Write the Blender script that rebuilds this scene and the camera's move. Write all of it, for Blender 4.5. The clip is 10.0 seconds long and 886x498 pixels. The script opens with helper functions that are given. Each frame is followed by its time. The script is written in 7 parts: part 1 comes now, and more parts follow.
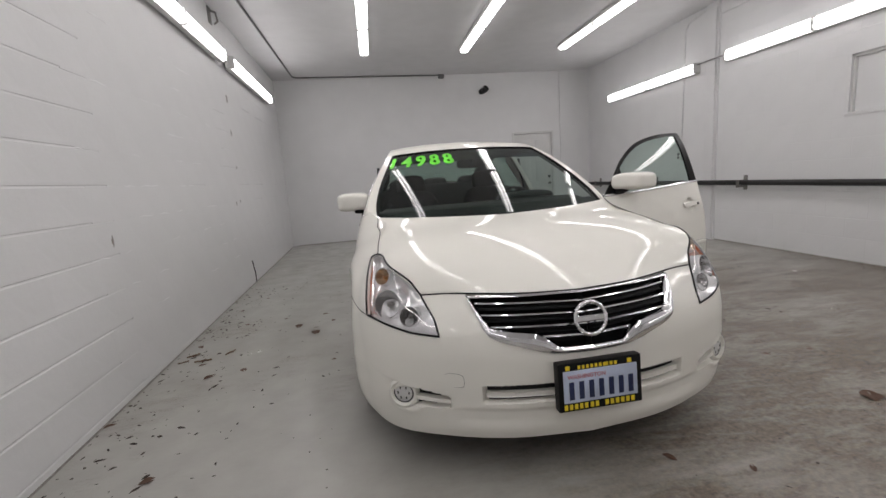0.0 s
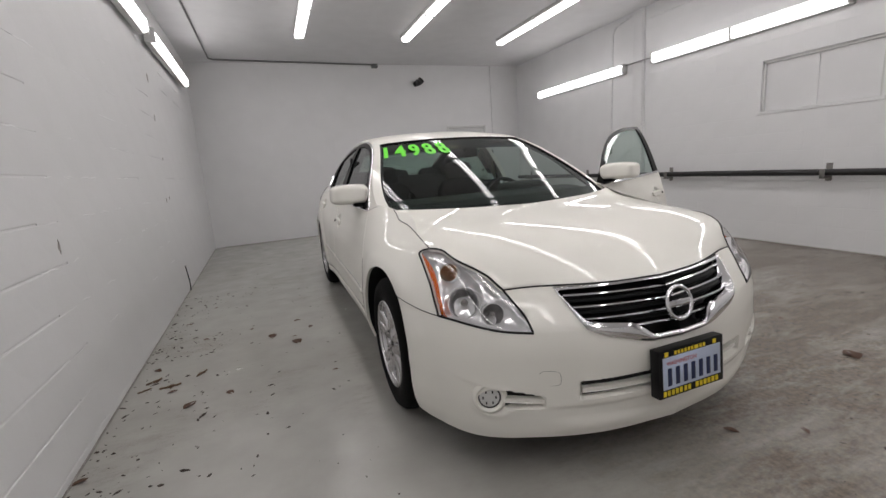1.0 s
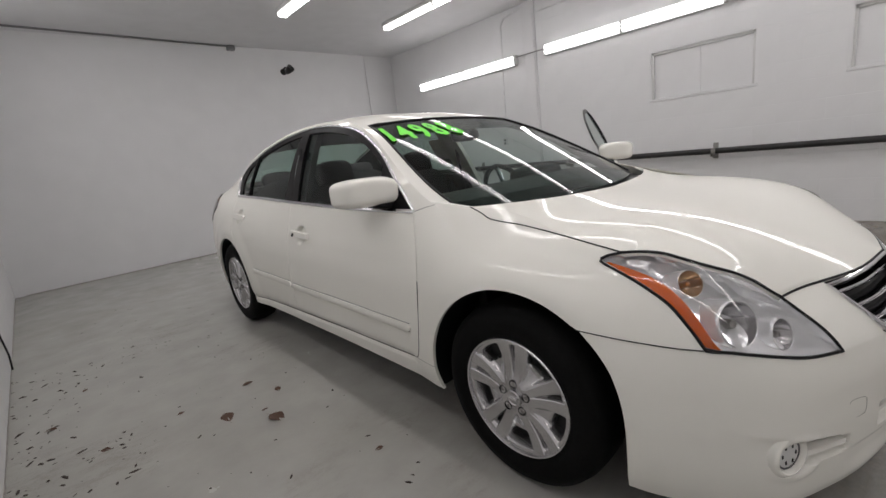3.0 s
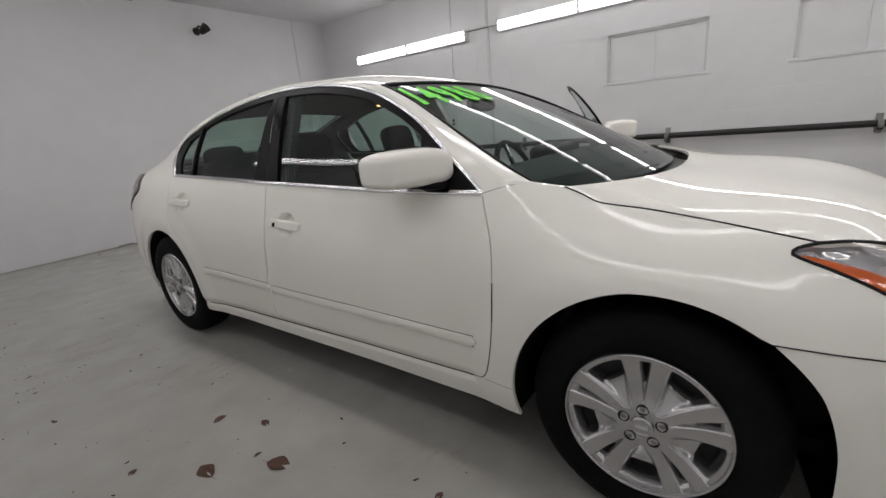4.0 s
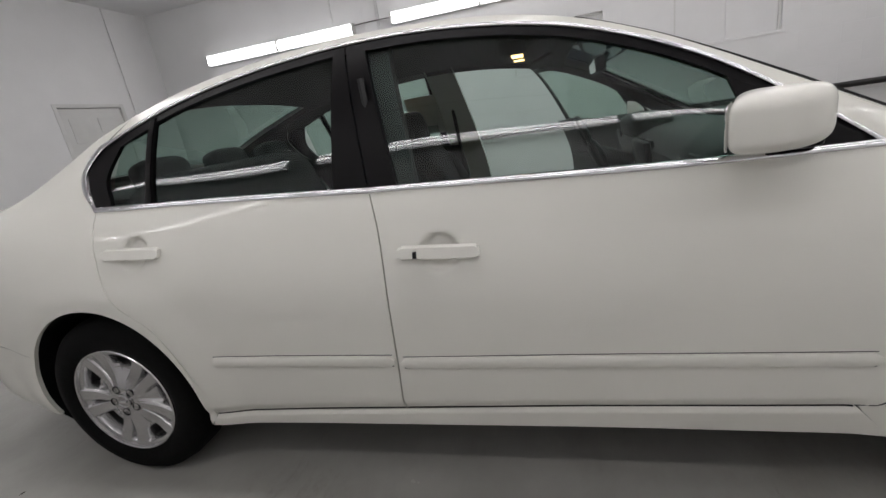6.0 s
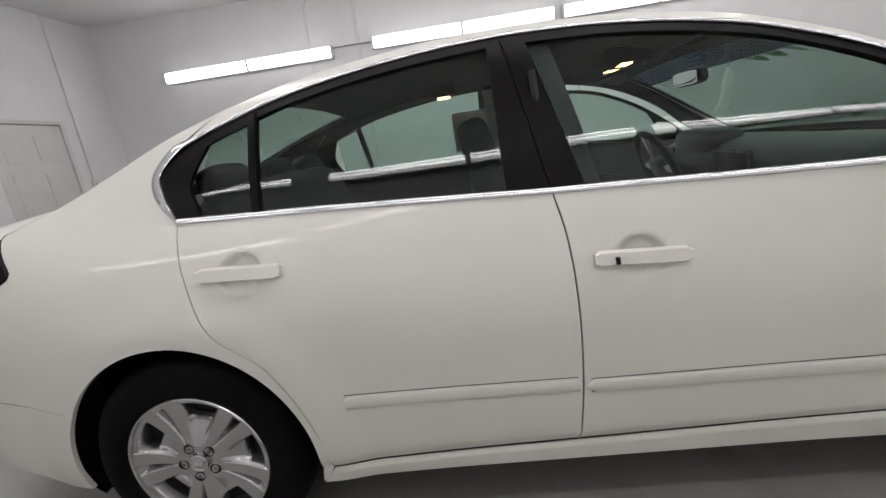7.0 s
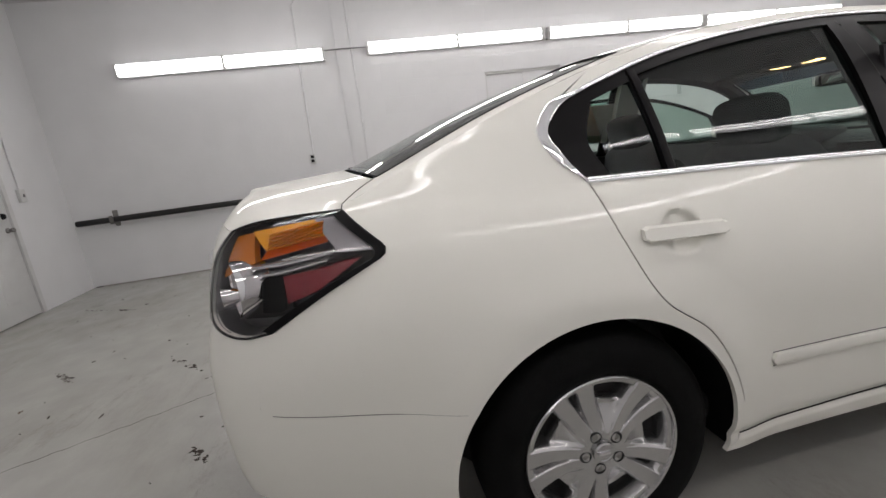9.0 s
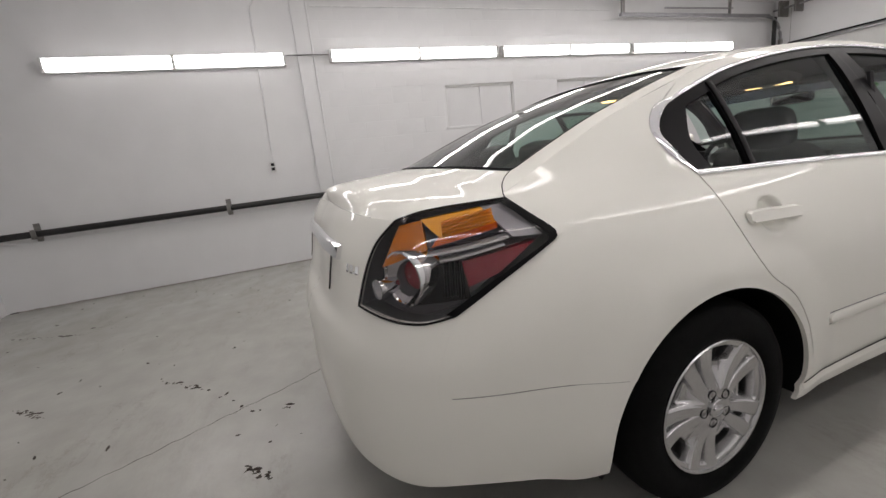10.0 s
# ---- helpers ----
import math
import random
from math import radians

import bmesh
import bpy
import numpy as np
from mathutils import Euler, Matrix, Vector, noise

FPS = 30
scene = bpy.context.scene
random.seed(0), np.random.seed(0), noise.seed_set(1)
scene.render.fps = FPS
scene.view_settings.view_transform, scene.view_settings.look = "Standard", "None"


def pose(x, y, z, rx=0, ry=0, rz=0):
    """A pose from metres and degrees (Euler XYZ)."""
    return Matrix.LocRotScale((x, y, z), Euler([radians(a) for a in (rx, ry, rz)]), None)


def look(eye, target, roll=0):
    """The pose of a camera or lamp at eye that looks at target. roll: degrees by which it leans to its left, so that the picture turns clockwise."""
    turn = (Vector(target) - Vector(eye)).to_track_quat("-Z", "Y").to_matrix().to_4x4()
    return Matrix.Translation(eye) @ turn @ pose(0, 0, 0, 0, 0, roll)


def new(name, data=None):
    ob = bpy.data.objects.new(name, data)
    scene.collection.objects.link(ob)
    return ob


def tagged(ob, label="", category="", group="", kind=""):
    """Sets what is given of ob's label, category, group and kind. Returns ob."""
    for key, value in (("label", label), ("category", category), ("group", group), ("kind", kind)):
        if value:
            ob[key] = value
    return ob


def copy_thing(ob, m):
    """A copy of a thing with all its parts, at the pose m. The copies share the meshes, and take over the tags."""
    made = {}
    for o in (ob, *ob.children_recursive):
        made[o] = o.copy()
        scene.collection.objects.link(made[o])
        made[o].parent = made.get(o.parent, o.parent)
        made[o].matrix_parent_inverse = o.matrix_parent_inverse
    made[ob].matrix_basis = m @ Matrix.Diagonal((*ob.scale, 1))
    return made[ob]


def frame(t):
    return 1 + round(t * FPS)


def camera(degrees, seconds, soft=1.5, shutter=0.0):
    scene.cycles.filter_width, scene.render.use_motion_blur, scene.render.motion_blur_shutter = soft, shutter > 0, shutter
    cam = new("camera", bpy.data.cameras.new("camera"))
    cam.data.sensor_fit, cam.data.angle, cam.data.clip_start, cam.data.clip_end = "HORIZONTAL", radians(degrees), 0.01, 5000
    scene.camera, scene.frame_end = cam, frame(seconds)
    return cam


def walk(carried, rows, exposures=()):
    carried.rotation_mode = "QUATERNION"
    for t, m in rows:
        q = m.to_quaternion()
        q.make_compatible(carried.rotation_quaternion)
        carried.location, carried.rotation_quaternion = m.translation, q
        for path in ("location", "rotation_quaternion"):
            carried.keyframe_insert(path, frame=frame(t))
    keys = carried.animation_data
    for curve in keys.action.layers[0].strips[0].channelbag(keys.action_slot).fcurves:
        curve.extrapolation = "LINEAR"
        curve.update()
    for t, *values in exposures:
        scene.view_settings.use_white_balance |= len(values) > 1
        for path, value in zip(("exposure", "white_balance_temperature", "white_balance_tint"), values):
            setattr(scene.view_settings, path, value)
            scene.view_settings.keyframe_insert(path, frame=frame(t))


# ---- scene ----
cam = camera(92.0, 10.0)
PATH = [
    (0, (-0.727, -2.272, 1.153), (-0.431, -0.322, 0.825), -4.2),
    (0.5, (-1.028, -2.14, 1.17), (-0.468, -0.253, 0.815), -5.4),
    (1, (-1.3, -1.967, 1.16), (-0.602, -0.131, 0.782), -4.3),
    (1.5, (-1.52, -1.719, 1.161), (-0.65, 0.045, 0.798), -5.5),
    (2, (-1.715, -1.45, 1.155), (-0.698, 0.236, 0.806), -5.0),
    (2.2, (-1.789, -1.338, 1.163), (-0.695, 0.301, 0.82), -5.5),
    (3.3, (-1.904, -0.654, 1.153), (-0.512, 0.704, 0.683), -6.1),
    (3.5, (-1.936, -0.521, 1.146), (-0.473, 0.756, 0.665), -5.3),
    (4, (-1.942, -0.194, 1.149), (-0.406, 0.967, 0.606), -5.4),
    (4.5, (-1.932, 0.153, 1.161), (-0.324, 1.191, 0.581), -8.7),
    (5, (-1.941, 0.472, 1.161), (-0.276, 1.392, 0.545), -10.1),
    (5.2, (-1.941, 0.608, 1.16), (-0.217, 1.444, 0.588), -9.3),
    (6.3, (-1.9, 1.411, 1.131), (-0.027, 1.817, 0.561), -9.2),
    (6.5, (-1.89, 1.535, 1.132), (0.004, 1.902, 0.604), -9.0),
    (7, (-1.883, 1.884, 1.133), (0.049, 2.064, 0.648), -8.1),
    (7.5, (-1.87, 2.22, 1.123), (0.061, 2.367, 0.625), -7.3),
    (8, (-1.841, 2.579, 1.135), (0.102, 2.625, 0.662), -6.7),
    (8.5, (-1.807, 2.944, 1.137), (0.123, 2.76, 0.646), -7.5),
    (9, (-1.755, 3.277, 1.136), (0.167, 2.957, 0.686), -7.1),
    (9.5, (-1.715, 3.585, 1.146), (0.204, 3.163, 0.773), -6.2),
    (10, (-1.662, 3.883, 1.152), (0.168, 3.2, 0.719), -6.4),
]
walk(cam, [(t, look(eye, target, roll)) for t, eye, target, roll in PATH],
     exposures=[(0.0, 0.04, 6400, 10), (2.2, 0.05, 6400, 10), (3.5, 0.0, 6350, 9.5), (5.0, -0.07, 6300, 9), (6.5, 0.17, 6300, 8.8), (8.0, 0.29, 6300, 9), (9.0, 0.28, 6400, 9.5), (10.0, 0.26, 6500, 10)])

# ---- light and exposure ----
world = bpy.data.worlds.new("world")
scene.world = world
world.use_nodes = True
world.node_tree.nodes["Background"].inputs[0].default_value = (0.75, 0.77, 0.8, 1)
world.node_tree.nodes["Background"].inputs[1].default_value = 0.02
TUBE = 9.0  # emission of the fluorescent lenses


# ---- materials ----
def principled(name, base, rough=0.5, metal=0.0, coat=0.0, coat_rough=0.03, spec=0.5):
    m = bpy.data.materials.new(name)
    m.use_nodes = True
    b = m.node_tree.nodes["Principled BSDF"]
    b.inputs["Base Color"].default_value = (*base, 1)
    b.inputs["Roughness"].default_value = rough
    b.inputs["Metallic"].default_value = metal
    b.inputs["Coat Weight"].default_value = coat
    b.inputs["Coat Roughness"].default_value = coat_rough
    b.inputs["Specular IOR Level"].default_value = spec
    return m


def vary(m, scale, amount, detail=4.0, bump=0.0, bump_scale=None, stain=0.0, stain_scale=0.6, stain_col=(0.2, 0.18, 0.15), rough_var=0.0):
    """Two scales of procedural variation of a principled material: a fine grain, and larger stains."""
    nt = m.node_tree
    n, l = nt.nodes, nt.links
    b = n["Principled BSDF"]
    base = tuple(b.inputs["Base Color"].default_value)
    co = n.new("ShaderNodeTexCoord")
    tex = n.new("ShaderNodeTexNoise")
    tex.inputs["Scale"].default_value, tex.inputs["Detail"].default_value = scale, detail
    l.new(co.outputs["Object"], tex.inputs["Vector"])
    ramp = n.new("ShaderNodeMapRange")
    ramp.inputs["From Min"].default_value, ramp.inputs["From Max"].default_value = 0.3, 0.7
    ramp.inputs["To Min"].default_value, ramp.inputs["To Max"].default_value = 1 - amount, 1 + amount
    l.new(tex.outputs["Fac"], ramp.inputs["Value"])
    mul = n.new("ShaderNodeVectorMath")
    mul.operation = "SCALE"
    mul.inputs[0].default_value = base[:3]
    l.new(ramp.outputs["Result"], mul.inputs["Scale"])
    out = mul.outputs["Vector"]
    if stain:
        t2 = n.new("ShaderNodeTexNoise")
        t2.inputs["Scale"].default_value, t2.inputs["Detail"].default_value, t2.inputs["Roughness"].default_value = stain_scale, 8, 0.62
        l.new(co.outputs["Object"], t2.inputs["Vector"])
        r2 = n.new("ShaderNodeMapRange")
        r2.inputs["From Min"].default_value, r2.inputs["From Max"].default_value = 0.5, 0.75
        r2.inputs["To Min"].default_value, r2.inputs["To Max"].default_value = 0.0, stain
        l.new(t2.outputs["Fac"], r2.inputs["Value"])
        mix = n.new("ShaderNodeMix")
        mix.data_type = "RGBA"
        l.new(r2.outputs["Result"], mix.inputs["Factor"])
        l.new(out, mix.inputs[6])
        mix.inputs[7].default_value = (*stain_col, 1)
        out = mix.outputs[2]
    l.new(out, b.inputs["Base Color"])
    if rough_var:
        r3 = n.new("ShaderNodeMapRange")
        r0 = b.inputs["Roughness"].default_value
        r3.inputs["To Min"].default_value, r3.inputs["To Max"].default_value = r0 - rough_var, r0 + rough_var
        l.new(tex.outputs["Fac"], r3.inputs["Value"])
        l.new(r3.outputs["Result"], b.inputs["Roughness"])
    if bump:
        tb = n.new("ShaderNodeTexNoise")
        tb.inputs["Scale"].default_value, tb.inputs["Detail"].default_value = bump_scale or scale * 4, 5
        l.new(co.outputs["Object"], tb.inputs["Vector"])
        bp = n.new("ShaderNodeBump")
        bp.inputs["Strength"].default_value, bp.inputs["Distance"].default_value = 1.0, bump
        l.new(tb.outputs["Fac"], bp.inputs["Height"])
        l.new(bp.outputs["Normal"], b.inputs["Normal"])
    return m


def see_through(name, tint, gloss=1.0, rough=0.0):
    """Thin glazing: tinted transmission, with a mirror reflection that grows to grazing angles."""
    m = bpy.data.materials.new(name)
    m.use_nodes = True
    nt = m.node_tree
    nt.nodes.clear()
    out = nt.nodes.new("ShaderNodeOutputMaterial")
    mix = nt.nodes.new("ShaderNodeMixShader")
    tr = nt.nodes.new("ShaderNodeBsdfTransparent")
    gl = nt.nodes.new("ShaderNodeBsdfGlossy")
    fr = nt.nodes.new("ShaderNodeLayerWeight")
    fr.inputs["Blend"].default_value = 0.5
    power = nt.nodes.new("ShaderNodeMath")
    power.operation = "POWER"
    power.inputs[1].default_value = 5.0
    mul = nt.nodes.new("ShaderNodeMapRange")
    mul.inputs["To Min"].default_value, mul.inputs["To Max"].default_value = 0.052 * gloss, 1.0
    tr.inputs["Color"].default_value = (*tint, 1)
    gl.inputs["Roughness"].default_value = rough
    nt.links.new(fr.outputs["Facing"], power.inputs[0])
    nt.links.new(power.outputs[0], mul.inputs["Value"])
    nt.links.new(mul.outputs[0], mix.inputs[0])
    nt.links.new(tr.outputs[0], mix.inputs[1])
    nt.links.new(gl.outputs[0], mix.inputs[2])
    nt.links.new(mix.outputs[0], out.inputs[0])
    return m


def glowing(name, colour, strength):
    m = bpy.data.materials.new(name)
    m.use_nodes = True
    b = m.node_tree.nodes["Principled BSDF"]
    b.inputs["Base Color"].default_value = (*colour, 1)
    b.inputs["Emission Color"].default_value = (*colour, 1)
    b.inputs["Emission Strength"].default_value = strength
    return m


PAINT = principled("white_paint", (0.82, 0.806, 0.749), 0.6, 0.0, 0.62, 0.022, spec=0.0)
vary(PAINT, 3.0, 0.012, bump=0.0)
WALL = vary(principled("wall_paint", (0.735, 0.735, 0.74), 0.5), 3.0, 0.02, bump=0.0010, bump_scale=24, stain=0.10, stain_scale=0.9, stain_col=(0.5, 0.5, 0.5))
CEIL = vary(principled("ceiling_paint", (0.68, 0.68, 0.69), 0.7), 4.0, 0.03, bump=0.001, bump_scale=40)
FLOOR = vary(principled("floor_paint", (0.395, 0.388, 0.362), 0.24), 5.0, 0.06, bump=0.0009, bump_scale=30, stain=0.32, stain_scale=0.55, stain_col=(0.17, 0.145, 0.12), rough_var=0.07)
# dried mud and tyre dirt on the far half of the bay
nt = FLOOR.node_tree
co, sep = nt.nodes.new("ShaderNodeTexCoord"), nt.nodes.new("ShaderNodeSeparateXYZ")
nt.links.new(co.outputs["Object"], sep.inputs[0])
mp = nt.nodes.new("ShaderNodeMapping")
mp.inputs["Scale"].default_value = (0.45, 1.3, 1.0)
mp.inputs["Rotation"].default_value = (0, 0, 0.5)
nt.links.new(co.outputs["Object"], mp.inputs[0])
dn = nt.nodes.new("ShaderNodeTexNoise")
dn.inputs["Scale"].default_value, dn.inputs["Detail"].default_value, dn.inputs["Roughness"].default_value = 1.6, 9, 0.68
nt.links.new(mp.outputs[0], dn.inputs["Vector"])


def math_node(op, a, b):
    m = nt.nodes.new("ShaderNodeMath")
    m.operation = op
    m.use_clamp = op == "MULTIPLY"
    for k, v in enumerate((a, b)):
        if isinstance(v, (int, float)):
            m.inputs[k].default_value = v
        else:
            nt.links.new(v, m.inputs[k])
    return m.outputs[0]


def ramp_node(v, lo, hi):
    r = nt.nodes.new("ShaderNodeMapRange")
    r.inputs["From Min"].default_value, r.inputs["From Max"].default_value = lo, hi
    nt.links.new(v, r.inputs["Value"])
    return r.outputs[0]


speck = nt.nodes.new("ShaderNodeTexNoise")
speck.inputs["Scale"].default_value, speck.inputs["Detail"].default_value, speck.inputs["Roughness"].default_value = 9.0, 8, 0.75
nt.links.new(mp.outputs[0], speck.inputs["Vector"])
edge_x = ramp_node(math_node("ADD", sep.outputs["X"], math_node("MULTIPLY", dn.outputs["Fac"], 1.2)), -0.25, 0.95)
edge_y = ramp_node(math_node("ADD", sep.outputs["Y"], math_node("MULTIPLY", dn.outputs["Fac"], 2.0)), 4.4, 2.2)
dirt = math_node("MULTIPLY", math_node("MULTIPLY", edge_x, edge_y), math_node("MULTIPLY", ramp_node(dn.outputs["Fac"], 0.22, 0.55), ramp_node(speck.outputs["Fac"], 0.10, 0.52)))
smear = math_node("MULTIPLY", math_node("MULTIPLY", ramp_node(dn.outputs["Fac"], 0.54, 0.66), ramp_node(sep.outputs["X"], -0.9, 1.2)), math_node("MULTIPLY", ramp_node(speck.outputs["Fac"], 0.35, 0.65), 0.34))
dirt = math_node("MAXIMUM", dirt, smear)
grain = nt.nodes.new("ShaderNodeTexNoise")
grain.inputs["Scale"].default_value, grain.inputs["Detail"].default_value, grain.inputs["Roughness"].default_value = 38.0, 6, 0.7
nt.links.new(co.outputs["Object"], grain.inputs["Vector"])
patch_n = nt.nodes.new("ShaderNodeTexNoise")
patch_n.inputs["Scale"].default_value, patch_n.inputs["Detail"].default_value, patch_n.inputs["Roughness"].default_value = 1.15, 4, 0.6
nt.links.new(co.outputs["Object"], patch_n.inputs["Vector"])
old = math_node("MULTIPLY", ramp_node(patch_n.outputs["Fac"], 0.52, 0.62), math_node("MULTIPLY", ramp_node(speck.outputs["Fac"], 0.48, 0.60), ramp_node(grain.outputs["Fac"], 0.35, 0.6)))
dirt = math_node("MAXIMUM", dirt, math_node("MULTIPLY", old, 0.26))
soil = nt.nodes.new("ShaderNodeMix")
soil.data_type = "RGBA"
soil.inputs[6].default_value, soil.inputs[7].default_value = (0.045, 0.034, 0.024, 1), (0.21, 0.165, 0.115, 1)
nt.links.new(ramp_node(grain.outputs["Fac"], 0.32, 0.66), soil.inputs["Factor"])
crust = nt.nodes.new("ShaderNodeBump")
crust.inputs["Strength"].default_value, crust.inputs["Distance"].default_value = 1.0, 0.006
nt.links.new(math_node("MULTIPLY", dirt, grain.outputs["Fac"]), crust.inputs["Height"])
mix = nt.nodes.new("ShaderNodeMix")
mix.data_type = "RGBA"
nt.links.new(math_node("MULTIPLY", dirt, 0.88), mix.inputs["Factor"])
bsdf = nt.nodes["Principled BSDF"]
nt.links.new(bsdf.inputs["Base Color"].links[0].from_socket, mix.inputs[6])
nt.links.new(soil.outputs[2], mix.inputs[7])
nt.links.new(bsdf.inputs["Normal"].links[0].from_socket, crust.inputs["Normal"])
nt.links.new(crust.outputs["Normal"], bsdf.inputs["Normal"])
nt.links.new(mix.outputs[2], bsdf.inputs["Base Color"])
TRIM = vary(principled("white_trim", (0.63, 0.63, 0.62), 0.45), 9.0, 0.03)
BLACK = principled("black_plastic", (0.0055, 0.0055, 0.006), 0.45, spec=0.2)
GLOSSBLACK = principled("black_gloss_trim", (0.0042, 0.0036, 0.0042), 0.34, spec=0.10)
# near black; carries the shade of wheel and slot hollows, also used for joints
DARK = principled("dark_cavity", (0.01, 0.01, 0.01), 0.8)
RUBBER = vary(principled("tyre_rubber", (0.004, 0.004, 0.004), 0.75, spec=0.12), 40.0, 0.2, bump=0.0008, bump_scale=120)
CHROME = principled("chrome", (0.82, 0.82, 0.84), 0.07, 1.0)
SILVER = vary(principled("silver_wheel_paint", (0.54, 0.535, 0.54), 0.22, 0.9, 0.4, 0.06), 30.0, 0.05)
STEEL = vary(principled("steel", (0.25, 0.24, 0.23), 0.45, 0.9), 20.0, 0.15)
GLASS = see_through("car_glass", (0.60, 0.73, 0.68))
SCREEN = see_through("windscreen_glass", (0.49, 0.60, 0.56), 0.7)
SUNBAND = see_through("windscreen_sun_band", (0.09, 0.13, 0.20), 0.5)
SEAM = principled("seam_line", (0.20, 0.19, 0.175), 0.7)
LENS = see_through("clear_lens", (0.93, 0.93, 0.93))
SMOKE = see_through("tail_lens", (0.86, 0.84, 0.84), 0.8)
AMBER = principled("amber_plastic", (0.98, 0.44, 0.02), 0.25, 0.0, 0.6)
DEEP = principled("deep_amber_plastic", (0.62, 0.19, 0.012), 0.25, 0.0, 0.6)
ORANGE = principled("orange_plastic", (0.74, 0.125, 0.004), 0.25, 0.0, 0.6)
RED = principled("red_plastic", (0.22, 0.010, 0.022), 0.25, 0.0, 0.2)
PALE = principled("pale_lamp_plastic", (0.34, 0.34, 0.36), 0.3, 0.2)
HOUSING = principled("lamp_housing_grey", (0.075, 0.075, 0.08), 0.28, 0.3)
REFLECT = principled("lamp_reflector", (0.82, 0.82, 0.84), 0.18, 0.35)
BRIGHT = principled("bright_reflector", (0.92, 0.92, 0.93), 0.14, 0.62)
BOWL = principled("bowl_reflector", (0.52, 0.51, 0.52), 0.16, 0.9)
MIRROR = principled("mirror_glass", (0.8, 0.8, 0.8), 0.01, 1.0)
CLOTH = vary(principled("charcoal_cloth", (0.014, 0.014, 0.0155), 0.9), 60.0, 0.25, bump=0.001, bump_scale=250)
VINYL = vary(principled("charcoal_vinyl", (0.011, 0.011, 0.012), 0.55), 30.0, 0.12, bump=0.0006, bump_scale=160)
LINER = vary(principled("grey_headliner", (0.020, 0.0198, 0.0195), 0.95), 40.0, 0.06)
GREEN = principled("green_marker", (0.14, 0.80, 0.03), 0.5)
TUBES = glowing("fluorescent_lens", (1.0, 0.952, 0.938), TUBE)
nt = TUBES.node_tree
co, sep = nt.nodes.new("ShaderNodeTexCoord"), nt.nodes.new("ShaderNodeSeparateXYZ")
nt.links.new(co.outputs["Object"], sep.inputs[0])
away = math_node("SUBTRACT", math_node("ABSOLUTE", sep.outputs["X"], 0.0), 0.030)  # two tubes, 6 cm apart
near = math_node("POWER", 2.718, math_node("DIVIDE", math_node("POWER", math_node("ABSOLUTE", away, 0.0), 2.0), -0.00022))
nt.links.new(math_node("ADD", TUBE * 0.34, math_node("DIVIDE", near, 1 / (TUBE * 1.62))), nt.nodes["Principled BSDF"].inputs["Emission Strength"])
DOME = glowing("dome_lamp_glow", (1.0, 0.55, 0.22), 6.0)


# ---- mesh helpers ----
def mesh_of(name, V, F, sharp=38.0):
    me = bpy.data.meshes.new(name)
    me.from_pydata([tuple(map(float, v)) for v in V], [], [tuple(int(i) for i in f) for f in F])
    me.polygons.foreach_set("use_smooth", [True] * len(me.polygons))
    me.update()
    me.set_sharp_from_angle(angle=radians(sharp))
    return me


def part(name, VF, material, parent=None, label="", sharp=38.0):
    """One mesh object, from (vertices, faces), under a thing or a part."""
    me = mesh_of(name, VF[0], VF[1], sharp)
    me.materials.append(material)
    ob = new(name, me)
    if parent is not None:
        ob.parent = parent
    return tagged(ob, label)


def thing(name, label, category, group="", at=None):
    ob = new(name)
    ob.empty_display_size = 0.1
    if at is not None:
        ob.matrix_basis = at
    return tagged(ob, label, category, group)


def flipped(VF):
    return VF[0], [tuple(reversed(f)) for f in VF[1]]


def sided(VF, s):
    """The same on the car's other side."""
    if s > 0:
        return VF
    V = np.array(VF[0], float).copy()
    V[:, 0] *= -1
    return V, [tuple(reversed(f)) for f in VF[1]]


def joined(*some):
    V, F, k = [], [], 0
    for v, f in some:
        v = np.asarray(v, float)
        V.append(v)
        F += [tuple(i + k for i in q) for q in f]
        k += len(v)
    return np.concatenate(V), F


def moved(VF, x=0.0, y=0.0, z=0.0, rx=0, ry=0, rz=0):
    m = np.array(pose(x, y, z, rx, ry, rz))
    return np.asarray(VF[0], float) @ m[:3, :3].T + m[:3, 3], VF[1]


def box(x0, x1, y0, y1, z0, z1, bevel=0.0):
    """A box whose edges are chamfered."""
    if not bevel:
        V = [(x, y, z) for x in (x0, x1) for y in (y0, y1) for z in (z0, z1)]
        return np.array(V, float), [(0, 1, 3, 2), (4, 6, 7, 5), (0, 4, 5, 1), (2, 3, 7, 6), (0, 2, 6, 4), (1, 5, 7, 3)]
    bm = bmesh.new()
    bmesh.ops.create_cube(bm, size=1.0)
    for v in bm.verts:
        v.co = ((x0 + x1) / 2 + v.co.x * (x1 - x0), (y0 + y1) / 2 + v.co.y * (y1 - y0), (z0 + z1) / 2 + v.co.z * (z1 - z0))
    bmesh.ops.bevel(bm, geom=list(bm.edges), offset=bevel, segments=2, affect="EDGES", profile=0.6)
    bm.verts.index_update()
    out = np.array([tuple(v.co) for v in bm.verts]), [tuple(v.index for v in f.verts) for f in bm.faces]
    bm.free()
    return out


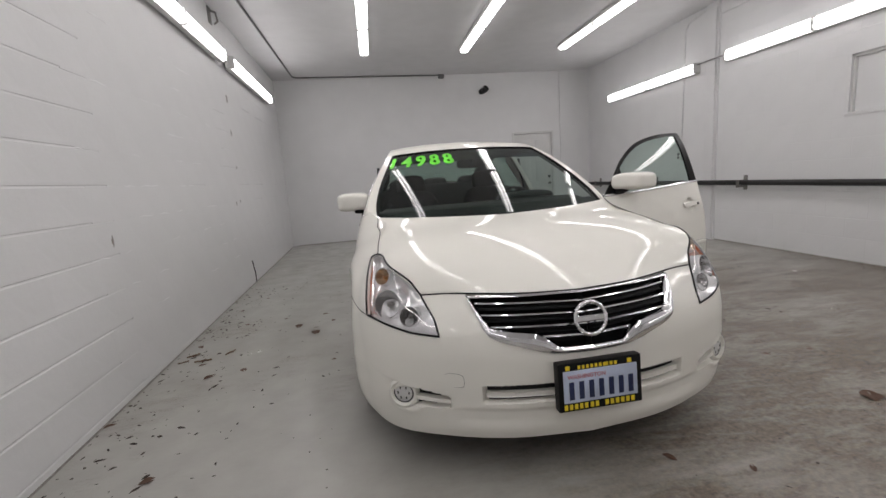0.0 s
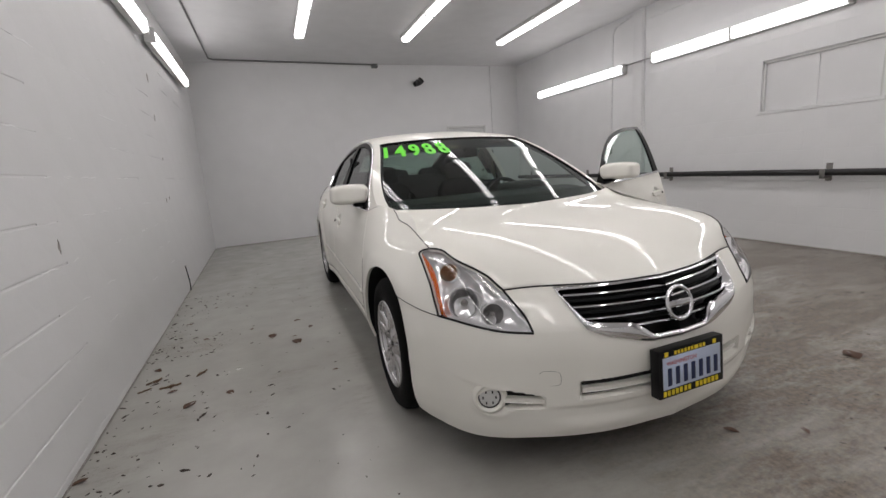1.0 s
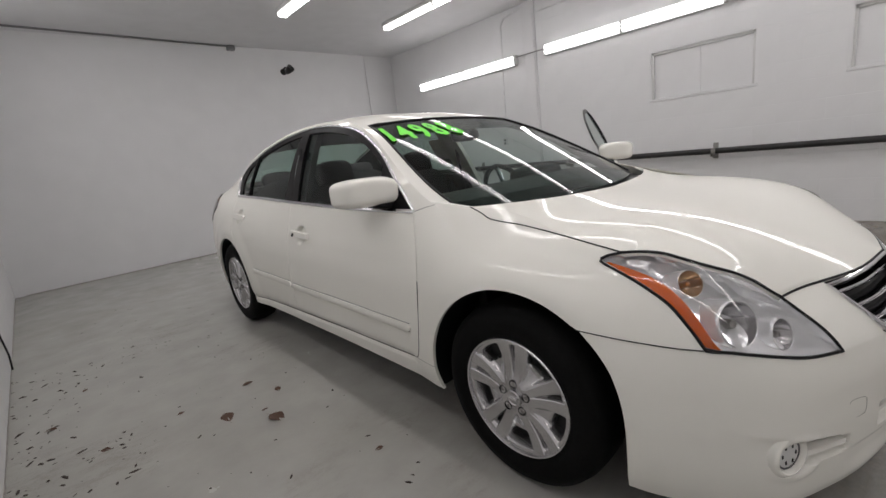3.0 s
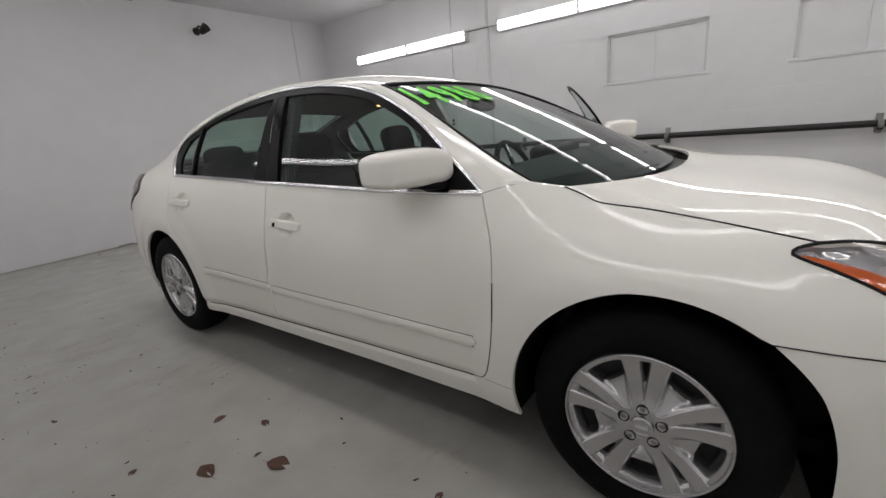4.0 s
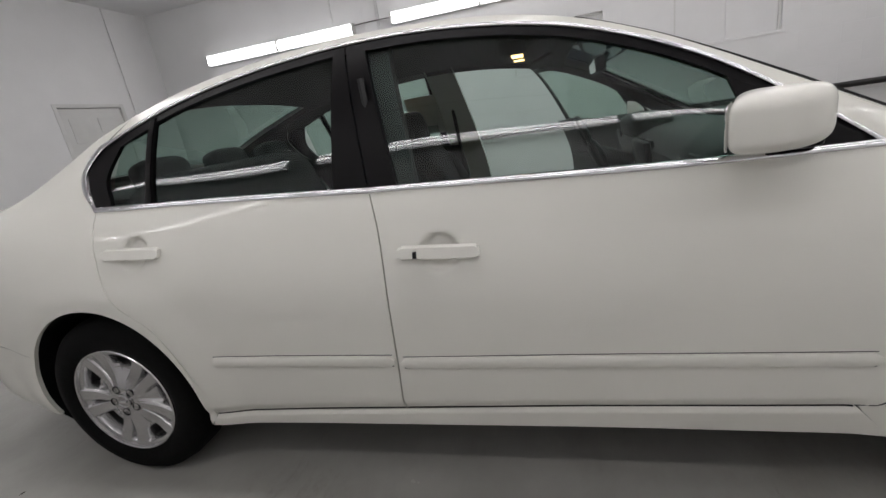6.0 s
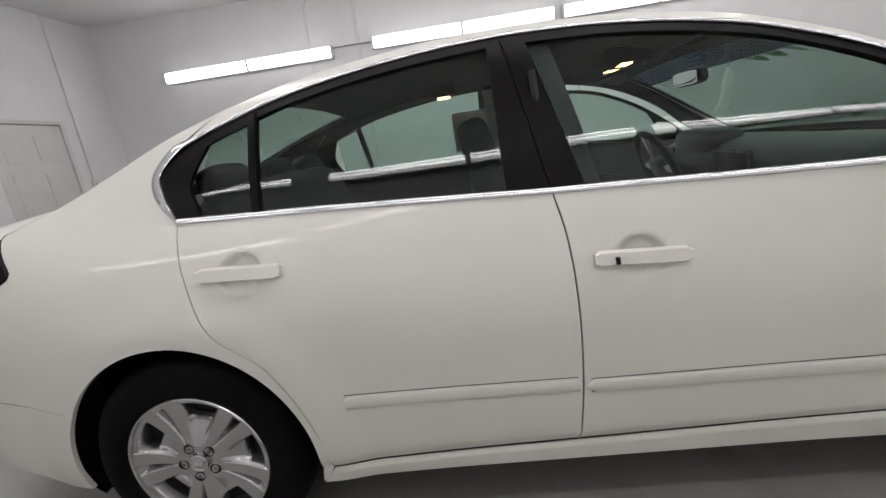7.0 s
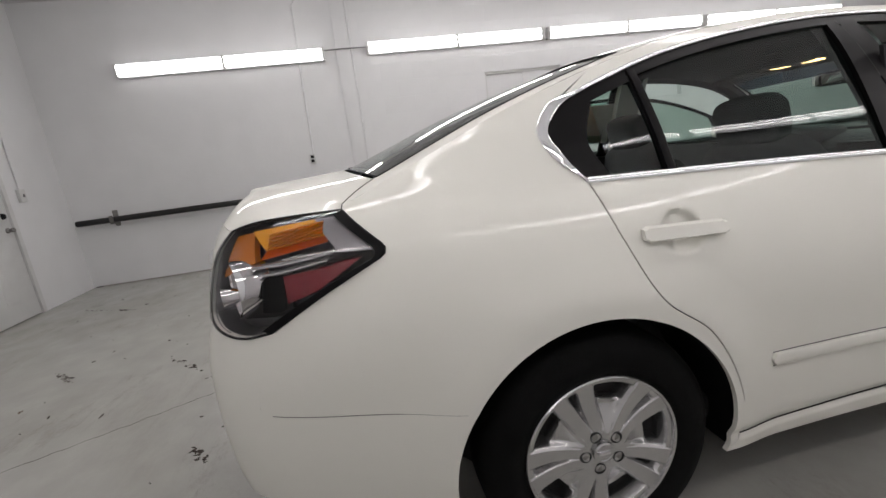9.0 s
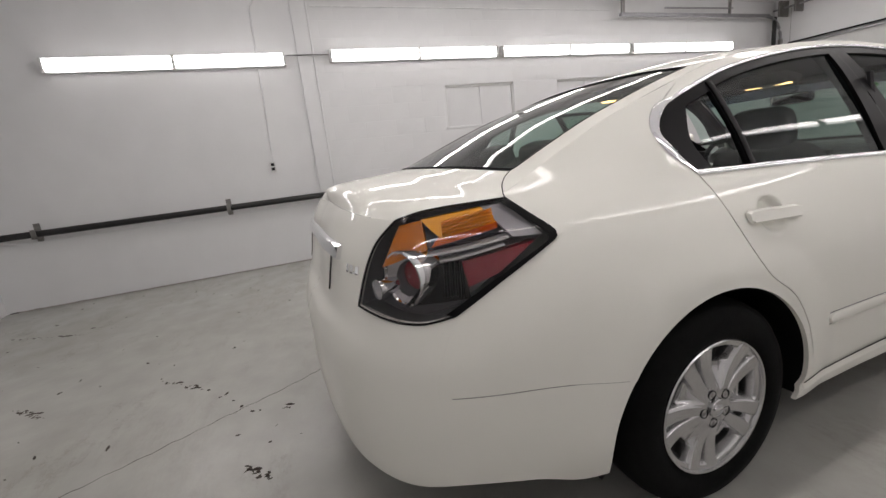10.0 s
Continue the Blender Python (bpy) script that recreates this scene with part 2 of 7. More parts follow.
def cushion(sx, sy, sz, e1=0.45, e2=0.45, n=20, k=28):
    """A rounded, pillow-like block (half sizes), by a superellipsoid."""
    V, F = [], []
    p = lambda c, e: math.copysign(abs(c) ** e, c)  # noqa: E731
    for i in range(n + 1):
        v = -math.pi / 2 + math.pi * i / n
        for j in range(k):
            u = 2 * math.pi * j / k
            V.append((sx * p(math.cos(v), e1) * p(math.cos(u), e2), sy * p(math.cos(v), e1) * p(math.sin(u), e2), sz * p(math.sin(v), e1)))
    for i in range(n):
        for j in range(k):
            F.append((i * k + j, i * k + (j + 1) % k, (i + 1) * k + (j + 1) % k, (i + 1) * k + j))
    return np.array(V), F


def lathe(profile, n=48, axis="x"):
    """A turned shape: profile of (along, radius) about an axis."""
    V, F = [], []
    for h, r in profile:
        for j in range(n):
            c, s = r * math.cos(2 * math.pi * j / n), r * math.sin(2 * math.pi * j / n)
            V.append({"x": (h, c, s), "y": (c, h, s), "z": (c, s, h)}[axis])
    for i in range(len(profile) - 1):
        for j in range(n):
            q = (i * n + j, i * n + (j + 1) % n, (i + 1) * n + (j + 1) % n, (i + 1) * n + j)
            F.append(q if axis != "y" else tuple(reversed(q)))
    return np.array(V, float), F


def tube(points, r, n=10, closed=False):
    """A round bar along a line of points."""
    P = np.array(points, float)
    V, F = [], []
    for i, p in enumerate(P):
        a = P[(i + 1) % len(P)] if closed or i + 1 < len(P) else P[i]
        b = P[i - 1] if closed or i else P[i]
        d = Vector(a - b).normalized()
        side = d.cross(Vector((0, 0, 1)) if abs(d.z) < 0.9 else Vector((0, 1, 0))).normalized()
        up = side.cross(d)
        V += [tuple(Vector(p) + r * (math.cos(2 * math.pi * j / n) * side + math.sin(2 * math.pi * j / n) * up)) for j in range(n)]
    m = len(P)
    for i in range(m if closed else m - 1):
        k = (i + 1) % m
        F += [(i * n + j, i * n + (j + 1) % n, k * n + (j + 1) % n, k * n + j) for j in range(n)]
    if not closed:
        F += [tuple(range(n - 1, -1, -1)), tuple((m - 1) * n + j for j in range(n))]
    return np.array(V), F


def pchip(xs, ys):
    """A smooth curve through points that doesn't overshoot."""
    x, y = np.array(xs, float), np.array(ys, float)
    h, d = np.diff(x), np.diff(y) / np.diff(x)
    m = np.zeros(len(x))
    for i in range(1, len(x) - 1):
        if d[i - 1] * d[i] > 0:
            w1, w2 = 2 * h[i] + h[i - 1], h[i] + 2 * h[i - 1]
            m[i] = (w1 + w2) / (w1 / d[i - 1] + w2 / d[i])
    m[0], m[-1] = d[0], d[-1]

    def f(t):
        t = np.asarray(t, float)
        i = np.clip(np.searchsorted(x, t) - 1, 0, len(x) - 2)
        s = np.clip((t - x[i]) / h[i], -0.5, 1.5)
        return (2 * s**3 - 3 * s**2 + 1) * y[i] + (s**3 - 2 * s**2 + s) * h[i] * m[i] + (3 * s**2 - 2 * s**3) * y[i + 1] + (s**3 - s**2) * h[i] * m[i + 1]

    return f


def curve(*pts, smooth=True):
    """A curve u in 0..1 through points, by length."""
    P = np.array(pts, float)
    L = np.r_[0, np.cumsum(np.linalg.norm(np.diff(P, axis=0), axis=1))]
    L /= L[-1]
    if not smooth or len(P) == 2:
        return lambda u: np.stack([np.interp(u, L, P[:, k]) for k in range(P.shape[1])], -1)
    n = len(P)
    T = np.zeros_like(P)
    for i in range(n):
        a, b = max(i - 1, 0), min(i + 1, n - 1)
        T[i] = (P[b] - P[a]) / (L[b] - L[a])

    def f(u):
        u = np.asarray(u, float)
        i = np.clip(np.searchsorted(L, u) - 1, 0, n - 2)
        h = (L[i + 1] - L[i])[..., None]
        s = ((u - L[i])[..., None]) / h
        return (2 * s**3 - 3 * s**2 + 1) * P[i] + (s**3 - 2 * s**2 + s) * h * T[i] + (3 * s**2 - 2 * s**3) * P[i + 1] + (s**3 - s**2) * h * T[i + 1]

    return f


def chain(*curves):
    """Curves one after the other, by their lengths."""
    u = np.linspace(0, 1, 60)
    pts = np.concatenate([c(u) if i == 0 else c(u)[1:] for i, c in enumerate(curves)])
    return curve(*pts, smooth=False)


def coons(b, t, l, r, n, m):
    """The grid of points between four edges: bottom and top (u), left and right (v)."""
    u, v = np.linspace(0, 1, n + 1), np.linspace(0, 1, m + 1)
    B, T, L, R = b(u)[:, None], t(u)[:, None], l(v)[None], r(v)[None]
    U, W = u[:, None, None], v[None, :, None]
    return (1 - W) * B + W * T + (1 - U) * L + U * R - ((1 - U) * (1 - W) * B[:1] + U * (1 - W) * B[-1:] + (1 - U) * W * T[:1] + U * W * T[-1:])


def sheet(P, skirt=0.0, inward=None):
    """Faces over a grid of points; skirt: its edge is turned in by that much, along inward (one way a point)."""
    n, m = P.shape[0] - 1, P.shape[1] - 1
    idx = np.arange((n + 1) * (m + 1)).reshape(n + 1, m + 1)
    V = P.reshape(-1, 3)
    F = [(idx[i, j], idx[i + 1, j], idx[i + 1, j + 1], idx[i, j + 1]) for i in range(n) for j in range(m)]
    c = P[n // 2, m // 2]
    e1, e2 = P[min(n // 2 + 1, n), m // 2] - c, P[n // 2, min(m // 2 + 1, m)] - c
    way = inward if inward is not None else None
    if skirt and way is not None:
        ring = [idx[i, 0] for i in range(n)] + [idx[n, j] for j in range(m)] + [idx[i, m] for i in range(n, 0, -1)] + [idx[0, j] for j in range(m, 0, -1)]
        W = way.reshape(-1, 3)
        V = np.concatenate([V, [V[i] + skirt * W[i] for i in ring]])
        k, base = len(ring), (n + 1) * (m + 1)
        F += [(ring[(j + 1) % k], ring[j], base + j, base + (j + 1) % k) for j in range(k)]
    nrm = np.cross(e1, e2)
    return V, F, nrm


# ---- the room ----
XL, XR, YB, YF, ZC = -2.24, 4.04, 6.70, -5.3, 3.2
LEAN_L = radians(1.6)  # the block wall stands a little askew to the car


def wall_sheet(a0, a1, z0, z1, holes, thick):
    """A wall in its own plane (along, height), front face at depth 0, with openings that go through it."""
    A = sorted({a0, a1, *[h[0] for h in holes], *[h[1] for h in holes]})
    Z = sorted({z0, z1, *[h[2] for h in holes], *[h[3] for h in holes]})
    solid = {}
    for i in range(len(A) - 1):
        for j in range(len(Z) - 1):
            ca, cz = (A[i] + A[i + 1]) / 2, (Z[j] + Z[j + 1]) / 2
            solid[i, j] = not any(h[0] < ca < h[1] and h[2] < cz < h[3] for h in holes)
    V, F, at = [], [], {}

    def vid(i, j, d):
        if (i, j, d) not in at:
            at[i, j, d] = len(V)
            V.append((A[i], d * thick, Z[j]))
        return at[i, j, d]

    for (i, j), full in solid.items():
        if not full:
            continue
        F.append((vid(i, j, 0), vid(i + 1, j, 0), vid(i + 1, j + 1, 0), vid(i, j + 1, 0)))
        F.append((vid(i, j, 1), vid(i, j + 1, 1), vid(i + 1, j + 1, 1), vid(i + 1, j, 1)))
        for di, dj, p, q in ((-1, 0, (i, j + 1), (i, j)), (1, 0, (i + 1, j), (i + 1, j + 1)), (0, -1, (i, j), (i + 1, j)), (0, 1, (i + 1, j + 1), (i, j + 1))):
            if not solid.get((i + di, j + dj), False):
                F.append((vid(*q, 0), vid(*p, 0), vid(*p, 1), vid(*q, 1)))
    return np.array(V, float), F


def structure(name, VF, material, label, sharp=30):
    return tagged(part(name, VF, material, None, label, sharp), category=name.split("_")[0], kind="structure")


structure("floor", box(-3.2, 4.4, YF - 0.3, YB + 0.3, -0.2, 0.0), FLOOR, "worn grey painted concrete floor with stains")
structure("ceiling", box(-3.2, 4.4, YF - 0.3, YB + 0.3, ZC, ZC + 0.15), CEIL, "smooth white painted ceiling of the bay")
WINS = [(0.385, 1.465, 1.50, 2.055), (-1.47, -0.38, 1.50, 2.055)]
# in the wall's own plane "along" runs to +y on the right wall seen from inside
right = wall_sheet(YF, YB, 0.0, ZC, WINS, 0.22)
structure("wall_east", (np.stack([XR + right[0][:, 1], right[0][:, 0], right[0][:, 2]], -1), [tuple(reversed(f)) for f in right[1]]), WALL, "white painted concrete block wall with blocked-up windows")
back = wall_sheet(-3.0, XR, 0.0, ZC, [(2.33, 3.17, 0.0, 1.94)], 0.2)
structure("wall_north", (np.stack([back[0][:, 0], YB + back[0][:, 1], back[0][:, 2]], -1), back[1]), WALL, "smooth white painted end wall")
structure("wall_west", moved(box(-0.22, 0.0, -7.0, 7.4, 0.0, ZC), XL + 0.012, 0, 0, 0, 0, 1.6), WALL, "white painted concrete block wall")
front = wall_sheet(-3.0, XR, 0.0, ZC, [(-1.6, 3.78, 0.0, 2.41)], 0.2)
structure("wall_south", (np.stack([front[0][:, 0], YF - front[0][:, 1], front[0][:, 2]], -1), [tuple(reversed(f)) for f in front[1]]), WALL, "white painted wall round the garage door")


# ---- fluorescent lights ----
def light_fixture(length=2.3, width=0.135, deep=0.098):
    """A wraparound strip light that lies along y, its back at z = 0, hanging down; two lenses end to end."""
    ob = thing("fluorescent_light", "lit white wraparound fluorescent strip light", "ceiling light")
    part("base_channel", box(-width / 2 - 0.004, width / 2 + 0.004, -length / 2, length / 2, -0.052, 0.0, 0.003), TRIM, ob, "white enamelled metal channel")
    for s in (-1, 1):
        V, F = [], []
        prof = [(math.cos(math.pi * (1 - i / 12)), math.sin(math.pi * i / 12)) for i in range(13)]
        y0, y1 = sorted((s * 0.018, s * (length / 2 - 0.01)))
        for y, k in ((y0, 0.9), (y0 + 0.015, 1.0), (y1 - 0.015, 1.0), (y1, 0.9)):
            V += [(width / 2 * k * math.copysign(abs(c) ** 0.6, c), y, -0.050 - (deep - 0.050) * k * abs(t) ** 0.6) for c, t in prof]
        n = len(prof)
        F = [(i * n + j, (i + 1) * n + j, (i + 1) * n + j + 1, i * n + j + 1) for i in range(3) for j in range(n - 1)]
        F += [tuple(range(n)), tuple(3 * n + j for j in range(n - 1, -1, -1))]
        part("lens", (np.array(V), F), TUBES, ob, "glowing ribbed plastic lens")
    for y in (-length / 2 - 0.008, -0.015, length / 2 - 0.022):
        part("end_cap", box(-width / 2 - 0.003, width / 2 + 0.003, y, y + 0.030, -deep - 0.004, -0.004, 0.006), TRIM, ob)
    return ob


fixture = light_fixture()
fixture.matrix_basis = pose(-0.655, 3.72, ZC)
tagged(fixture, group="strip lights")
for cx in (-0.655, 0.93, 2.60):
    for cy in (3.72, 1.38, -0.96, -3.30):
        if (cx, cy) != (-0.655, 3.72):
            copy_thing(fixture, pose(cx, cy, ZC))
for cy, z in ((4.63, 2.43), (1.805, 2.455), (-0.58, 2.455), (-2.945, 2.45)):
    copy_thing(fixture, pose(XR, cy, z, 0, 90, 0))
for cy in (4.50, 1.93, -0.43, -2.79):
    copy_thing(fixture, pose(XL + 0.045 - cy * math.tan(LEAN_L), cy, 2.665, 0, -90, 1.6))


# ---- the car: its outer skin as one function ----
# plan outline at bumper height, from the middle of the nose round the side to the middle of the tail
PLAN = [(0, -0.915), (0.30, -0.878), (0.53, -0.798), (0.732, -0.680), (0.840, -0.50), (0.881, -0.27), (0.890, 0.05), (0.892, 0.6), (0.897, 1.5),
        (0.894, 2.4), (0.886, 2.85), (0.862, 3.20), (0.812, 3.48), (0.712, 3.68), (0.53, 3.785), (0.28, 3.83), (0, 3.842)]
_u = np.linspace(0, 1, 3000)
_p = curve(*PLAN)(_u)
_p[0, 0] = _p[-1, 0] = 0
_arc = np.r_[0, np.cumsum(np.linalg.norm(np.diff(_p, axis=0), axis=1))]
_arc += 1.5 - np.interp(1.5, _p[:, 1], _arc)
_t = np.gradient(_p, axis=0)
_t[0], _t[-1] = (1, 0), (-1, 0)
_t /= np.linalg.norm(_t, axis=1)[:, None]
_n = np.stack([_t[:, 1], -_t[:, 0]], -1)
A_NOSE, A_TAIL = _arc[0], _arc[-1]


def ay(y):
    """The girth coordinate of a place on the flank, from y."""
    return np.interp(y, _p[:, 1], _arc)


def ax(x):
    """The girth coordinate on the nose, from x."""
    k = _p[:, 1] < 0.3
    return np.interp(x, _p[k, 0], _arc[k])


def at_tail(x):
    k = np.where(_p[:, 1] > 3.0)[0][::-1]
    return np.interp(x, _p[k, 0], _arc[k])


# how far the skin lies inside that outline, by height, at stations along the girth
STATIONS = [
    (A_NOSE, (0.17, 0.21, 0.28, 0.36, 0.46, 0.54, 0.60, 0.66, 0.71, 0.80), (0.028, 0.012, 0.003, 0.0, 0.0, 0.01, 0.03, 0.065, 0.105, 0.24)),
    (ax(0.55), (0.17, 0.21, 0.28, 0.38, 0.48, 0.57, 0.64, 0.70, 0.76, 0.85), (0.026, 0.012, 0.004, 0.0, 0.0, 0.016, 0.058, 0.108, 0.170, 0.30)),
    (ay(-0.55), (0.17, 0.24, 0.32, 0.50, 0.60, 0.66, 0.72, 0.77, 0.81, 0.86, 0.92), (0.028, 0.009, 0.0, 0.002, 0.012, 0.030, 0.060, 0.095, 0.132, 0.20, 0.31)),
    (ay(-0.28), (0.17, 0.24, 0.32, 0.50, 0.62, 0.70, 0.76, 0.80, 0.84, 0.90), (0.030, 0.008, 0.0, 0.004, 0.021, 0.043, 0.077, 0.107, 0.150, 0.235)),
    (ay(0.06), (0.17, 0.24, 0.35, 0.50, 0.65, 0.72, 0.78, 0.82, 0.86, 0.90, 0.98), (0.05, 0.022, 0.005, 0.0, 0.006, 0.022, 0.055, 0.087, 0.133, 0.190, 0.315)),
    (ay(0.48), (0.17, 0.24, 0.34, 0.47, 0.62, 0.75, 0.85, 0.93, 1.0, 1.12, 1.25, 1.42), (0.055, 0.03, 0.006, 0.0, 0.004, 0.022, 0.050, 0.082, 0.118, 0.182, 0.262, 0.385)),
    (ay(1.65), (0.17, 0.24, 0.30, 0.36, 0.50, 0.65, 0.75, 0.85, 0.93, 0.98, 1.10, 1.25, 1.35, 1.42), (0.06, 0.028, 0.018, 0.006, 0.0, 0.007, 0.025, 0.056, 0.090, 0.114, 0.166, 0.240, 0.302, 0.360)),
    (ay(2.74), (0.17, 0.24, 0.36, 0.50, 0.72, 0.82, 0.90, 0.96, 1.012, 1.12, 1.25, 1.42), (0.06, 0.028, 0.005, 0.0, 0.008, 0.030, 0.062, 0.098, 0.138, 0.196, 0.280, 0.40)),
    (ay(3.25), (0.17, 0.24, 0.36, 0.50, 0.65, 0.75, 0.85, 0.93, 0.98, 1.03, 1.08, 1.20), (0.07, 0.03, 0.006, 0.0, 0.003, 0.015, 0.042, 0.076, 0.11, 0.16, 0.22, 0.36)),
    (at_tail(0.715), (0.17, 0.24, 0.36, 0.50, 0.62, 0.70, 0.76, 0.85, 0.95, 1.01, 1.06, 1.12), (0.085, 0.035, 0.008, 0.0, 0.004, 0.016, 0.03, 0.05, 0.085, 0.125, 0.19, 0.30)),
    (A_TAIL, (0.17, 0.24, 0.36, 0.48, 0.60, 0.68, 0.74, 0.80, 0.92, 1.0, 1.05, 1.12), (0.085, 0.03, 0.005, 0.0, 0.0, 0.02, 0.06, 0.078, 0.095, 0.13, 0.18, 0.30)),
]
_sa = np.array([s[0] for s in STATIONS])
_sf = [pchip(s[1], s[2]) for s in STATIONS]
AXLE_F, AXLE_R, HUB, TYRE = 0.0, 2.776, 0.326, 0.328


def inset(a, z):
    vals = np.stack([f(z) for f in _sf])
    i = np.clip(np.searchsorted(_sa, a) - 1, 0, len(_sa) - 2)
    k = np.arange(len(a))

    def tan(j):
        p, q = np.clip(j - 1, 0, None), np.clip(j + 1, None, len(_sa) - 1)
        return (vals[q, k] - vals[p, k]) / (_sa[q] - _sa[p])

    h = _sa[i + 1] - _sa[i]
    s = np.clip((a - _sa[i]) / h, 0, 1)
    return (2 * s**3 - 3 * s**2 + 1) * vals[i, k] + (s**3 - 2 * s**2 + s) * h * tan(i) + (3 * s**2 - 2 * s**3) * vals[i + 1, k] + (s**3 - s**2) * h * tan(i + 1)


def step(x, lo, hi):
    s = np.clip((x - lo) / (hi - lo), 0, 1)
    return s * s * (3 - 2 * s)


def skin(AZ, out=0.0):
    """Points of the outer skin for girth and height pairs (any shape), lifted by out; and the ways out."""
    shape = AZ.shape[:-1]
    a, z = AZ[..., 0].ravel(), AZ[..., 1].ravel()
    x, y = np.interp(a, _arc, _p[:, 0]), np.interp(a, _arc, _p[:, 1])
    nx, ny = np.interp(a, _arc, _n[:, 0]), np.interp(a, _arc, _n[:, 1])
    d = -inset(a, z) + (out.ravel() if np.ndim(out) else out)
    for yc in (AXLE_F, AXLE_R):  # flared wheel arches
        r = np.hypot(y - yc, z - HUB)
        d = d + 0.0135 * step(r, 0.55, 0.405) * step(abs(nx), 0.4, 0.8)
    d = d - 0.009 * step(y, 0.50, 1.25) * step(y, 2.45, 1.95) * step(z, 1.0, 0.82)  # slim waist along the doors
    # the doors tuck in above the rounded top of the sill
    seam_z = np.interp(y, [0.53, 1.684, 2.372], [0.330, 0.300, 0.283])
    tuck = np.where(z > seam_z, step(z, seam_z + 0.036, seam_z - 0.006), step(z, seam_z - 0.020, seam_z + 0.003))
    d = d - 0.013 * tuck * step(y, 0.455, 0.56) * step(y, 2.46, 2.36)
    P = np.stack([x + nx * d, y + ny * d, z], -1)
    return P.reshape(*shape, 3), np.stack([nx, ny, 0 * nx], -1).reshape(*shape, 3)


def panel(b, t, l, r, n, m, out=0.0, skirt=0.014, press=None):
    """A sheet of bodywork on the +x side between four edges in (girth, height), with its edges turned in."""
    AZ = coons(b, t, l, r, n, m)
    P, N = skin(AZ, out + (press(AZ) if press else 0.0))
    V, F, nrm = sheet(P, skirt, -N)
    if np.dot(nrm, N[n // 2, m // 2]) < 0:
        F = [tuple(reversed(f)) for f in F]
    return V, F


def yz(*pts, smooth=True):
    """A curve on the flank, given as (y, z) points."""
    return curve(*[(float(ay(y)), z) for y, z in pts], smooth=smooth)


def az(*pts, smooth=True):
    return curve(*pts, smooth=smooth)


def cut(c, u0, u1):
    return lambda u: c(u0 + (u1 - u0) * np.asarray(u, float))


def arch(yc, r, t0, t1, ks=1.0):
    """A wheel-arch edge: angles in degrees from straight back, over the top."""
    t = np.radians(np.linspace(t0, t1, 40))
    return curve(*[(float(ay(yc + r * math.cos(q))), HUB + r * ks * math.sin(q)) for q in t], smooth=False)


def band(line, half, rise, n=80, taper=0.0, sink=0.004, blunt=0.25, rounded=False):
    """A raised strip along a line on the skin: rounded top, half as wide as asked on each side."""
    u = np.linspace(0, 1, n + 1)
    C = line(u)
    T = np.gradient(C, axis=0)
    T /= np.linalg.norm(T, axis=1)[:, None]
    Nn = np.stack([-T[:, 1], T[:, 0]], -1)
    w = np.full(n + 1, half) * (np.clip(np.minimum(u, 1 - u) / taper, blunt, 1) if taper else 1)
    rows = []
    flat = ((-1, -sink), (-0.98, rise * 0.75), (-0.8, rise), (0.8, rise), (0.98, rise * 0.75), (1, -sink))
    bowed = [(-1, -sink)] + [(-math.cos(math.pi * q / 10), rise * math.sin(math.pi * q / 10)) for q in range(11)] + [(1, -sink)]
    for k, h in bowed if rounded else flat:
        rows.append(skin(C + Nn * (k * w)[:, None], h)[0])
    P = np.stack(rows, 1)
    V, F, nrm = sheet(P)
    m = P.shape[1]
    F += [tuple(range(m)), tuple(n * m + j for j in range(m - 1, -1, -1))]
    _, Nw = skin(C[n // 2][None], 0.0)
    return (V, F) if np.dot(nrm, Nw[0]) > 0 else (V, [tuple(reversed(f)) for f in F])


car = thing("car", "white four-door saloon car with one front door open", "car")

# edges shared by neighbouring panels, on the flank
GAP = 0.0022
ARCH_Y, F_ARCH, R_ARCH = -0.016, 0.389, 0.375
hood_back = [(0.264, 0.950), (0.212, 0.929), (0.160, 0.907), (0.03, 0.889), (-0.12, 0.867), (-0.25, 0.846), (-0.335, 0.831)]
lamp_top_pts = [(float(ay(-0.335)), 0.831), (float(ay(-0.395)), 0.835), (float(ay(-0.47)), 0.831), (float(ay(-0.565)), 0.808), (float(ax(0.70)), 0.758), (float(ax(0.635)), 0.711)]
hood_edge_pts = [(float(ay(y)), z) for y, z in hood_back] + lamp_top_pts[1:]
lamp_side = [(-0.560, 0.622), (-0.526, 0.674), (-0.485, 0.720), (-0.426, 0.754), (-0.363, 0.780), (-0.296, 0.803), (-0.281, 0.811), (-0.294, 0.821), (-0.335, 0.831)]
tail_side = [(3.545, 0.772), (3.436, 0.836), (3.353, 0.877), (3.286, 0.908), (3.266, 0.918), (3.258, 0.928), (3.261, 0.938), (3.273, 0.949), (3.32, 0.988), (3.362, 1.024)]
door_front = [(0.530, 0.333), (0.486, 0.345), (0.462, 0.385), (0.440, 0.50), (0.434, 0.68), (0.446, 0.80), (0.492, 0.938)]
b_seam = [(1.680, 0.303), (1.665, 0.50), (1.662, 0.72), (1.670, 0.86), (1.690, 0.968)]
door_rear = [(2.372, 0.286), (2.400, 0.45), (2.485, 0.615), (2.615, 0.725), (2.682, 0.87), (2.722, 1.010)]
belt_f = [(0.492, 0.938), (1.0, 0.946), (1.690, 0.968)]
belt_r = [(1.690, 0.968), (2.2, 0.992), (2.722, 1.010)]
dlo_top = [(0.492, 0.938), (0.65, 1.066), (0.79, 1.168), (0.93, 1.244), (1.11, 1.315), (1.30, 1.358), (1.53, 1.386), (1.78, 1.394), (2.05, 1.378), (2.37, 1.330), (2.61, 1.262), (2.755, 1.208)]
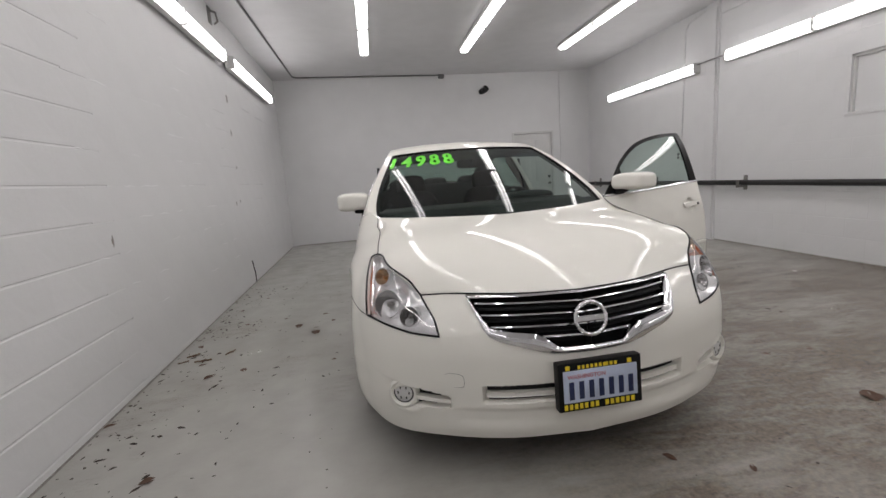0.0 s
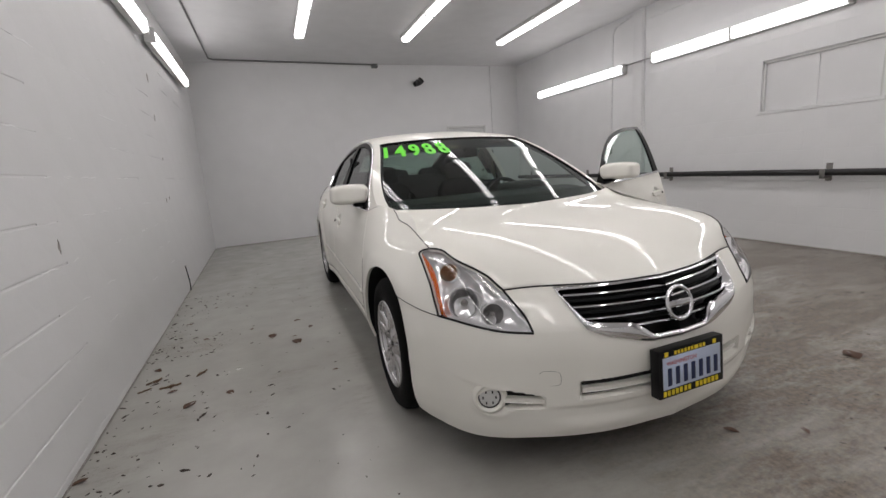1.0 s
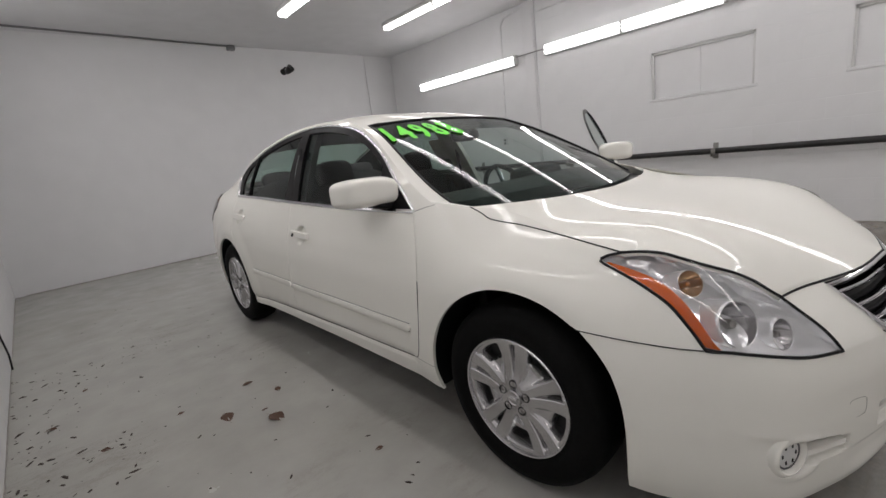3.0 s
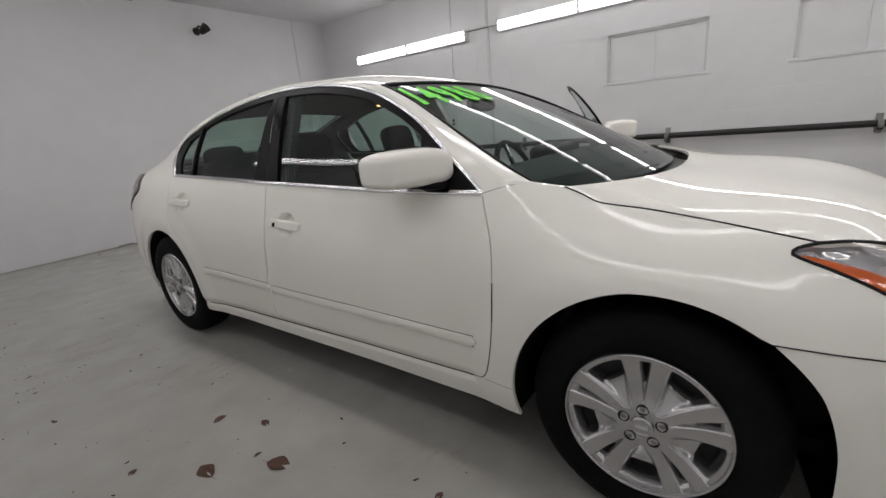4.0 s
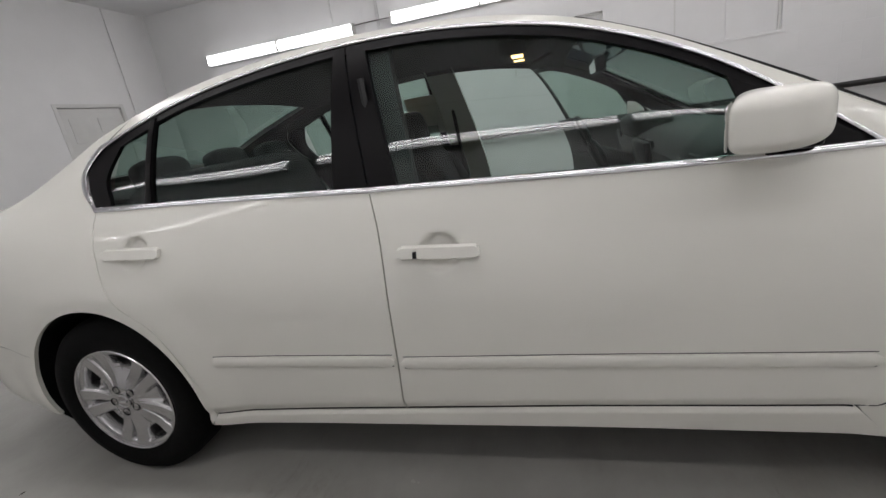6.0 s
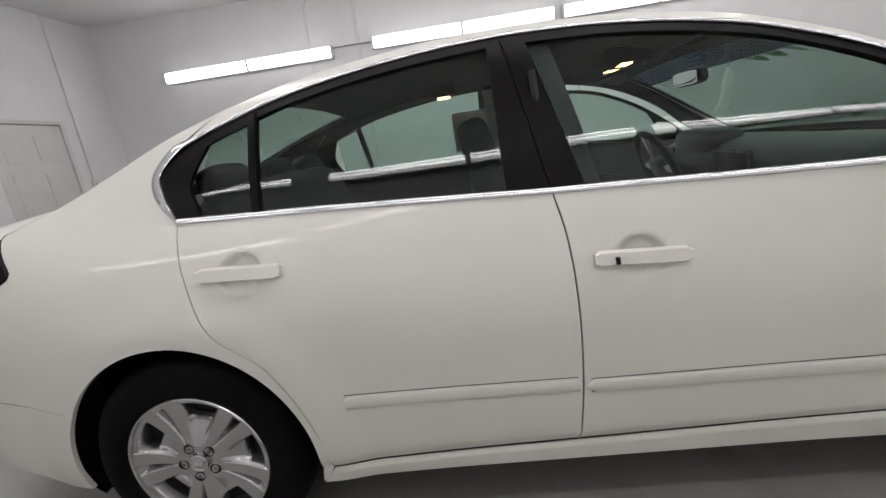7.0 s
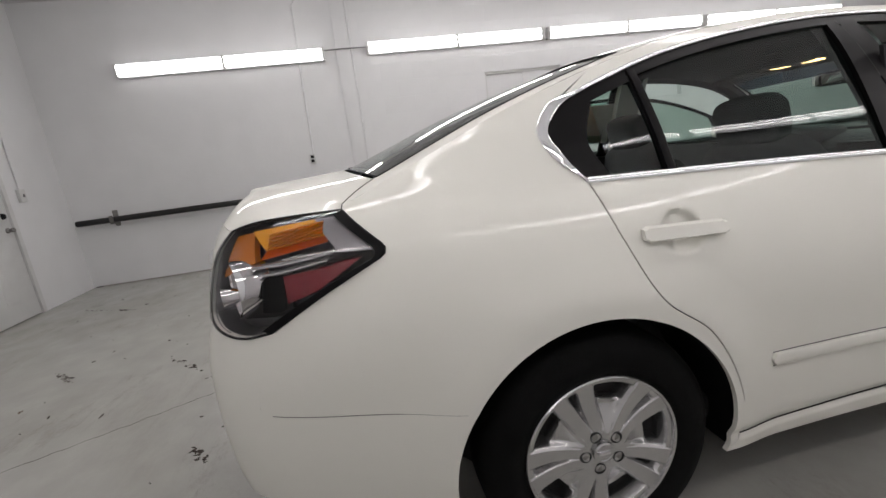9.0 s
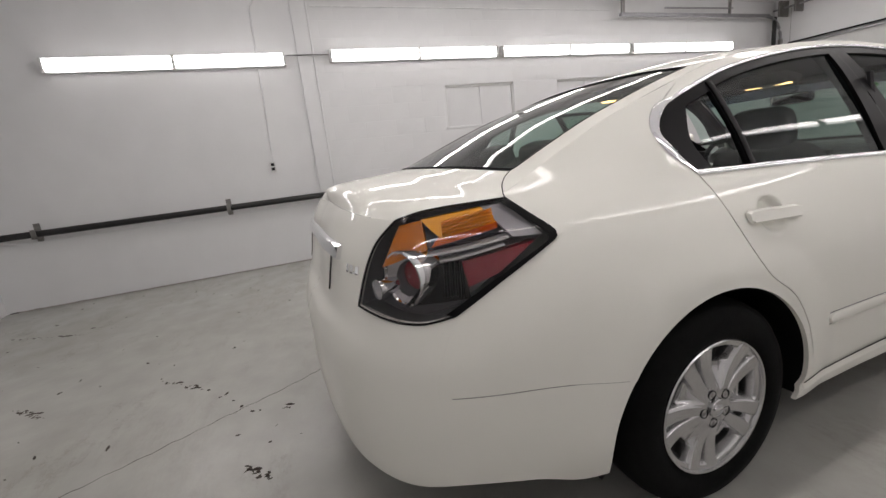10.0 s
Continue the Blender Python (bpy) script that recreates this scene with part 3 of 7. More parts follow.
dlo_back = [(2.722, 1.010), (2.772, 1.075), (2.800, 1.145), (2.755, 1.208)]
rail = [(0.33, 0.926), (0.50, 1.022), (0.65, 1.112), (0.79, 1.195), (0.93, 1.270), (1.11, 1.342), (1.30, 1.388), (1.53, 1.414), (1.78, 1.422), (2.05, 1.410), (2.37, 1.368), (2.61, 1.308), (2.85, 1.232), (3.10, 1.134), (3.30, 1.055), (3.362, 1.035)]


def shift(pts, dy=0.0, dz=0.0):
    return [(y + dy, z + dz) for y, z in pts]


def press_handle(yc, zc):
    def f(AZ):
        r = np.hypot((AZ[..., 0] - ay(yc)) / 0.062, (AZ[..., 1] - zc + 0.002) / 0.056)
        return -0.022 * step(r, 1.0, 0.62)
    return f


def fender(s):
    b = chain(yz((-0.560, 0.622), (-0.40, 0.626), (-0.2555, 0.6325), smooth=False), arch(ARCH_Y, F_ARCH, 128, -14))
    t = yz(*hood_back[::-1])
    l = yz(*lamp_side)
    q = b(np.array([1.0]))[0]
    df = shift(door_front, -GAP)
    r = chain(curve(q, (float(ay(0.445)), 0.236)), yz((0.445, 0.236), df[0]), yz(*df), curve((float(ay(df[-1][0])), df[-1][1]), (float(ay(0.43)), 0.975), t(np.array([1.0]))[0]))
    VF = panel(b, t, l, r, 110, 46)
    return part("front_fender", sided(VF, s), PAINT, car)


def body_side(s):
    """Sill, quarter panel, and the pillar and roof rail over the doors."""
    sill = panel(yz((0.444, 0.236), (1.4, 0.238), (2.41, 0.232)), yz((0.527, 0.330), (1.65, 0.296), (2.37, 0.280)), yz((0.444, 0.236), (0.527, 0.330)), yz((2.41, 0.232), (2.37, 0.280)), 90, 18)
    b = arch(AXLE_R, R_ARCH, 194, 31)
    p0, p1 = b(np.array([0.0]))[0], b(np.array([1.0]))[0]
    dr = shift(door_rear, GAP)
    lft = chain(curve(p0, (float(ay(2.385)), 0.262)), yz((2.385, 0.262), *dr))
    rgt = chain(curve(p1, (float(ay(3.3)), 0.556), (float(ay(3.60)), 0.634)), curve((float(ay(3.60)), 0.634), (float(ay(3.545)), 0.772)), yz(*tail_side))
    top = yz((dr[-1][0], 1.010), (3.0, 1.036), (3.25, 1.032), (3.362, 1.024))
    quarter = panel(b, top, lft, rgt, 110, 60)
    pillar = panel(top, yz((2.61, 1.308), (2.85, 1.232), (3.10, 1.134), (3.30, 1.055), (3.362, 1.035)), yz((dr[-1][0], 1.010), (2.775, 1.075), (2.803, 1.145), (2.757, 1.212), (2.61, 1.308)), yz((3.362, 1.024), (3.362, 1.035)), 60, 30, skirt=0.0)
    roof_rail = panel(yz(*dlo_top[:-1], (2.757, 1.210)), yz(*rail[:12]), yz((0.492, 0.938), (0.33, 0.926)), yz((2.757, 1.210), (2.61, 1.308)), 120, 8)
    return part("body_side", sided(joined(sill, quarter, pillar, roof_rail), s), PAINT, car)


def door(s, front):
    if front:
        l, r = yz(*shift(door_front, GAP)), yz(*shift(b_seam, -GAP))
        b, t = yz((0.530 + GAP, 0.333), (1.680 - GAP, 0.303)), yz(*shift(belt_f, 0, 0))
        hy, hz = 1.500, 0.798
    else:
        l, r = yz(*shift(b_seam, GAP)), yz(*shift(door_rear, -GAP))
        b, t = yz((1.680 + GAP, 0.303), (2.372 - GAP, 0.286)), yz(*belt_r)
        hy, hz = 2.522, 0.872
    VF = panel(b, t, l, r, 110, 96, press=press_handle(hy, hz))
    d = part("front_door" if front else "rear_door", sided(VF, s), PAINT, car, "white painted car door")
    # handle
    c = float(ay(hy))
    grip = band(az((c - 0.114, hz - 0.004), (c + 0.114, hz + 0.006)), 0.0175, 0.018, 60, taper=0.045, sink=-0.004, blunt=0.7)
    part("handle", sided(grip, s), PAINT, d)
    for k in (-0.086, 0.086):
        part("handle_mount", sided(band(az((c + k - 0.016, hz), (c + k + 0.016, hz)), 0.013, 0.010, 6), s), PAINT, d)
    if front:
        part("lock", sided(band(az((c + 0.058, hz), (c + 0.067, hz)), 0.009, 0.0262, 4), s), BLACK, d, "small black lock cylinder")
    # moulding
    y0, y1 = (0.50, 1.656) if front else (1.674, 2.300)
    z0, z1 = (0.470, 0.479) if front else (0.486, 0.497)
    part("side_moulding", sided(band(yz((y0, z0), (y1, z1)), 0.0175, 0.009, 60, taper=0.010), s), PAINT, d)
    along = np.linspace(0.008, 0.992, 40)
    # thin dark tubes draw the shadow lines along the moulding's edges
    part("moulding_gap", sided(tube(skin(yz((y0, z0 + 0.0188), (y1, z1 + 0.0188))(along), 0.0002)[0], 0.0013, 6), s), HOUSING, d)
    part("moulding_gap", sided(tube(skin(yz((y0, z0 - 0.0188), (y1, z1 - 0.0188))(along), 0.0002)[0], 0.0016, 6), s), SEAM, d)
    part("door_gap", sided(tube(skin(b(np.linspace(0, 1, 60)) - (0, 0.003), 0.0004)[0], 0.0024, 6), s), DARK, d)
    # belt line chrome
    line = yz(*shift(belt_f if front else belt_r, 0, 0.007))
    part("belt_trim", sided(band(line, 0.0085, 0.007, 60, rounded=True), s), CHROME, d, "bright chrome belt strip")
    # window frame and glass
    W = window_loops(front)
    for k, (outer, inner) in enumerate(W):
        part("window_frame", sided(ring(outer, inner, -0.003, 0.016), s), GLOSSBLACK, d, "black window surround")
        n = 40 if k == 0 else 12
        g = coons(*inner, n, 16)
        P, N = skin(g, -0.012)
        v = np.linspace(0, 1, 17)[None, :, None]
        P = P[:, :1] * (1 - v) + P[:, -1:] * v + 0.010 * np.sin(np.pi * v) * N
        V, F, nrm = sheet(P)
        if np.dot(nrm, N[n // 2, 8]) < 0:
            F = [tuple(reversed(f)) for f in F]
        part("window_glass", sided((V, F), s), GLASS, d, "green-tinted side window")
    # inner trim panel
    def inside(AZ):
        return -0.075 - 0.0 * AZ[..., 0]
    tb = yz(*shift(belt_f if front else belt_r, 0, -0.005))
    trim = panel(b, tb, l, r, 24, 14, out=0.0, skirt=-0.06, press=inside)
    part("door_trim", sided(flipped(trim), s), VINYL, d, "charcoal inner door lining")
    arm = band(yz((0.62, 0.66), (1.5, 0.68)) if front else yz((1.75, 0.69), (2.4, 0.70)), 0.03, -0.135, 30, sink=0.07)
    part("armrest", sided(arm, s), VINYL, d)
    return d


def window_loops(front):
    """(outer, inner) edges of each window: bottom, top, left, right curves in (girth, height)."""
    up = yz(*dlo_top)
    def top_at(y0, y1, drop):
        ys = np.linspace(y0, y1, 14)
        tops = pchip([p[0] for p in dlo_top], [p[1] for p in dlo_top])(ys) - drop
        return yz(*zip(ys, tops))
    tz = pchip([p[0] for p in dlo_top], [p[1] for p in dlo_top])
    bz = pchip([p[0] for p in belt_f] + [p[0] for p in belt_r[1:]], [p[1] for p in belt_f] + [p[1] for p in belt_r[1:]])
    if front:
        out = (yz(*belt_f), top_at(0.492, 1.768, 0.001), yz((0.492, 0.938), (0.492, 0.9381)), yz((1.690, 0.968), (1.768, float(tz(1.768)) - 0.001)))
        i0, i1 = 0.728, 1.607
        inn = (yz((i0, float(bz(i0)) + 0.012), (i1, float(bz(i1)) + 0.012)), top_at(i0 + 0.045, 1.700, 0.028), yz((i0, float(bz(i0)) + 0.012), (i0 + 0.045, float(tz(i0 + 0.045)) - 0.028)), yz((i1, float(bz(i1)) + 0.012), (1.700, float(tz(1.700)) - 0.028)))
        return [(out, inn)]
    cb, ct = 2.487, 2.505
    o1 = (yz(*shift([(1.690 + 2 * GAP, 0.968), (2.1, 0.988), (cb, float(bz(cb)))])), top_at(1.768 + 2 * GAP, ct, 0.001), yz((1.690 + 2 * GAP, 0.968), (1.768 + 2 * GAP, float(tz(1.768)) - 0.001)), yz((cb, float(bz(cb))), (ct, float(tz(ct)) - 0.001)))
    j0, j1 = 1.805, cb - 0.016
    i1_ = (yz((j0, float(bz(j0)) + 0.012), (j1, float(bz(j1)) + 0.012)), top_at(1.808, ct - 0.016, 0.028), yz((j0, float(bz(j0)) + 0.012), (1.808, float(tz(1.808)) - 0.028)), yz((j1, float(bz(j1)) + 0.012), (ct - 0.016, float(tz(ct - 0.016)) - 0.028)))
    o2 = (yz((cb, float(bz(cb))), (2.722, 1.010)), top_at(ct, 2.755, 0.001), yz((cb, float(bz(cb))), (ct, float(tz(ct)) - 0.001)), yz(*dlo_back))
    k0, k1 = cb + 0.012, 2.655
    i2 = (yz((k0, float(bz(k0)) + 0.014), (k1, float(bz(k1)) + 0.016)), top_at(ct + 0.012, 2.645, 0.036), yz((k0, float(bz(k0)) + 0.014), (ct + 0.012, float(tz(ct + 0.012)) - 0.036)), yz((k1, float(bz(k1)) + 0.016), (2.69, 1.11), (2.645, float(tz(2.645)) - 0.036)))
    return [(o1, i1_), (o2, i2)]


def ring(outer, inner, out, lip):
    """A frame between two four-sided loops on the skin, its inner edge turned in."""
    def loop(c, n=(30, 12)):
        u, v = np.linspace(0, 1, n[0] + 1)[:-1], np.linspace(0, 1, n[1] + 1)[:-1]
        b, t, l, r = c
        return np.concatenate([b(u), r(v), t(1 - u), l(1 - v)])
    O, I = loop(outer), loop(inner)
    mid = (O + I) / 2
    P0, N = skin(O, out)
    P1, _ = skin(mid, out)
    P2, _ = skin(I, out)
    P3, _ = skin(I, out - lip)
    n = len(O)
    V = np.concatenate([P0, P1, P2, P3])
    F = []
    for k in range(3):
        for j in range(n):
            q = (j + 1) % n
            F.append((k * n + j, k * n + q, (k + 1) * n + q, (k + 1) * n + j))
    a, b, c = V[5], V[6], V[n + 5]
    if np.dot(np.cross(b - a, c - a), N[5]) < 0:
        F = [tuple(reversed(f)) for f in F]
    return V, F


for s in (-1, 1):
    fender(s)
    body_side(s)
DOORS = {(s, f): door(s, f) for s in (-1, 1) for f in (True, False)}


# the top: windscreen, roof and back window lie in one sheet between the rails
rail_z = pchip([p[0] for p in rail], [p[1] for p in rail])
WS0, WS1, BW0, BW1 = 0.335, 1.085, 2.47, 3.235
bow = lambda ye: np.interp(ye, (WS0, WS1, 1.5, 2.3, 2.5, 3.3), (0.240, -0.010, 0.0, 0.0, -0.012, -0.12))  # noqa: E731
roof_crown = pchip((1.0, WS1, 1.4, 1.8, 2.2, 2.5, 2.9, 3.3), (0.028, 0.030, 0.034, 0.036, 0.036, 0.035, 0.032, 0.028))


def crown(ye):
    """How far the middle of the top lies over its rails; the windscreen is nearly straight down its middle."""
    k = np.clip((ye - WS0) / (WS1 - WS0), 0, 1)
    return np.where(ye < WS1, 0.934 + 0.431 * k + 0.018 * np.sin(np.pi * k) - rail_z(ye), roof_crown(np.maximum(ye, 1.0)))


def top_point(ye, sx):
    """A point of the top sheet, from the rail station ye and the share sx (-1..1) of the way across."""
    ye, sx = np.broadcast_arrays(np.asarray(ye, float), np.asarray(sx, float))
    E, _ = skin(np.stack([ay(ye), rail_z(ye)], -1))
    k = 1 - np.abs(sx) ** 2.3
    return np.stack([E[..., 0] * sx, E[..., 1] - bow(ye) * (1 - sx**2), E[..., 2] + crown(ye) * k], -1)


def top_sheet(y0, y1, s0, s1, n, m, lift=0.0, lower=None):
    Y, S = np.meshgrid(np.linspace(y0, y1, n + 1), np.linspace(s0, s1, m + 1), indexing="ij")
    P = top_point(Y, S)
    if lift:
        du, dv = np.gradient(P, axis=0), np.gradient(P, axis=1)
        N = np.cross(dv, du)
        N /= np.linalg.norm(N, axis=-1)[..., None]
        N *= np.sign(N[..., 2:3])
        P = P + lift * N
    V, F, nrm = sheet(P)
    return (V, F) if nrm[2] > 0 else (V, [tuple(reversed(f)) for f in F])


IN = 0.925
KB = IN - 0.04
seam_ys = curve((BW1 + 0.012, KB), (3.272, 0.897), (3.315, 0.937), (3.362, 1.0))


def rear_cap():
    """The strip of bodywork beside the back window, ending at the boot lid's shut line."""
    g = coons(curve((BW0, KB), (BW1 + 0.012, KB)), curve((BW0, 1.0), (3.362, 1.0)), curve((BW0, KB), (BW0, 1.0)), seam_ys, 40, 8)
    V, F, nrm = sheet(top_point(g[..., 0], g[..., 1]))
    return (V, F) if nrm[2] > 0 else (V, [tuple(reversed(f)) for f in F])


part("roof", top_sheet(WS1, BW0, -1, 1, 60, 48), PAINT, car)
for s in (-1, 1):
    part("pillar_cap", sided(top_sheet(WS0, WS1, IN, 1, 40, 4), s), PAINT, car)
    part("rear_pillar_cap", sided(rear_cap(), s), PAINT, car)
scr = part("windscreen", top_sheet(WS0, WS1, -IN, IN, 40, 48, -0.003), SCREEN, car, "wide laminated windscreen, lightly tinted")
part("back_window", top_sheet(BW0, BW1, -(IN - 0.04), IN - 0.04, 30, 40, -0.003), GLASS, car, "green-tinted sloping back window")


def edge_strip(pts, r):
    return tube(pts, r, 8)


part("sun_band", top_sheet(WS1 - 0.17, WS1 - 0.004, -IN + 0.01, IN - 0.01, 8, 48, -0.008), SUNBAND, scr, "blue-tinted band along the top edge")
part("screen_border", top_sheet(WS0, WS0 + 0.07, -IN, IN, 4, 48, -0.009), BLACK, scr, "black printed lower edge")
u = np.linspace(WS0, WS1, 40)
loop_ws = np.concatenate([top_point(u, IN), top_point(WS1, np.linspace(IN, -IN, 40)), top_point(u[::-1], -IN)])
part("windscreen_seal", tube(loop_ws, 0.006, 6), BLACK, car, "black rubber windscreen seal")
u = np.linspace(BW0, BW1, 30)
k = IN - 0.04
part("back_window_seal", tube(np.concatenate([top_point(u, k), top_point(BW1, np.linspace(k, -k, 30)), top_point(u[::-1], -k), top_point(BW0, np.linspace(-k, k, 30))]), 0.0028, 6), BLACK, car)
# the bright lines over the windows and round their rear end
for s in (-1, 1):
    part("drip_trim", sided(band(yz(*shift(dlo_top, 0, 0.006)), 0.0055, 0.005, 100, rounded=True), s), CHROME, car, "thin bright roof-side strip")
    part("pillar_trim", sided(band(yz((2.72, 1.013), (2.778, 1.078), (2.806, 1.145), (2.757, 1.212), (2.66, 1.252)), 0.014, 0.006, 40, taper=0.3), s), CHROME, car, "bright chrome pillar strip")
    part("rear_glass_bar", sided(band(yz((2.485, 1.003), (2.503, 1.288)), 0.012, 0.004, 12), s), GLOSSBLACK, car)


# bonnet
he = az(*hood_edge_pts)


def on_skin(c):
    return lambda u: skin(c(np.asarray(u, float)))[0]


corner = he(np.array([1.0]))[0]


def relaxed(G, times):
    """A grid eased towards an even sheet, its border kept."""
    G = G.copy()
    for _ in range(times):
        G[1:-1, 1:-1] = 0.5 * G[1:-1, 1:-1] + 0.125 * (G[2:, 1:-1] + G[:-2, 1:-1] + G[1:-1, 2:] + G[1:-1, :-2])
    return G


front_edge = on_skin(az(tuple(corner), (float(ax(0.50)), 0.714), (float(ax(0.2)), 0.708), (A_NOSE, 0.708)))
f_end = front_edge(np.array([1.0]))[0]
hc = curve((0, 0.050, 0.926), (0, -0.12, 0.915), (0, -0.35, 0.878), (0, -0.56, 0.822), (0, -0.70, 0.770), (0, -0.785, 0.732), tuple(f_end))
cowl = lambda u: np.stack([(1 - u) * 0 + u * he_p[0], 0.050 + (he_p[1] - 0.050) * u**3, 0.926 + (he_p[2] - 0.926) * u], -1)  # noqa: E731
he_p = skin(he(np.array([0.0])))[0][0]
G = coons(hc, on_skin(he), cowl, lambda u: front_edge(1 - np.asarray(u, float)), 60, 40)
# soft crease lines that run from the windscreen to the grille
uu, vv = np.meshgrid(np.linspace(0, 1, 61), np.linspace(0, 1, 41), indexing="ij")
G[..., 2] += 0.003 * np.exp(-(((vv - 0.60) / 0.28) ** 2)) * np.sin(np.pi * np.clip(uu, 0, 1)) + 0.022 * np.sin(np.pi * vv) * np.sin(np.pi * uu)
G = relaxed(G, 60)
gx, gy = G[..., 0].ravel(), G[..., 1].ravel()
terms = np.stack([gx ** (2 * p) * gy**q for p in range(3) for q in range(4)], -1)
even = (terms @ np.linalg.lstsq(terms, G[..., 2].ravel(), rcond=None)[0]).reshape(61, 41)
left = np.zeros_like(G)
left[..., 2] = G[..., 2] - even
left[1:-1, 1:-1] = 0.0
for _ in range(900):  # what the border asks beyond that dies away inwards; the middle line is a line of symmetry
    left[1:-1, 0] = left[1:-1, 1]
    left = relaxed(left, 1)
G[..., 2] = even + left[..., 2]
V, F, nrm = sheet(G, 0.012, np.zeros_like(G) + (0, 0.2, -1))
half = (V, F) if nrm[2] > 0 else (V, [tuple(reversed(f)) for f in F])
part("bonnet", joined(half, sided(half, -1)), PAINT, car, sharp=50)

for s in (-1, 1):
    part("bonnet_gap", sided(tube(skin(yz(*hood_back)(np.linspace(0, 1, 40)), 0.0004)[0] + (0, 0, 0.0006), 0.0023, 6), s), DARK, car)
    part("pillar_seam", sided(tube(skin(yz((0.488, 0.944), (0.44, 0.958), (0.40, 0.966))(np.linspace(0, 1, 12)), -0.0004)[0], 0.0011, 6), s), HOUSING, car)
    part("door_gap", sided(tube(skin(yz(*door_front[:5])(np.linspace(0, 1, 50)), -0.0008)[0], 0.0021, 6), s), DARK, car)
    part("fender_seam", sided(tube(skin(yz((0.478, 0.342), (ARCH_Y + 0.390, 0.338))(np.linspace(0, 1, 8)), -0.0004)[0], 0.0009, 6), s), SEAM, car)
    part("bumper_gap", sided(tube(skin(yz((-0.2555, 0.6325), (-0.40, 0.626), (-0.555, 0.622))(np.linspace(0, 1, 20)), -0.0003)[0], 0.0018, 6), s), DARK, car)
    part("rear_bumper_gap", sided(tube(skin(yz((3.12, 0.527), (3.25, 0.546), (3.371, 0.560), (3.573, 0.568))(np.linspace(0, 1, 24)), -0.0006)[0], 0.0009, 6), s), SEAM, car)
    part("bonnet_gap", sided(tube(front_edge(np.linspace(0, 1, 40)) + (0, -0.001, -0.003), 0.0035, 6), s), DARK, car)

# cowl panel under the windscreen
cw = lambda d, z: np.stack([np.linspace(-0.66, 0.66, 41), 0.06 + d + (0.235 + 0.03) * (np.linspace(-1, 1, 41) ** 2), np.full(41, z)], -1)  # noqa: E731
V, F, nrm = sheet(np.stack([cw(-0.14, 0.88), cw(-0.06, 0.90), cw(0.0, 0.912), cw(0.05, 0.920), cw(0.12, 0.925)], 1))
part("cowl_panel", (V, F) if nrm[2] > 0 else (V, [tuple(reversed(f)) for f in F]), BLACK, car, "black plastic cowl below the windscreen")
for x0, x1, k in ((-0.60, -0.02, 0.0), (0.0, 0.58, 0.02)):
    xs = np.linspace(x0, x1, 14)
    q = np.stack([xs, 0.115 + 0.26 * (xs / 0.68) ** 2 + k, 0.930 + 0.008 * np.sin(np.linspace(0, np.pi, 14))], -1)
    part("wiper", tube(q, 0.008, 8), BLACK, car, "black windscreen wiper")


def weld(VF, d=0.0006):
    bm = bmesh.new()
    vs = [bm.verts.new(v) for v in VF[0]]
    for f in VF[1]:
        try:
            bm.faces.new([vs[i] for i in f])
        except ValueError:
            pass
    bmesh.ops.remove_doubles(bm, verts=bm.verts, dist=d)
    bm.verts.index_update()
    out = np.array([tuple(v.co) for v in bm.verts]), [tuple(v.index for v in f.verts) for f in bm.faces]
    bm.free()
    return out


def both(VF):
    return weld(joined(VF, sided(VF, -1)))


def first(c):
    return tuple(c(np.array([0.0]))[0])


def last(c):
    return tuple(c(np.array([1.0]))[0])


def axf(x):
    return float(ax(x))


def atf(x):
    return float(at_tail(x))


def ayf(y):
    return float(ay(y))


# ---- front of the car ----
BRASS = principled("amber_bowl", (0.62, 0.47, 0.33), 0.16, 0.85)
BULB = principled("amber_bulb", (0.34, 0.13, 0.03), 0.15, 0.0, 0.8)


def facing(VF, c, n):
    """A part turned about the x axis, set at c and facing along n."""
    n = np.asarray(n) / np.linalg.norm(n)
    t = np.cross((0, 0, 1.0), n)
    t /= np.linalg.norm(t)
    V = np.asarray(VF[0], float)
    return np.asarray(c) + V[:, :1] * n + V[:, 1:2] * t + V[:, 2:3] * np.cross(n, t), VF[1]


lamp_low = az((ayf(-0.560), 0.622), (axf(0.785), 0.618), (axf(0.727), 0.604), (axf(0.642), 0.585), (axf(0.545), 0.575))
lamp_in = az((axf(0.545), 0.575), (axf(0.566), 0.625), (axf(0.592), 0.660), (axf(0.635), 0.711))
lamp_top = az(*lamp_top_pts)
lamp_out = yz(*lamp_side)
FOG = (axf(0.676), 0.325)


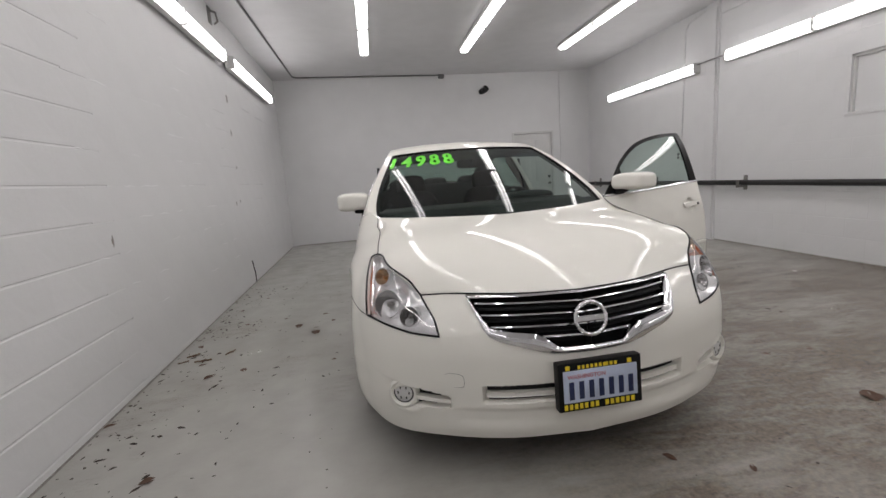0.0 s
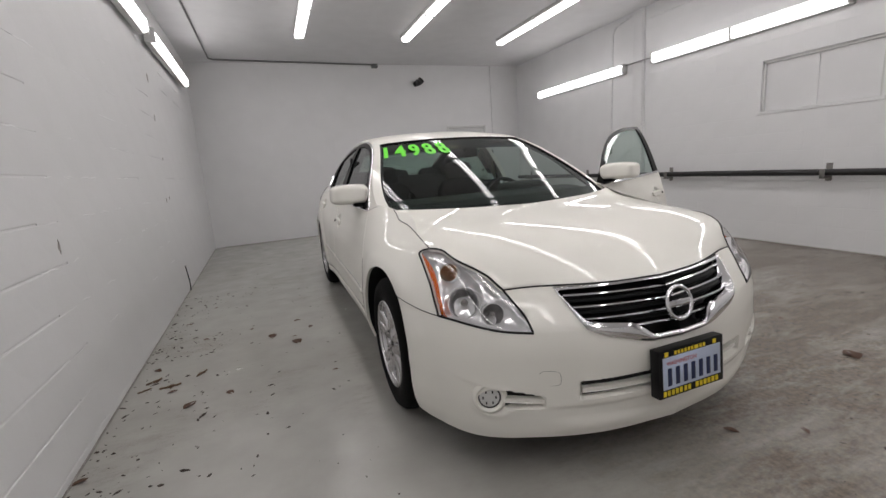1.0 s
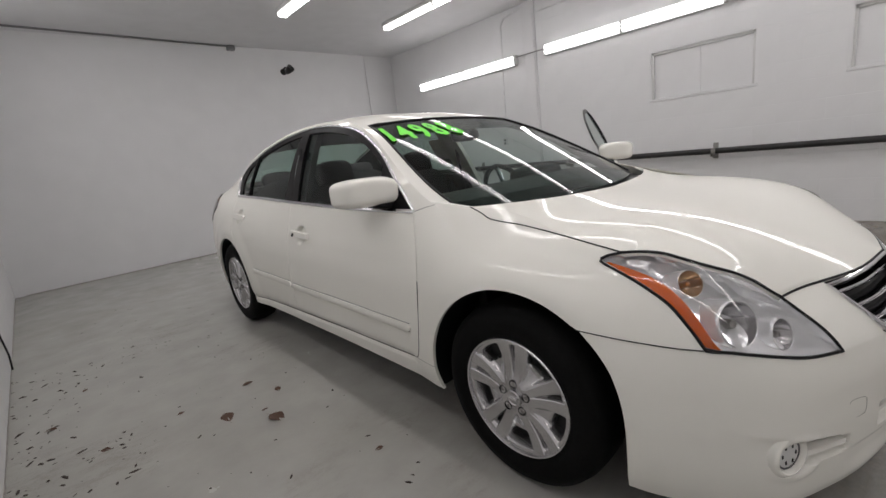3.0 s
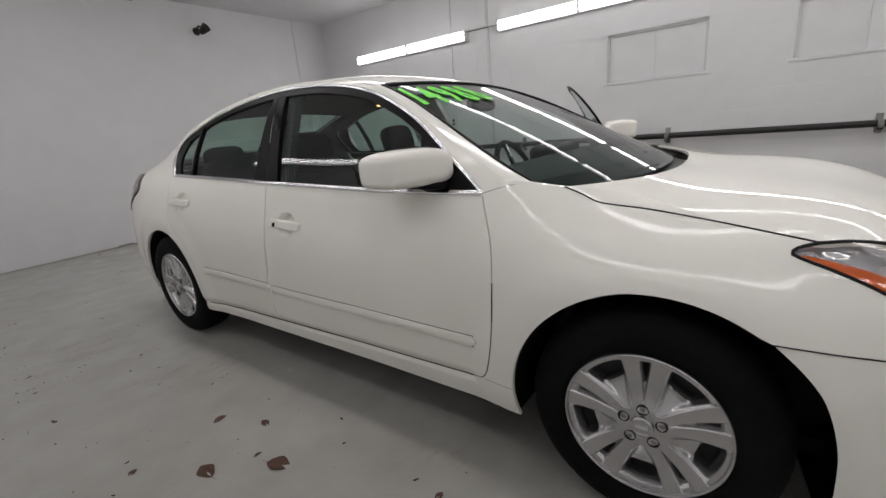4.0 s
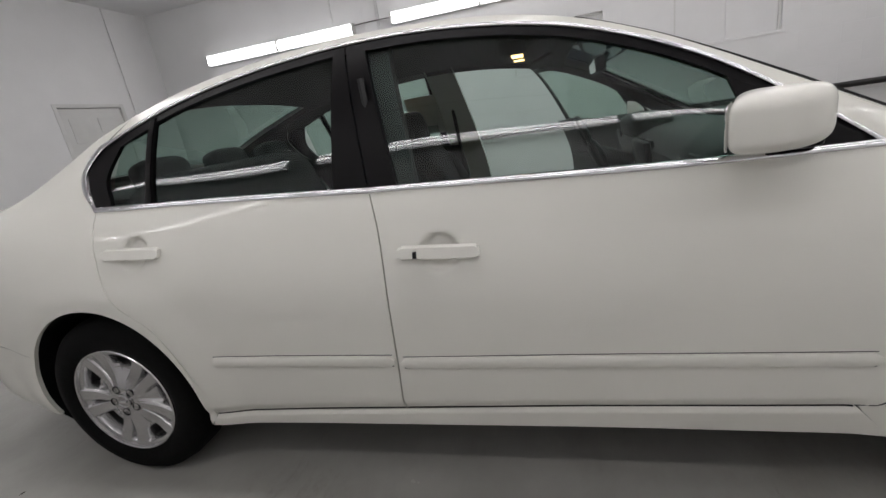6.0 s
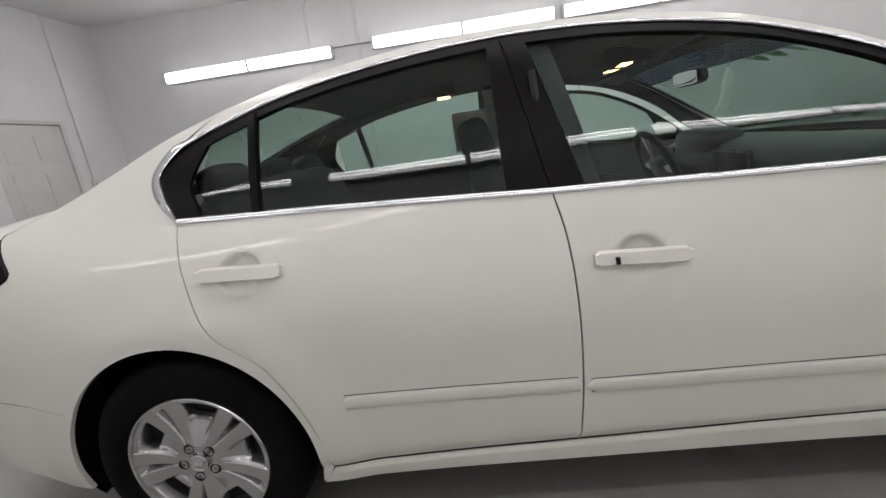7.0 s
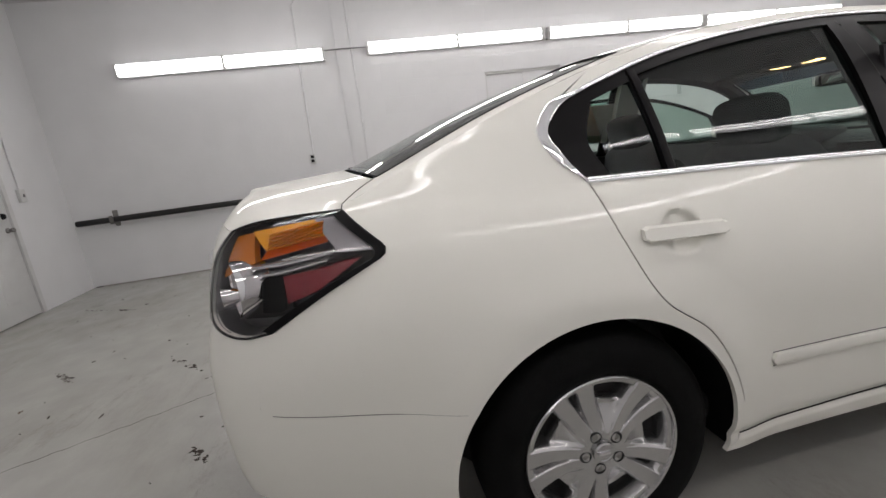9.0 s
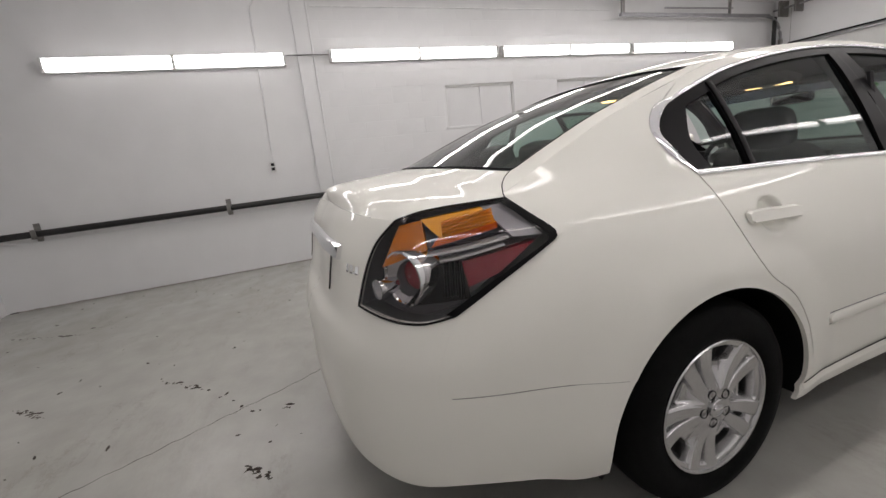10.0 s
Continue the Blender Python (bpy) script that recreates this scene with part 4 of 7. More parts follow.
def front_press(AZ):
    """The recessed intake, the fog lamp pockets and the soft ledge round them."""
    a, z = AZ[..., 0], AZ[..., 1]
    x = np.interp(a, _arc, _p[:, 0])
    slot = step(x, 0.405, 0.385) * step(z, 0.322, 0.330) * step(z, 0.392, 0.386)
    top = 0.371 - 0.25 * (0.640 - x).clip(0, 0.12)
    pocket = step(x, 0.515, 0.53) * step(x, 0.652, 0.64) * step(z, 0.297, 0.301) * step(z, top + 0.002, top - 0.002)
    r = np.hypot((a - FOG[0]) / 0.072, (z - FOG[1]) / 0.054)
    dish = 0.005 * np.exp(-(((r - 1.0) / 0.22) ** 2)) - 0.016 * step(r, 0.92, 0.62)
    brow = 0.002 * np.exp(-(((z - 0.40) / 0.03) ** 2)) * step(x, 0.46, 0.56)
    chin = -0.007 * step(z, 0.305, 0.285) * step(z, 0.215, 0.26) * step(x, 0.55, 0.42)
    t = np.clip((a - axf(0.64)) / (ayf(-0.53) - axf(0.64)), -0.2, 1)
    zl = 0.372 + 0.065 * t
    crease = -0.006 * step(z, zl + 0.004, zl - 0.014) * step(z, zl - 0.10, zl - 0.02) * step(t, 1.0, 0.1) * step(t, -0.2, 0.0)
    return -0.045 * slot - 0.032 * pocket + dish + brow + chin + crease


fa = yz((-0.384, 0.185), (-0.387, 0.30), (-0.380, 0.42), (-0.352, 0.52), (-0.314, 0.576), (-0.2555, 0.6325))
bt = chain(yz((-0.2555, 0.6325), (-0.40, 0.626), (-0.560, 0.622), smooth=False), lamp_low, az((axf(0.545), 0.575), (axf(0.37), 0.574)), az((axf(0.37), 0.574), (axf(0.14), 0.506), (A_NOSE, 0.503)))
bb = az(first(fa), (ayf(-0.50), 0.174), (axf(0.5), 0.170), (A_NOSE, 0.170))
bump = panel(bb, bt, fa, az((A_NOSE, 0.170), (A_NOSE, 0.503)), 170, 84, out=-0.0015, press=front_press, skirt=0.0)
beak = panel(az((axf(0.545), 0.575), (axf(0.37), 0.574)), az((axf(0.635), 0.711), (axf(0.46), 0.708)), lamp_in, az((axf(0.37), 0.574), (axf(0.46), 0.708)), 20, 16, out=-0.0015, skirt=0.0)
part("front_bumper", both(joined(bump, beak)), PAINT, car)
lower_lip = az((axf(0.0), 0.170), (axf(0.5), 0.170), (ayf(-0.50), 0.174), first(fa))
P0, N0 = skin(lower_lip(np.linspace(0, 1, 60)), -0.004)
V, F, nrm = sheet(np.stack([P0, P0 - 0.10 * N0 + (0, 0, 0.012), P0 - 0.35 * N0 + (0, 0, 0.02)], 1))
under = (V, F) if nrm[2] < 0 else (V, [tuple(reversed(f)) for f in F])
part("bumper_underside", both(under), BLACK, car)


def slab(b, t, l, r, n, m, out, thick, s):
    return sided(panel(b, t, l, r, n, m, out=out, skirt=thick), s)


# grille
g_side = curve((axf(0.455), 0.704), (axf(0.37), 0.585), (axf(0.14), 0.514), (A_NOSE, 0.510))
back_b = curve((axf(0.36), 0.58), (axf(0.14), 0.510), (A_NOSE, 0.506))
back_t = curve((axf(0.46), 0.706), (axf(0.2), 0.708), (A_NOSE, 0.708))
gb = panel(back_b, back_t, curve((axf(0.36), 0.58), (axf(0.46), 0.706)), curve((A_NOSE, 0.506), (A_NOSE, 0.708)), 40, 14, out=-0.055, skirt=-0.05)
grille = part("grille", both(gb), BLACK, car, "black grille with bright bars")


def half_bar(z, w, half, rise, material, label):
    b = band(az((A_NOSE, z - 0.004), (axf(w * 0.5), z), (axf(w), z + 0.004)), half, rise, 40, sink=0.03)
    part("grille_bar", both(b), material, grille, label)


for z, w in ((0.672, 0.425), (0.635, 0.40), (0.597, 0.372), (0.560, 0.29)):
    half_bar(z, w, 0.0034, -0.018, CHROME, "thin bright grille bar")
for z, w in ((0.653, 0.415), (0.616, 0.39), (0.578, 0.34)):
    half_bar(z, w, 0.007, -0.034, BLACK, "black grille slat")
wing_o = curve((axf(0.462), 0.706), (axf(0.415), 0.640), (axf(0.365), 0.574), (axf(0.25), 0.534), (axf(0.14), 0.506), (A_NOSE, 0.503))
wing_i = curve((axf(0.449), 0.698), (axf(0.405), 0.645), (axf(0.366), 0.602), (axf(0.345), 0.594), (axf(0.270), 0.586), (axf(0.205), 0.578), (axf(0.170), 0.560), (axf(0.125), 0.526), (axf(0.11), 0.524), (A_NOSE, 0.524), smooth=False)
wing = panel(wing_o, wing_i, curve(first(wing_o), first(wing_i)), curve(last(wing_o), last(wing_i)), 80, 6, out=0.004, skirt=0.05, press=lambda AZ: 0.006 * np.sin(np.pi * np.linspace(0, 1, 7))[None] * np.ones((81, 1)))
part("grille_surround", both(wing), CHROME, grille, "broad chrome grille surround")
part("grille_top_strip", both(band(az((A_NOSE, 0.700), (axf(0.2), 0.700), (axf(0.455), 0.700)), 0.0035, 0.002, 50)), CHROME, grille)
# emblem: a plain ring with a bar
ec = skin(np.array([[A_NOSE, 0.618]]))[0][0]
ring_pts = [(0.058 * math.cos(q), -0.004, 0.058 * math.sin(q)) for q in np.linspace(0, 2 * math.pi, 40)[:-1]]
emb = tube(ring_pts, 0.0075, 10, closed=True)
part("emblem_ring", moved(emb, 0, ec[1] - 0.014, 0.618, -14), CHROME, grille, "plain chrome ring emblem")
part("emblem_bar", moved(box(-0.060, 0.060, -0.006, 0.006, -0.011, 0.011, 0.003), 0, ec[1] - 0.016, 0.618, -14), CHROME, grille)

# lower intake
# near-black sheet in the slot; the shade there is put into its colour
part("intake_back", both(panel(az((axf(0.385), 0.324), (A_NOSE, 0.324)), az((axf(0.39), 0.386), (A_NOSE, 0.386)), az((axf(0.385), 0.324), (axf(0.39), 0.386)), az((A_NOSE, 0.324), (A_NOSE, 0.386)), 24, 6, out=-0.030, skirt=0.0)), DARK, car, "dark sheet giving the shade in the lower intake")
for s in (-1, 1):
    # headlamp
    def flutes(AZ):
        u, v = np.meshgrid(np.linspace(0, 1, AZ.shape[0]), np.linspace(0, 1, AZ.shape[1]), indexing="ij")
        return 0.007 * np.abs(np.sin(9.0 * (u + 0.5 * v))) + 0.004 * np.abs(np.sin(14.0 * v - 6 * u)) + 0.020 - 0.090 * (np.sin(np.pi * u) * np.sin(np.pi * v)).clip(0, 1) ** 0.5 - 0.012 * step(u, 0.16, 0.0)
    hl = part("headlamp", sided(panel(lamp_low, lamp_top, lamp_out, lamp_in, 60, 40, out=-0.038, skirt=-0.010, press=flutes), s), BRIGHT, car, "clear headlamp with bright reflector and amber edge", sharp=25)
    part("lamp_lens", sided(panel(lamp_low, lamp_top, lamp_out, lamp_in, 44, 24, out=0.003, skirt=0.0), s), LENS, hl, "clear moulded lamp lens")
    strip = panel(az((ayf(-0.558), 0.624), (ayf(-0.592), 0.621)), az((ayf(-0.297), 0.804), (ayf(-0.305), 0.807)), yz((-0.558, 0.624), *lamp_side[1:5], (-0.297, 0.804)),
                  yz((-0.592, 0.621), (-0.576, 0.640), (-0.550, 0.685), (-0.520, 0.726), (-0.484, 0.756), (-0.434, 0.779), (-0.365, 0.796), (-0.305, 0.807)), 6, 40, out=-0.005, skirt=0.0, press=lambda AZ: -0.013 * np.linspace(1, 0, 7)[:, None] * np.linspace(1, 0.35, 41)[None])
    part("side_marker", sided(strip, s), ORANGE, hl, "orange side marker strip")
    for (x, z), r, deep, mat, name in (((0.765, 0.674), 0.056, 0.055, BOWL, "low_beam"), ((0.668, 0.636), 0.038, 0.034, BOWL, "high_beam"), ((0.822, 0.768), 0.034, 0.034, BRASS, "turn_signal")):
        q = np.array([[axf(x), z], [axf(x) + 0.01, z], [axf(x), z + 0.01]])
        P3, nn = skin(q, 0.0)
        n3 = np.cross(P3[1] - P3[0], P3[2] - P3[0])
        n3 *= np.sign(np.dot(n3, nn[0])) / np.linalg.norm(n3)
        n3 = n3 * 0.55 + np.array([0.10, -0.45, 0.0])
        n3 /= np.linalg.norm(n3)
        c = P3[0] - n3 * 0.016 - nn[0] * 0.006
        prof = [(-0.004, r * 1.07), (0.0, r * 1.04), (0.001, r * 0.97), (-deep * 0.25, r * 0.90), (-deep * 0.7, r * 0.62), (-deep, r * 0.22), (-deep * 1.02, 0.0008)]
        part(name, sided(facing(flipped(lathe(prof, 36, "x")), c, n3), s), mat, hl, "round bowl reflector")
        part("glare_ring", sided(facing(flipped(lathe([(-0.075, r * 1.16), (-0.006, r * 1.10), (0.0, r * 1.07), (0.0022, r * 1.03), (0.0, r * 1.0)], 36, "x")), c, n3), s), BRIGHT, hl)
        bulb = lathe([(-deep, r * 0.2), (-deep * 0.5, r * 0.24), (-deep * 0.25, r * 0.18), (-deep * 0.2, 0.0006)], 18, "x")
        part("bulb", sided(facing(flipped(bulb), c, n3), s), BULB if name == "turn_signal" else STEEL, hl)
    rim = np.concatenate([e(np.linspace(0, 1, 40))[:-1] for e in (lamp_low, lamp_in, lambda u: lamp_top(1 - np.asarray(u)), lambda u: lamp_out(1 - np.asarray(u)))])
    part("lamp_seal", sided(tube(skin(rim, 0.0)[0], 0.0042, 6, closed=True), s), BLACK, hl, "black rubber lamp seal")
    # fog lamp
    c, nn = skin(np.array([[axf(0.690), 0.340]]), 0.0)
    c, nn = c[0], nn[0]
    n3 = nn * 0.8 + np.array([0.0, -0.35, 0.06])
    n3 /= np.linalg.norm(n3)
    fog = part("fog_lamp", sided(facing(flipped(lathe([(-0.016, 0.0415), (-0.0105, 0.0405), (-0.010, 0.036), (-0.016, 0.034)], 36, "x")), c, n3), s), HOUSING, car, "round blanked fog lamp opening")
    part("fog_bezel", sided(facing(flipped(lathe([(-0.022, 0.064), (-0.008, 0.060), (0.000, 0.053), (0.001, 0.048), (-0.005, 0.043), (-0.014, 0.041)], 40, "x")), c, n3), s), PAINT, fog, "white painted round bezel")
    part("fog_lens", sided(facing(flipped(lathe([(-0.009, 0.0005), (-0.009, 0.030), (-0.012, 0.038)], 36, "x")), c, n3), s), TRIM, fog, "pale round blanking plate")
    for q in range(6):
        t = 2 * math.pi * q / 6
        part("fog_vent", sided(facing(box(-0.010, -0.0075, 0.023 * math.cos(t) - 0.0025, 0.023 * math.cos(t) + 0.0025, 0.023 * math.sin(t) - 0.005, 0.023 * math.sin(t) + 0.005, 0.001), c, n3), s), BLACK, fog)
    part("fog_slat", sided(band(az((axf(0.518), 0.322), (axf(0.645), 0.331)), 0.0085, -0.007, 20, sink=0.03), s), PAINT, car)
    pk = panel(az((axf(0.518), 0.296), (axf(0.645), 0.296)), az((axf(0.518), 0.348), (axf(0.645), 0.374)), az((axf(0.518), 0.296), (axf(0.518), 0.348)), az((axf(0.645), 0.296), (axf(0.645), 0.374)), 8, 6, out=-0.030, skirt=0.0)
    part("fog_pocket", sided(pk, s), DARK, car, "dark pocket beside the fog lamp")
    if s < 0:
        tow = az((axf(0.535), 0.400), (axf(0.532), 0.430), (axf(0.522), 0.440), (axf(0.480), 0.436), (axf(0.468), 0.428), (axf(0.466), 0.395), (axf(0.474), 0.386), (axf(0.525), 0.388), (axf(0.535), 0.400))
        part("tow_cover_line", sided(tube(skin(tow(np.linspace(0, 1, 60)), -0.0017)[0], 0.0009, 5, closed=True), s), SEAM, car)

    # second dark sheet, shade as colour above and below the slat
    back = panel(az((axf(0.0), 0.336), (axf(0.398), 0.340)), az((axf(0.0), 0.393), (axf(0.398), 0.393)), az((axf(0.0), 0.336), (axf(0.0), 0.393)), az((axf(0.398), 0.340), (axf(0.398), 0.393)), 30, 4, out=-0.042, skirt=0.0)
    part("intake_backing", sided(back, s), DARK, car, "dark backing sheet giving the shade behind the intake slat")
    part("intake_slat", sided(band(az((axf(0.0), 0.350), (axf(0.392), 0.354)), 0.0095, -0.012, 40, sink=0.04), s), PAINT, car)

# number plate in a dealer's frame
plate = part("plate_frame", moved(box(-0.158, 0.158, -0.018, 0.020, -0.088, 0.088, 0.004), 0.003, -0.935, 0.393, -4), BLACK, car, "black plastic number plate frame")
SHEET = vary(principled("plate_sheet", (0.50, 0.56, 0.70), 0.35), 9.0, 0.16)
YELLOW = principled("yellow_print", (0.80, 0.62, 0.03), 0.5)
NAVY = principled("navy_print", (0.014, 0.022, 0.075), 0.5)
CRIMSON = principled("crimson_print", (0.45, 0.03, 0.04), 0.5)
pm = lambda VF: moved(VF, 0.003, -0.935, 0.393, -4)  # noqa: E731
part("plate_sheet", pm(box(-0.140, 0.140, -0.0205, -0.017, -0.056, 0.060, 0.001)), SHEET, plate, "pale blue and white number plate")
for i in range(7):
    x = -0.120 + i * 0.0375
    part("plate_bar", pm(box(x, x + 0.0185, -0.0222, -0.0195, -0.044, 0.020, 0.0008)), NAVY, plate)
for x0, n, w, z, h in ((-0.084, 7, 0.0095, 0.070, 0.0065), (0.020, 3, 0.0105, 0.070, 0.0065), (-0.140, 5, 0.0125, -0.071, 0.0095), (-0.042, 2, 0.0125, -0.071, 0.0095), (0.014, 6, 0.0135, -0.071, 0.0095)):
    for i in range(n):
        x = x0 + i * (w + 0.0065)
        part("frame_bar", pm(box(x, x + w, -0.0200, -0.017, z - h, z + h, 0.0008)), YELLOW, plate)
for x in (-0.122, 0.112):
    part("frame_badge", pm(box(x - 0.008, x + 0.008, -0.0200, -0.017, 0.063, 0.079, 0.0008)), YELLOW, plate)


def lettering(text, size, extrude=0.0005, bold=0.0):
    """Flat letters as a mesh, in the built-in font, from the origin along x, upright in y."""
    cu = bpy.data.curves.new("text", "FONT")
    cu.body, cu.size, cu.extrude, cu.offset, cu.align_x = text, size, extrude, bold, "LEFT"
    ob = bpy.data.objects.new("text", cu)
    scene.collection.objects.link(ob)
    dg = bpy.context.evaluated_depsgraph_get()
    me = ob.evaluated_get(dg).to_mesh()
    out = np.array([tuple(v.co) for v in me.vertices]), [tuple(p.vertices) for p in me.polygons]
    ob.evaluated_get(dg).to_mesh_clear()
    bpy.data.objects.remove(ob)
    bpy.data.curves.remove(cu)
    return out


V, F = lettering("WASHINGTON", 0.021, 0.0004)
part("plate_word", pm((np.stack([V[:, 0] - 0.125, -0.0212 - V[:, 2], V[:, 1] + 0.031], -1), F)), CRIMSON, plate)

# price written on the glass
def finer(VF, d):
    bm = bmesh.new()
    vs = [bm.verts.new(v) for v in VF[0]]
    for f in VF[1]:
        bm.faces.new([vs[i] for i in f])
    bmesh.ops.triangulate(bm, faces=bm.faces)
    for _ in range(3):
        long = [e for e in bm.edges if e.calc_length() > d]
        if long:
            bmesh.ops.subdivide_edges(bm, edges=long, cuts=1)
            bmesh.ops.triangulate(bm, faces=bm.faces)
    bm.verts.index_update()
    out = np.array([tuple(v.co) for v in bm.verts]), [tuple(v.index for v in f.verts) for f in bm.faces]
    bm.free()
    return out


for k, ch in enumerate("14988"):
    V, F = joined(*[(V + (dx, dy, k2 * 0.0002), F) for V, F in [finer(lettering(ch, 0.135, 0.0, 0.0024), 0.03)] for k2, (dx, dy) in enumerate(((0, 0), (0.0045, 0.001), (-0.0045, -0.001)))])
    w = 0.094
    sx = (-0.560 + w * k + V[:, 0] * 0.98) / 0.60
    ye = 0.862 + V[:, 1] * 1.62
    P = top_point(ye, sx)
    P = P + np.array([0, -0.42, 0.90]) * (0.0035 + V[:, 2:3])
    part("price_digit", (P, F), GREEN, scr, "bright green price numeral on the glass")

# ---- tail of the car ----
tl_low = az((ayf(3.545), 0.772), (atf(0.755), 0.758), (atf(0.70), 0.764), (atf(0.578), 0.784))
tl_top = az((ayf(3.362), 1.024), (ayf(3.51), 1.022), (atf(0.76), 1.016), (atf(0.69), 1.000))
tl_out = yz(*tail_side)
tl_in = az((atf(0.578), 0.784), (atf(0.612), 0.895), (atf(0.640), 0.951), (atf(0.69), 1.000))


def patch(bl, br, tr, tl_, n, m, out, thick):
    """A panel between four (girth, height) corners."""
    return panel(az(bl, br), az(tl_, tr), az(bl, tl_), az(br, tr), n, m, out=out, skirt=thick)


for s in (-1, 1):
    tl = part("tail_lamp", sided(panel(tl_low, tl_top, tl_out, tl_in, 44, 24, out=-0.065, skirt=-0.056), s), HOUSING, car, "wrap-round tail lamp with amber and red panels")
    part("lamp_lens", sided(panel(tl_low, tl_top, tl_out, tl_in, 44, 24, out=0.006, skirt=0.006), s), SMOKE, tl, "clear outer tail lamp lens")
    q = lambda y, z: (ayf(y), z)  # noqa: E731
    qt = lambda x, z: (atf(x), z)  # noqa: E731
    part("amber_panel", sided(patch(q(3.562, 0.951), q(3.395, 0.974), q(3.44, 1.010), qt(0.757, 0.996), 16, 6, -0.012, 0.02), s), AMBER, tl, "ribbed amber indicator panel")
    for k in range(5):  # prism ribs of the indicator
        z = 0.0 + 0.0075 * k
        part("amber_rib", sided(band(az(q(3.556, 0.956 + z), q(3.412, 0.976 + z * 0.9)), 0.0026, -0.0095, 10, sink=0.018, rounded=True), s), AMBER, tl)
    part("amber_strip", sided(patch(q(3.590, 0.928), q(3.405, 0.956), q(3.396, 0.972), q(3.570, 0.950), 16, 3, -0.026, 0.02), s), ORANGE, tl, "deeper orange band")
    part("amber_side", sided(patch(qt(0.650, 0.885), q(3.600, 0.925), qt(0.757, 0.994), qt(0.695, 0.985), 8, 8, -0.020, 0.02), s), DEEP, tl, "deep amber corner")
    part("clear_panel", sided(patch(q(3.372, 0.934), q(3.290, 0.930), q(3.368, 1.012), q(3.438, 1.010), 8, 8, -0.010, 0.02), s), PALE, tl, "pale grey panel")
    part("red_panel", sided(patch(q(3.505, 0.832), q(3.425, 0.856), q(3.318, 0.917), q(3.515, 0.892), 12, 8, -0.012, 0.03), s), RED, tl, "dark red reflector panel")
    part("dark_panel", sided(patch(qt(0.72, 0.79), q(3.50, 0.80), q(3.51, 0.893), q(3.575, 0.888), 8, 8, -0.030, 0.02), s), GLOSSBLACK, tl)
    for k in range(4):
        y = 3.522 + 0.013 * k
        part("housing_rib", sided(band(az(q(y, 0.815), q(y - 0.004, 0.892)), 0.0030, -0.020, 8, sink=0.03, rounded=True), s), GLOSSBLACK, tl)
    part("lamp_bar", sided(band(az(q(3.60, 0.916), q(3.50, 0.924), q(3.385, 0.938)), 0.0035, -0.008, 20, sink=0.03, rounded=True), s), BRIGHT, tl)
    part("lamp_bar", sided(band(az(q(3.57, 0.900), q(3.52, 0.904), q(3.40, 0.922)), 0.0026, -0.009, 20, sink=0.03, rounded=True), s), BRIGHT, tl)
    for (x, z), r in (((0.728, 0.858), 0.074), ((0.638, 0.826), 0.030)):
        c, nn = skin(np.array([[atf(x), z]]), -0.052)
        c, nn = c[0], nn[0]
        n3 = nn * 0.45 + np.array([0.05, 0.65, 0.0])
        drum = flipped(lathe([(-0.045, r * 1.0), (0.026, r), (0.031, r * 0.97), (0.031, r * 0.90), (0.026, r * 0.87)], 40, "x"))
        part("stop_lamp", sided(facing(drum, c, n3), s), CHROME, tl, "round bright stop lamp")
        V, F = flipped(lathe([(0.026, r * 0.87), (-0.004, r * 0.72), (-0.030, r * 0.46)], 14, "x"))
        part("stop_reflector", sided(facing((V, F), c, n3), s), REFLECT, tl, "faceted bright reflector", sharp=8)
        part("stop_lens", sided(facing(flipped(lathe([(0.006, 0.0005), (0.003, r * 0.30), (-0.008, r * 0.50), (-0.030, r * 0.54)], 24, "x")), c, n3), s), RED if r > 0.05 else BOWL, tl)
    rim = np.concatenate([e(np.linspace(0, 1, 36))[:-1] for e in (tl_low, tl_in, lambda u: tl_top(1 - np.asarray(u)), lambda u: tl_out(1 - np.asarray(u)))])
    part("lamp_seal", sided(tube(skin(rim, 0.001)[0], 0.0032, 8, closed=True), s), BLACK, tl, "thick black lamp border")
    o = np.linspace(0.0, 1.0, 40)
    pts = tl_out(o)
    border = np.stack([pts, pts + np.stack([0.024 + 0 * o, 0.012 * (0.55 - o)], -1)], 1)
    Pb, Nb = skin(border, 0.0072)
    V, F, nrm = sheet(Pb)
    F = F if np.dot(nrm, Nb[20, 0]) > 0 else [tuple(reversed(f)) for f in F]
    part("lamp_border", sided((V, F), s), GLOSSBLACK, tl)

ra = chain(yz((3.166, 0.244), (3.165, HUB)), yz(*[(AXLE_R + (0.388 - 0.013 * k / 31) * math.cos(radians(k)), HUB + (0.388 - 0.013 * k / 31) * math.sin(radians(k))) for k in range(0, 32)]))
rb_low = az(first(ra), (ayf(3.26), 0.247), (ayf(3.38), 0.288), (ayf(3.55), 0.308), (atf(0.70), 0.300), (atf(0.5), 0.295), (A_TAIL, 0.295))
rb_top = chain(az(last(ra), (ayf(3.3), 0.556), (ayf(3.60), 0.634)), az((ayf(3.60), 0.634), (ayf(3.545), 0.772)), tl_low, az((atf(0.578), 0.784), (A_TAIL, 0.770)))
rear = panel(rb_low, rb_top, ra, az((A_TAIL, 0.295), (A_TAIL, 0.770)), 110, 60, out=-0.0015)
part("rear_bumper", both(rear), PAINT, car)
P0, N0 = skin(rb_low(np.linspace(0, 1, 60)), -0.004)
V, F, nrm = sheet(np.stack([P0, P0 - 0.10 * N0 + (0, 0, 0.012), P0 - 0.35 * N0 + (0, 0, 0.02)], 1))
part("bumper_underside", both((V, F) if nrm[2] < 0 else (V, [tuple(reversed(f)) for f in F])), BLACK, car)

